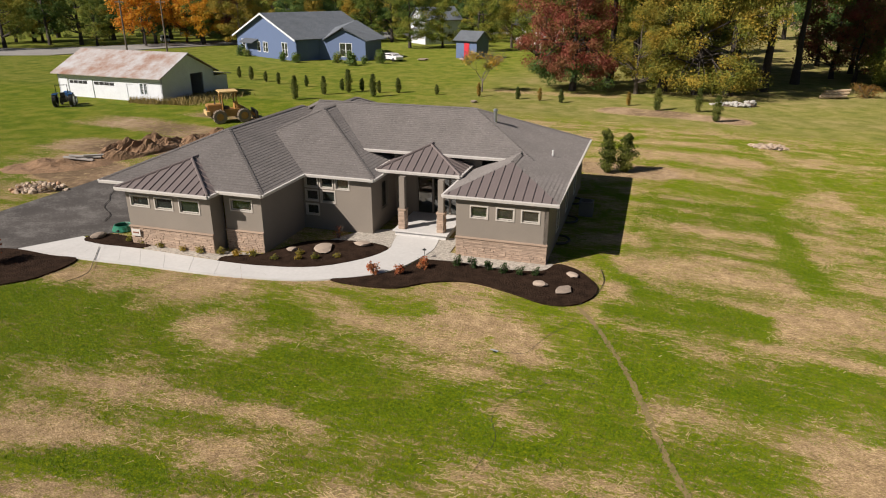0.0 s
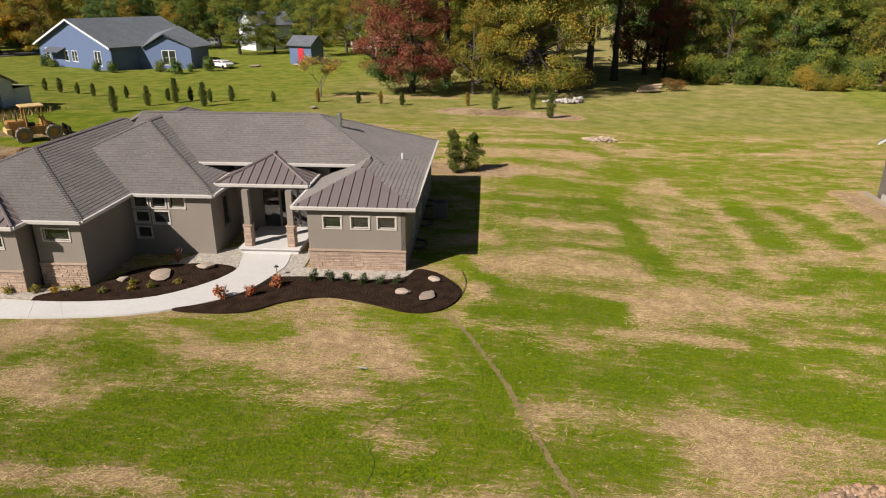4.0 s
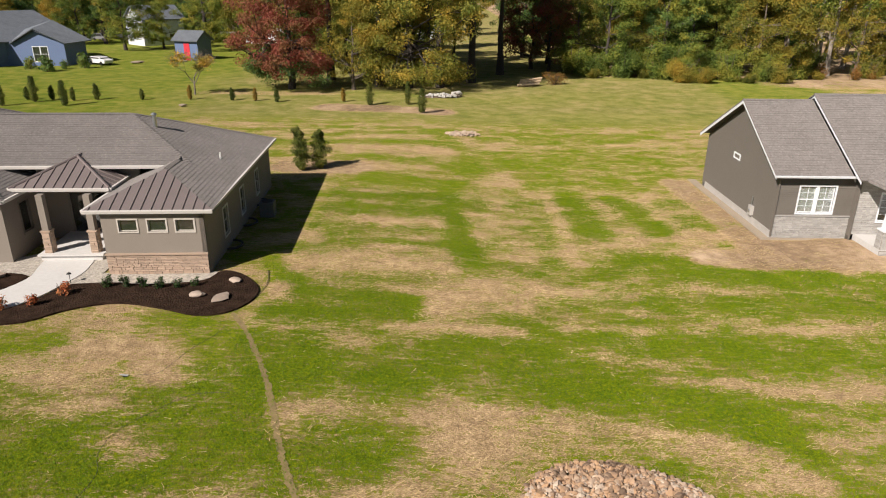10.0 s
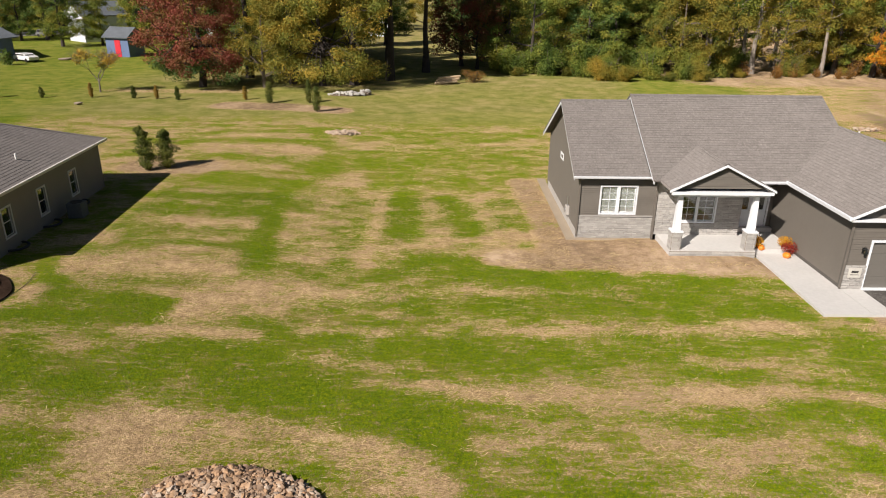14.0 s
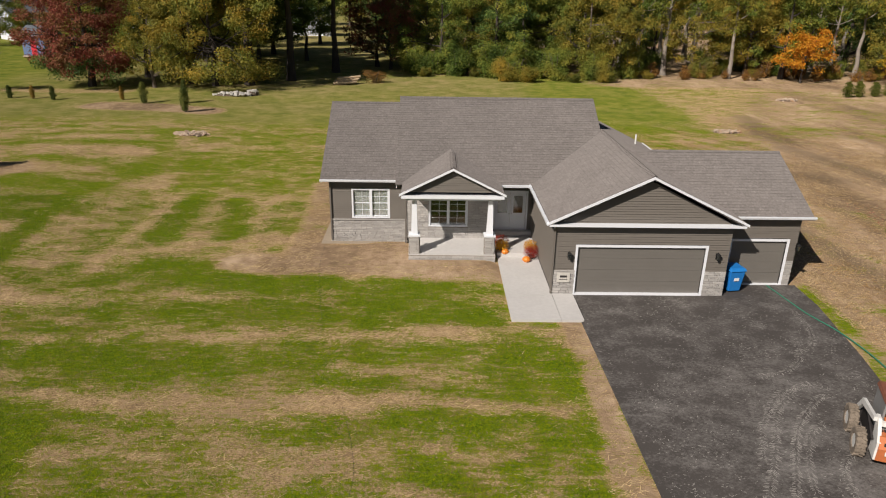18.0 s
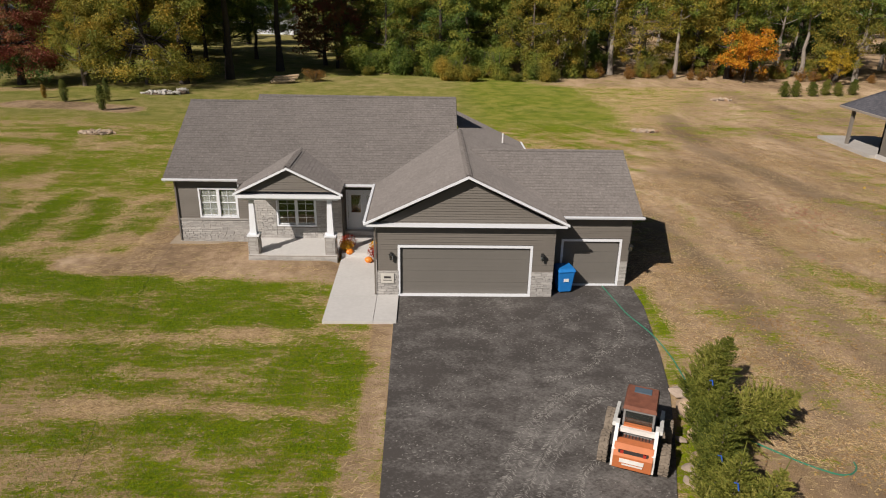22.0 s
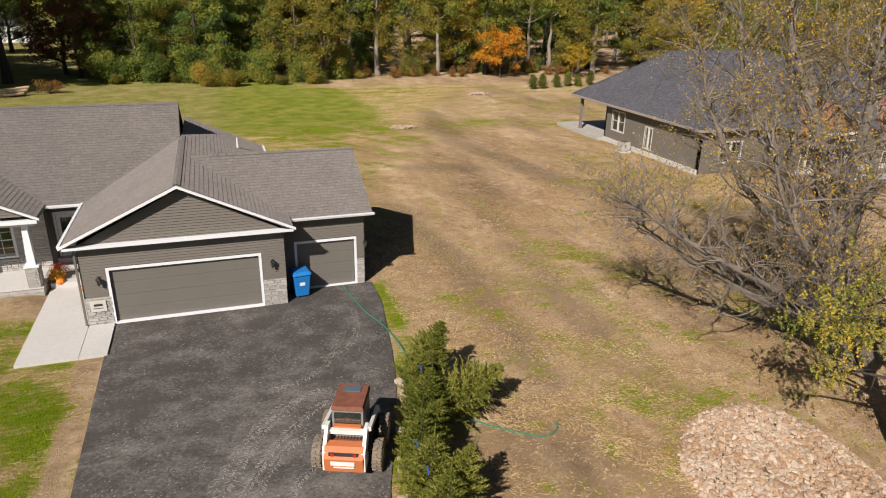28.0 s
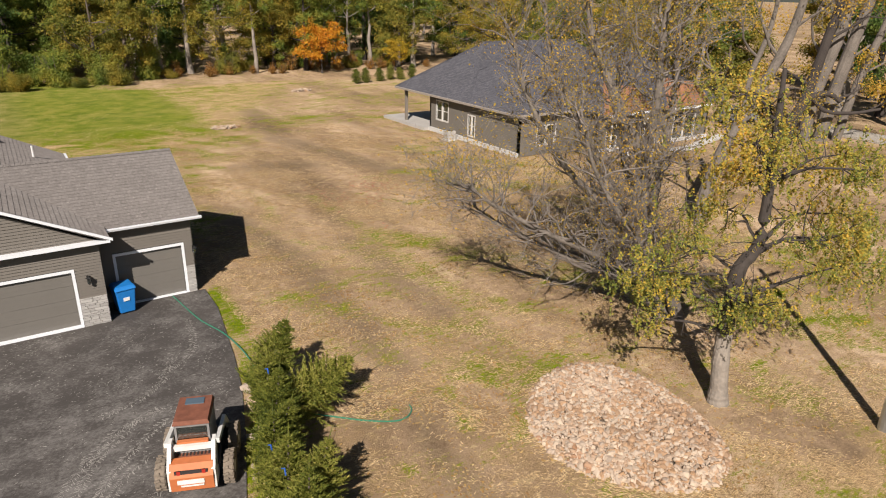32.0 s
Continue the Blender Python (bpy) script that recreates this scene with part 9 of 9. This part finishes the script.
# car shape stands in for a small white object on the lawn
car(-91, 90, 60, CARW, "white car shape standing in for a small white object behind the blue house", 1.4)

# ---- shed, far houses ----
SH = empty("shed", pose(-79.3, 99.0, 0.15, 0, 0, -18), "blue garden shed with red door and grey roof", "shed")
part("wall", boxes((-2.5, 2.5, 0, 4, -0.3, 3.6)), BLUE, SH)
part("door", boxes((-0.5, 0.75, -0.06, 0.0, 0, 3.0)), mat("door_red", (0.55, 0.03, 0.05), 0.5, bump=0.03), SH)
roof_plane("roof_slope", [(-2.9, -0.5, 3.5), (2.9, -0.5, 3.5), (2.9, 2, 5.2), (-2.9, 2, 5.2)], SHINGLE_D, SH)
roof_plane("roof_slope", [(2.9, 4.5, 3.5), (-2.9, 4.5, 3.5), (-2.9, 2, 5.2), (2.9, 2, 5.2)], SHINGLE_D, SH)
bm = bmesh.new()
prism(bm, [(2.3, 0, 3.6), (2.3, 4, 3.6), (2.3, 2, 5.0)], (0.2, 0, 0))
part("gable", bm, BLUE, SH)


def far_house(x, y, turn, w, d, h, wallm, roofm, label):
    e = empty("house", pose(x, y, 0.1, 0, 0, turn), label, "house")
    w_, m_ = wall("wall", e, wallm, (-w / 2, 0), (w / 2, 0), -0.5, h, 0.2, [(w * 0.15, w * 0.3, 1, 2.6), (w * 0.62, w * 0.8, 1, 2.6)])
    for o in ((w * 0.15, w * 0.3, 1, 2.6), (w * 0.62, w * 0.8, 1, 2.6)):
        window(w_, m_, *o, WHITE)
    wall("wall", e, wallm, (w / 2, 0), (w / 2, d), -0.5, h)
    wall("wall", e, wallm, (w / 2, d), (-w / 2, d), -0.5, h)
    wall("wall", e, wallm, (-w / 2, d), (-w / 2, 0), -0.5, h)
    r = h + d * 0.35
    for s in (-1, 1):
        bm = bmesh.new()
        prism(bm, [(s * w / 2, 0, h), (s * w / 2, d, h), (s * w / 2, d / 2, r - 0.2)], (-s * 0.2, 0, 0))
        part("gable", bm, wallm, e)
    roof_plane("roof_slope", [(-w / 2 - 0.5, -0.5, h - 0.2), (w / 2 + 0.5, -0.5, h - 0.2), (w / 2 + 0.5, d / 2, r), (-w / 2 - 0.5, d / 2, r)], roofm, e)
    roof_plane("roof_slope", [(w / 2 + 0.5, d + 0.5, h - 0.2), (-w / 2 - 0.5, d + 0.5, h - 0.2), (-w / 2 - 0.5, d / 2, r), (w / 2 + 0.5, d / 2, r)], roofm, e)
    return e


far_house(-97, 133, 50, 10, 8, 6.0, WHITE_OLD, SHINGLE_D, "tall white house beyond the blue shed")
far_house(-74, 140, 10, 12, 9, 5.0, WHITE, SHINGLE_C, "white house half hidden by red maple")
far_house(-39.0, 158, 0, 10, 8, 4.5, WHITE, SHINGLE_C, "white building seen through the wood")
far_house(-150, 160, 30, 16, 9, 4.0, SIDING, SHINGLE_C, "grey house across the far road")
far_house(-175, 140, 40, 14, 9, 4.0, WHITE_OLD, SHINGLE_C, "pale house across the far road")
far_house(95, 62, -30, 14, 9, 5.0, WHITE, SHINGLE_C, "white house beyond the east trees")
sheet("road", [(-260, 44), (-174, 88), (-158, 114), (-152, 124), (-125, 167), (-60, 217), (-57, 207), (-117, 157), (-142, 115), (-147, 106), (-160, 74), (-255, 30)], -0.4, 0.33, ASPHALT_OLD, "pale worn asphalt road winding behind the barn", "road")
for x, y in ((-150, 84), (-143, 88)):
    up = empty("utility_pole", pose(x, y, gh(x, y)), "dark wooden utility pole by the far road", "utility pole", "far utility poles")
    bm = bmesh.new()
    tube(bm, (0, 0, -0.3), (0, 0, 11), 0.2, 0.14, 8)
    part("shaft", bm, BARK, up)
    part("crossarm", boxes((-1.2, 1.2, -0.06, 0.06, 10.1, 10.3)), BARK, up)

# ---- wheel loader ----
CAT = mat("loader_yellow", (0.40, 0.215, 0.065), 0.6, vary=0.2, scale=25)
CANOPY = mat("canopy_faded_yellow", (0.60, 0.43, 0.20), 0.7, vary=0.15, scale=20)
dz = empty("wheel_loader", pose(-78.9, 25.2, gh(-79, 25), 0, 0, -42), "old yellow wheel loader with canopy on the rough grass", "loader")
for x in (-0.95, 0.95):
    for y in (-1.15, 1.2):
        wheel(dz, x, y, 0.68, 0.68, 0.46, TYRE, CAT, 12)
part("hull", boxes((-0.62, 0.62, -1.7, 0.9, 0.6, 1.3)), CAT, dz)
bm = boxes((-0.7, 0.7, -2.2, -0.75, 0.75, 1.85))
bmesh.ops.bevel(bm, geom=bm.edges[:], offset=0.08, segments=2, affect="EDGES")
eng = part("engine_hood", bm, CAT, dz)
part("grille", boxes((-0.5, 0.5, -2.22, -2.19, 0.95, 1.6)), STEEL_DARK, eng)
part("counterweight", boxes((-0.95, 0.95, -2.35, -2.0, 0.85, 1.25)), CANOPY, dz)
bm = bmesh.new()
tube(bm, (0.35, -1.4, 1.85), (0.35, -1.4, 2.6), 0.06, n=8)
part("exhaust", bm, STEEL_DARK, eng)
part("seat", boxes((-0.35, 0.35, -0.6, -0.05, 1.3, 1.55), (-0.35, 0.35, -0.72, -0.58, 1.55, 2.1)), STEEL_DARK, dz)
part("dashboard", boxes((-0.45, 0.45, 0.45, 0.8, 1.3, 1.95)), CAT, dz)
for x in (-0.75, 0.75):
    for y in (-0.75, 0.6):
        bm = bmesh.new()
        tube(bm, (x, y, 1.25), (x * 0.97, y, 2.95), 0.055, n=8)
        part("canopy_post", bm, CAT, dz)
bm = boxes((-0.98, 0.98, -1.0, 0.85, 2.95, 3.08))
bmesh.ops.bevel(bm, geom=bm.edges[:], offset=0.04, segments=2, affect="EDGES")
part("canopy", bm, CANOPY, dz, "faded pale yellow canopy")
for x in (-0.5, 0.5):
    bm = bmesh.new()
    prism(bm, [(x - 0.07, 0.7, 1.45), (x - 0.07, 0.75, 1.75), (x - 0.07, 2.5, 0.65), (x - 0.07, 2.4, 0.4)], (0.14, 0, 0))
    part("lift_arm", bm, CAT, dz)
bm = bmesh.new()
prism(bm, [(-1.2, 2.35, 0.1), (-1.2, 3.25, 0.1), (-1.2, 3.3, 0.18), (-1.2, 2.6, 0.3), (-1.2, 2.5, 1.05), (-1.2, 2.3, 1.1)], (2.4, 0, 0))
part("bucket", bm, STEEL_DARK, dz)

# ---- blue tractor ----
TBLUE = mat("tractor_blue", (0.03, 0.12, 0.32), 0.45, vary=0.1)
tc_ = empty("tractor", pose(-102.4, 26.6, gh(-102, 26), 0, 0, 35), "small blue farm tractor on the grass", "tractor")
for x in (-0.85, 0.85):
    wheel(tc_, x, -0.8, 0.75, 0.75, 0.4, BLACK, WHITE, 14)
    wheel(tc_, x * 0.85, 1.1, 0.42, 0.42, 0.24, BLACK, WHITE, 12)
part("hood", boxes((-0.3, 0.3, 0.1, 1.5, 0.75, 1.45)), TBLUE, tc_)
part("gearbox", boxes((-0.3, 0.3, -1.0, 0.3, 0.5, 1.0)), STEEL_DARK, tc_)
part("fender", boxes((-1.0, -0.55, -1.3, -0.2, 1.4, 1.48), (0.55, 1.0, -1.3, -0.2, 1.4, 1.48)), TBLUE, tc_)
part("seat", boxes((-0.25, 0.25, -0.9, -0.4, 1.0, 1.2), (-0.25, 0.25, -1.0, -0.9, 1.2, 1.6)), BLACK, tc_)
bm = bmesh.new()
sweep(bm, [(-0.6, -0.9, 1.3), (-0.6, -0.9, 2.4), (0.6, -0.9, 2.4), (0.6, -0.9, 1.3)], 0.05, 6)
part("roll_bar", bm, BLACK, tc_)

# ---- spoil by the west driveway ----
SPOIL = mat("spoil_soil", (0.25, 0.155, 0.09), 0.98, vary=0.4, scale=14, fine=80, bump=1.0, dist=0.1)


def spoil(at, rx, ry, h, turn, seed, label):
    bm = bmesh.new()
    n = 30
    grid = {}
    for i in range(n + 1):
        for j in range(n + 1):
            u, v = i / n * 2 - 1, j / n * 2 - 1
            k = max(0.0, 1 - (u * u + v * v))
            z = h * k ** 0.8 * (0.65 + 0.7 * noise.noise(Vector((u * 3 + seed, v * 3, 0.3)))) + 0.25 * h * k * noise.noise(Vector((u * 9, v * 9, seed)))
            grid[i, j] = bm.verts.new((u * rx, v * ry, z - 0.04))
    for i in range(n):
        for j in range(n):
            bm.faces.new((grid[i, j], grid[i + 1, j], grid[i + 1, j + 1], grid[i, j + 1]))
    o = part("soil_mound", bm, SPOIL)
    o.matrix_basis = pose(at[0], at[1], gh(*at), 0, 0, turn)
    return tagged(o, label, "soil heap", "soil heaps")


spoil((-77.3, 11.5), 4.6, 1.8, 1.35, 80, 1, "rough brown heap of dug soil")
spoil((-74.3, 17.5), 4.5, 1.6, 1.0, 60, 2, "long brown heap of dug soil")
spoil((-79.5, 5.5), 4.0, 2.2, 0.6, 40, 3, "low heap of brown soil")
heap("rubble_pile", (-75.2, 0.3), 1.8, 1.0, 0.4, 20, 110, 0.35, "pile of pale broken rubble beside the driveway", seed=8)
for i in range(4):
    bm = bmesh.new()
    box(bm, -1.1, 1.1, -0.12, 0.12, 0, 0.1)
    o = part("plank", bm, CONCRETE_GREY)
    o.matrix_basis = pose(-78.6 + 0.3 * i, 6.6 + 0.35 * i, gh(-78, 7) + 0.35 + 0.11 * (i % 2), 4, 6, 20 + 14 * i)
    tagged(o, "weathered grey plank on the soil heap", "plank", "loose planks")

# ---- window wells and units beside the hip-roofed house ----
for u, v in ((0.75, 3.4), (0.75, 6.9), (0.7, 10.6)):
    ww = empty("window_well", H1.matrix_basis @ pose(u - 0.72, v, 0.4), "grey steel window well against the house", "window well", "window wells")
    bm = bmesh.new()
    sweep(bm, [(0.05 + 0.6 * math.sin(a / 8 * math.pi), 0.65 * math.cos(a / 8 * math.pi), 0.22) for a in range(9)], 0.06, 6)
    part("rim", bm, STEEL_DARK, ww)
ac2 = empty("air_conditioner", H1.matrix_basis @ pose(1.0, 8.4, 0.45), "grey outdoor air conditioner unit in the shade", "air conditioner")
part("case", boxes((-0.4, 0.4, -0.4, 0.4, 0.05, 0.9)), mat("case_dark_grey", (0.12, 0.12, 0.12), 0.6), ac2)
bm = bmesh.new()
tube(bm, (0, 0, 0.9), (0, 0, 0.93), 0.32, n=18)
part("fan_grille", bm, STEEL_DARK, ac2)


# ---- loose cover on the ground ----
def cover_at(arr, x, y):
    i = np.clip(np.searchsorted(gx, x), 0, nx - 1)
    j = np.clip(np.searchsorted(gy, y), 0, ny - 1)
    return arr[j, i]


def off_paving(x, y):
    ok = ~((x > -0.5) & (x < 11.2) & (y < 1.4)) & ~((x > -13.1) & (x < 11.2) & (y > -0.2) & (y < 19) & (x > -3.6)) & ~((x > -13.1) & (x < 11.2) & (y > 3.0) & (y < 19))
    ok &= ~((x > -3.6) & (x < 0) & (y > -3)) & ~((x < -38) & (x > -74) & (y > -8.6) & (y < 16))
    return ok


def flecks(name, n, seed, area, chance, long, wide, material, label, category, flat=True, tall=0.0, lie=None):
    """Many small blades or stalks lying or standing on the ground, as one covering."""
    rg = np.random.RandomState(seed)
    x, y = rg.uniform(area[0], area[1], n), rg.uniform(area[2], area[3], n)
    keep = off_paving(x, y) & (rg.rand(n) < chance(x, y))
    x, y = x[keep], y[keep]
    k = len(x)
    z = gz(x, y)
    a = rg.normal(lie[0], lie[1], k) if lie else rg.uniform(0, 2 * np.pi, k)
    L = long * rg.uniform(0.5, 1.4, k)
    if flat:
        dx, dy = np.cos(a) * L / 2, np.sin(a) * L / 2
        px, py = -np.sin(a) * wide / 2, np.cos(a) * wide / 2
        za, zb = z + 0.012 + rg.uniform(0, 0.03, k), z + 0.012 + rg.uniform(0, 0.05, k)
        V = np.stack([np.stack([x - dx - px, y - dy - py, za], -1), np.stack([x + dx - px, y + dy - py, zb], -1), np.stack([x + dx + px, y + dy + py, zb], -1), np.stack([x - dx + px, y - dy + py, za], -1)], 1)
        F = np.arange(4 * k).reshape(k, 4)
    else:
        px, py = np.cos(a) * wide / 2, np.sin(a) * wide / 2
        lx, ly = rg.uniform(-1.1, 1.1, k) * tall, rg.uniform(-1.1, 1.1, k) * tall
        V = np.stack([np.stack([x - px, y - py, z - 0.01], -1), np.stack([x + px, y + py, z - 0.01], -1), np.stack([x + lx, y + ly, z + tall * rg.uniform(0.5, 1.3, k)], -1)], 1)
        F = np.arange(3 * k).reshape(k, 3)
    me = bpy.data.meshes.new(name)
    me.from_pydata(V.reshape(-1, 3).tolist(), [], F.tolist())
    me.materials.append(material)
    return tagged(new(name, me), label, category, kind="stuff")


L_BLADE = leaf_mat("grass_blades", [(0.06, 0.13, 0.002), (0.11, 0.20, 0.004), (0.20, 0.28, 0.009)], 0.7)
STRAWM = leaf_mat("straw_stalks", [(0.50, 0.36, 0.18), (0.68, 0.51, 0.27), (0.84, 0.68, 0.40)], 0.8)
FALLEN = leaf_mat("fallen_leaves", [(0.30, 0.16, 0.06), (0.45, 0.28, 0.10), (0.55, 0.42, 0.2)], 0.8)
flecks("grass", 620000, 1, (-64, 0, -20, 14), lambda x, y: np.clip(cover_at(grass, x, y) * 1.9 - 0.55, 0, 1), 0.1, 0.022, L_BLADE, "young green grass blades over the lawn", "grass", False, 0.075)


def strewn(x, y):
    """Straw lies in drifts on the seeded soil and hardly at all on grass."""
    drift = np.clip(3.2 * (fbm(x / 1.7, y / 0.9, 77, 4) - 0.36), 0.06, 1)
    drift = np.where(x > 9.5, 0.1 * drift, drift)
    return drift * np.clip(1.1 - 1.3 * cover_at(grass, x, y) - 0.55 * cover_at(bare, x, y), 0.01, 1) * (1 - 0.9 * cover_at(settled, x, y))


flecks("straw", 420000, 2, (-66, 26, -20, 34), strewn, 0.2, 0.014, STRAWM, "pale straw stalks strewn over the seeded soil", "straw", lie=(0.15, 0.55))


def windrow(x, y):
    """East of the driveway the straw was raked into rows running down to the street."""
    return np.clip(3.6 * (fbm((x * 0.83 + y * 0.55) / 1.1, (x * 0.55 - y * 0.83) / 5, 93, 4) - 0.42), 0.03, 0.8) * (1 - 0.7 * cover_at(damp, x, y)) * np.where(y > 34, 0.35, 1.0)


STRAW_OLD = leaf_mat("old_straw", [(0.46, 0.32, 0.16), (0.66, 0.48, 0.265), (0.86, 0.68, 0.41)], 0.85)
flecks("raked_straw", 480000, 12, (10.5, 42, -22, 44), windrow, 0.1, 0.018, STRAW_OLD, "old straw raked in rows over bare soil", "straw", lie=(-0.9, 0.6))
PINKLEAF = leaf_mat("fallen_pink_leaves", [(0.30, 0.07, 0.06), (0.45, 0.14, 0.11), (0.5, 0.22, 0.15)], 0.8)
flecks("fallen_red_leaf_litter", 5200, 4, (17, 31, 2, 17), lambda x, y: 0.75 * np.exp(-((x - 25.4) / 1.5) ** 2 - ((y - 12.8) / 1.6) ** 2) + 0.4 * np.exp(-((x - 21.4) / 0.8) ** 2 - ((y - 11.5) / 2.6) ** 2) + 0.3 * np.exp(-((x - 24.4) / 1.0) ** 2 - ((y - 9.6) / 1.3) ** 2) + 0.2 * np.exp(-((x - 21.8) / 0.8) ** 2 - ((y - 4.0) / 1.2) ** 2), 0.11, 0.08, PINKLEAF, "reddish fallen leaves lying in one patch", "leaves")
flecks("fallen_leaf_litter", 90000, 3, (11, 50, -20, 40), lambda x, y: np.clip(2.6 * (fbm(x * 0.55 - y * 0.1, (x * 0.83 + y * 0.55) / 1.2, 91, 4) - 0.4), 0.03, 0.8), 0.075, 0.05, FALLEN, "dry fallen leaves scattered on bare soil", "leaves")


sheet("walk", [(78.9, 10.4), (78.2, 4.5), (77.4, -2.0), (73.6, -3.5), (74.2, 3.5), (74.7, 8.4)], 0.1, gh(76, 5) + 0.04, GRAVEL, "pale gravel drive before the unfinished house", "driveway")


# ---- stones of the veneers, pieces of their own ----
def stone_mesh(k, material):
    bm = bmesh.new()
    rnd = random.Random(k)
    vs = box(bm, -0.5, 0.5, -0.5, 0.5, -0.5, 0.5)
    for v in vs:
        v.co += Vector([rnd.uniform(-0.05, 0.05) for _ in range(3)])
        if v.co.y < 0:
            v.co.x *= 0.93
            v.co.z *= 0.86
    me = bpy.data.meshes.new("ledge_stone")
    bm.to_mesh(me)
    bm.free()
    me.materials.append(material)
    return me


stone_meshes = {mt: [stone_mesh(k, mt) for k in range(4)] for mt in (STONE_TAN, STONE_GREY)}
for parent, mm, mt, k in STONES:
    o = new("ledge_stone", stone_meshes[mt][k])
    o.parent = parent
    o.matrix_basis = mm
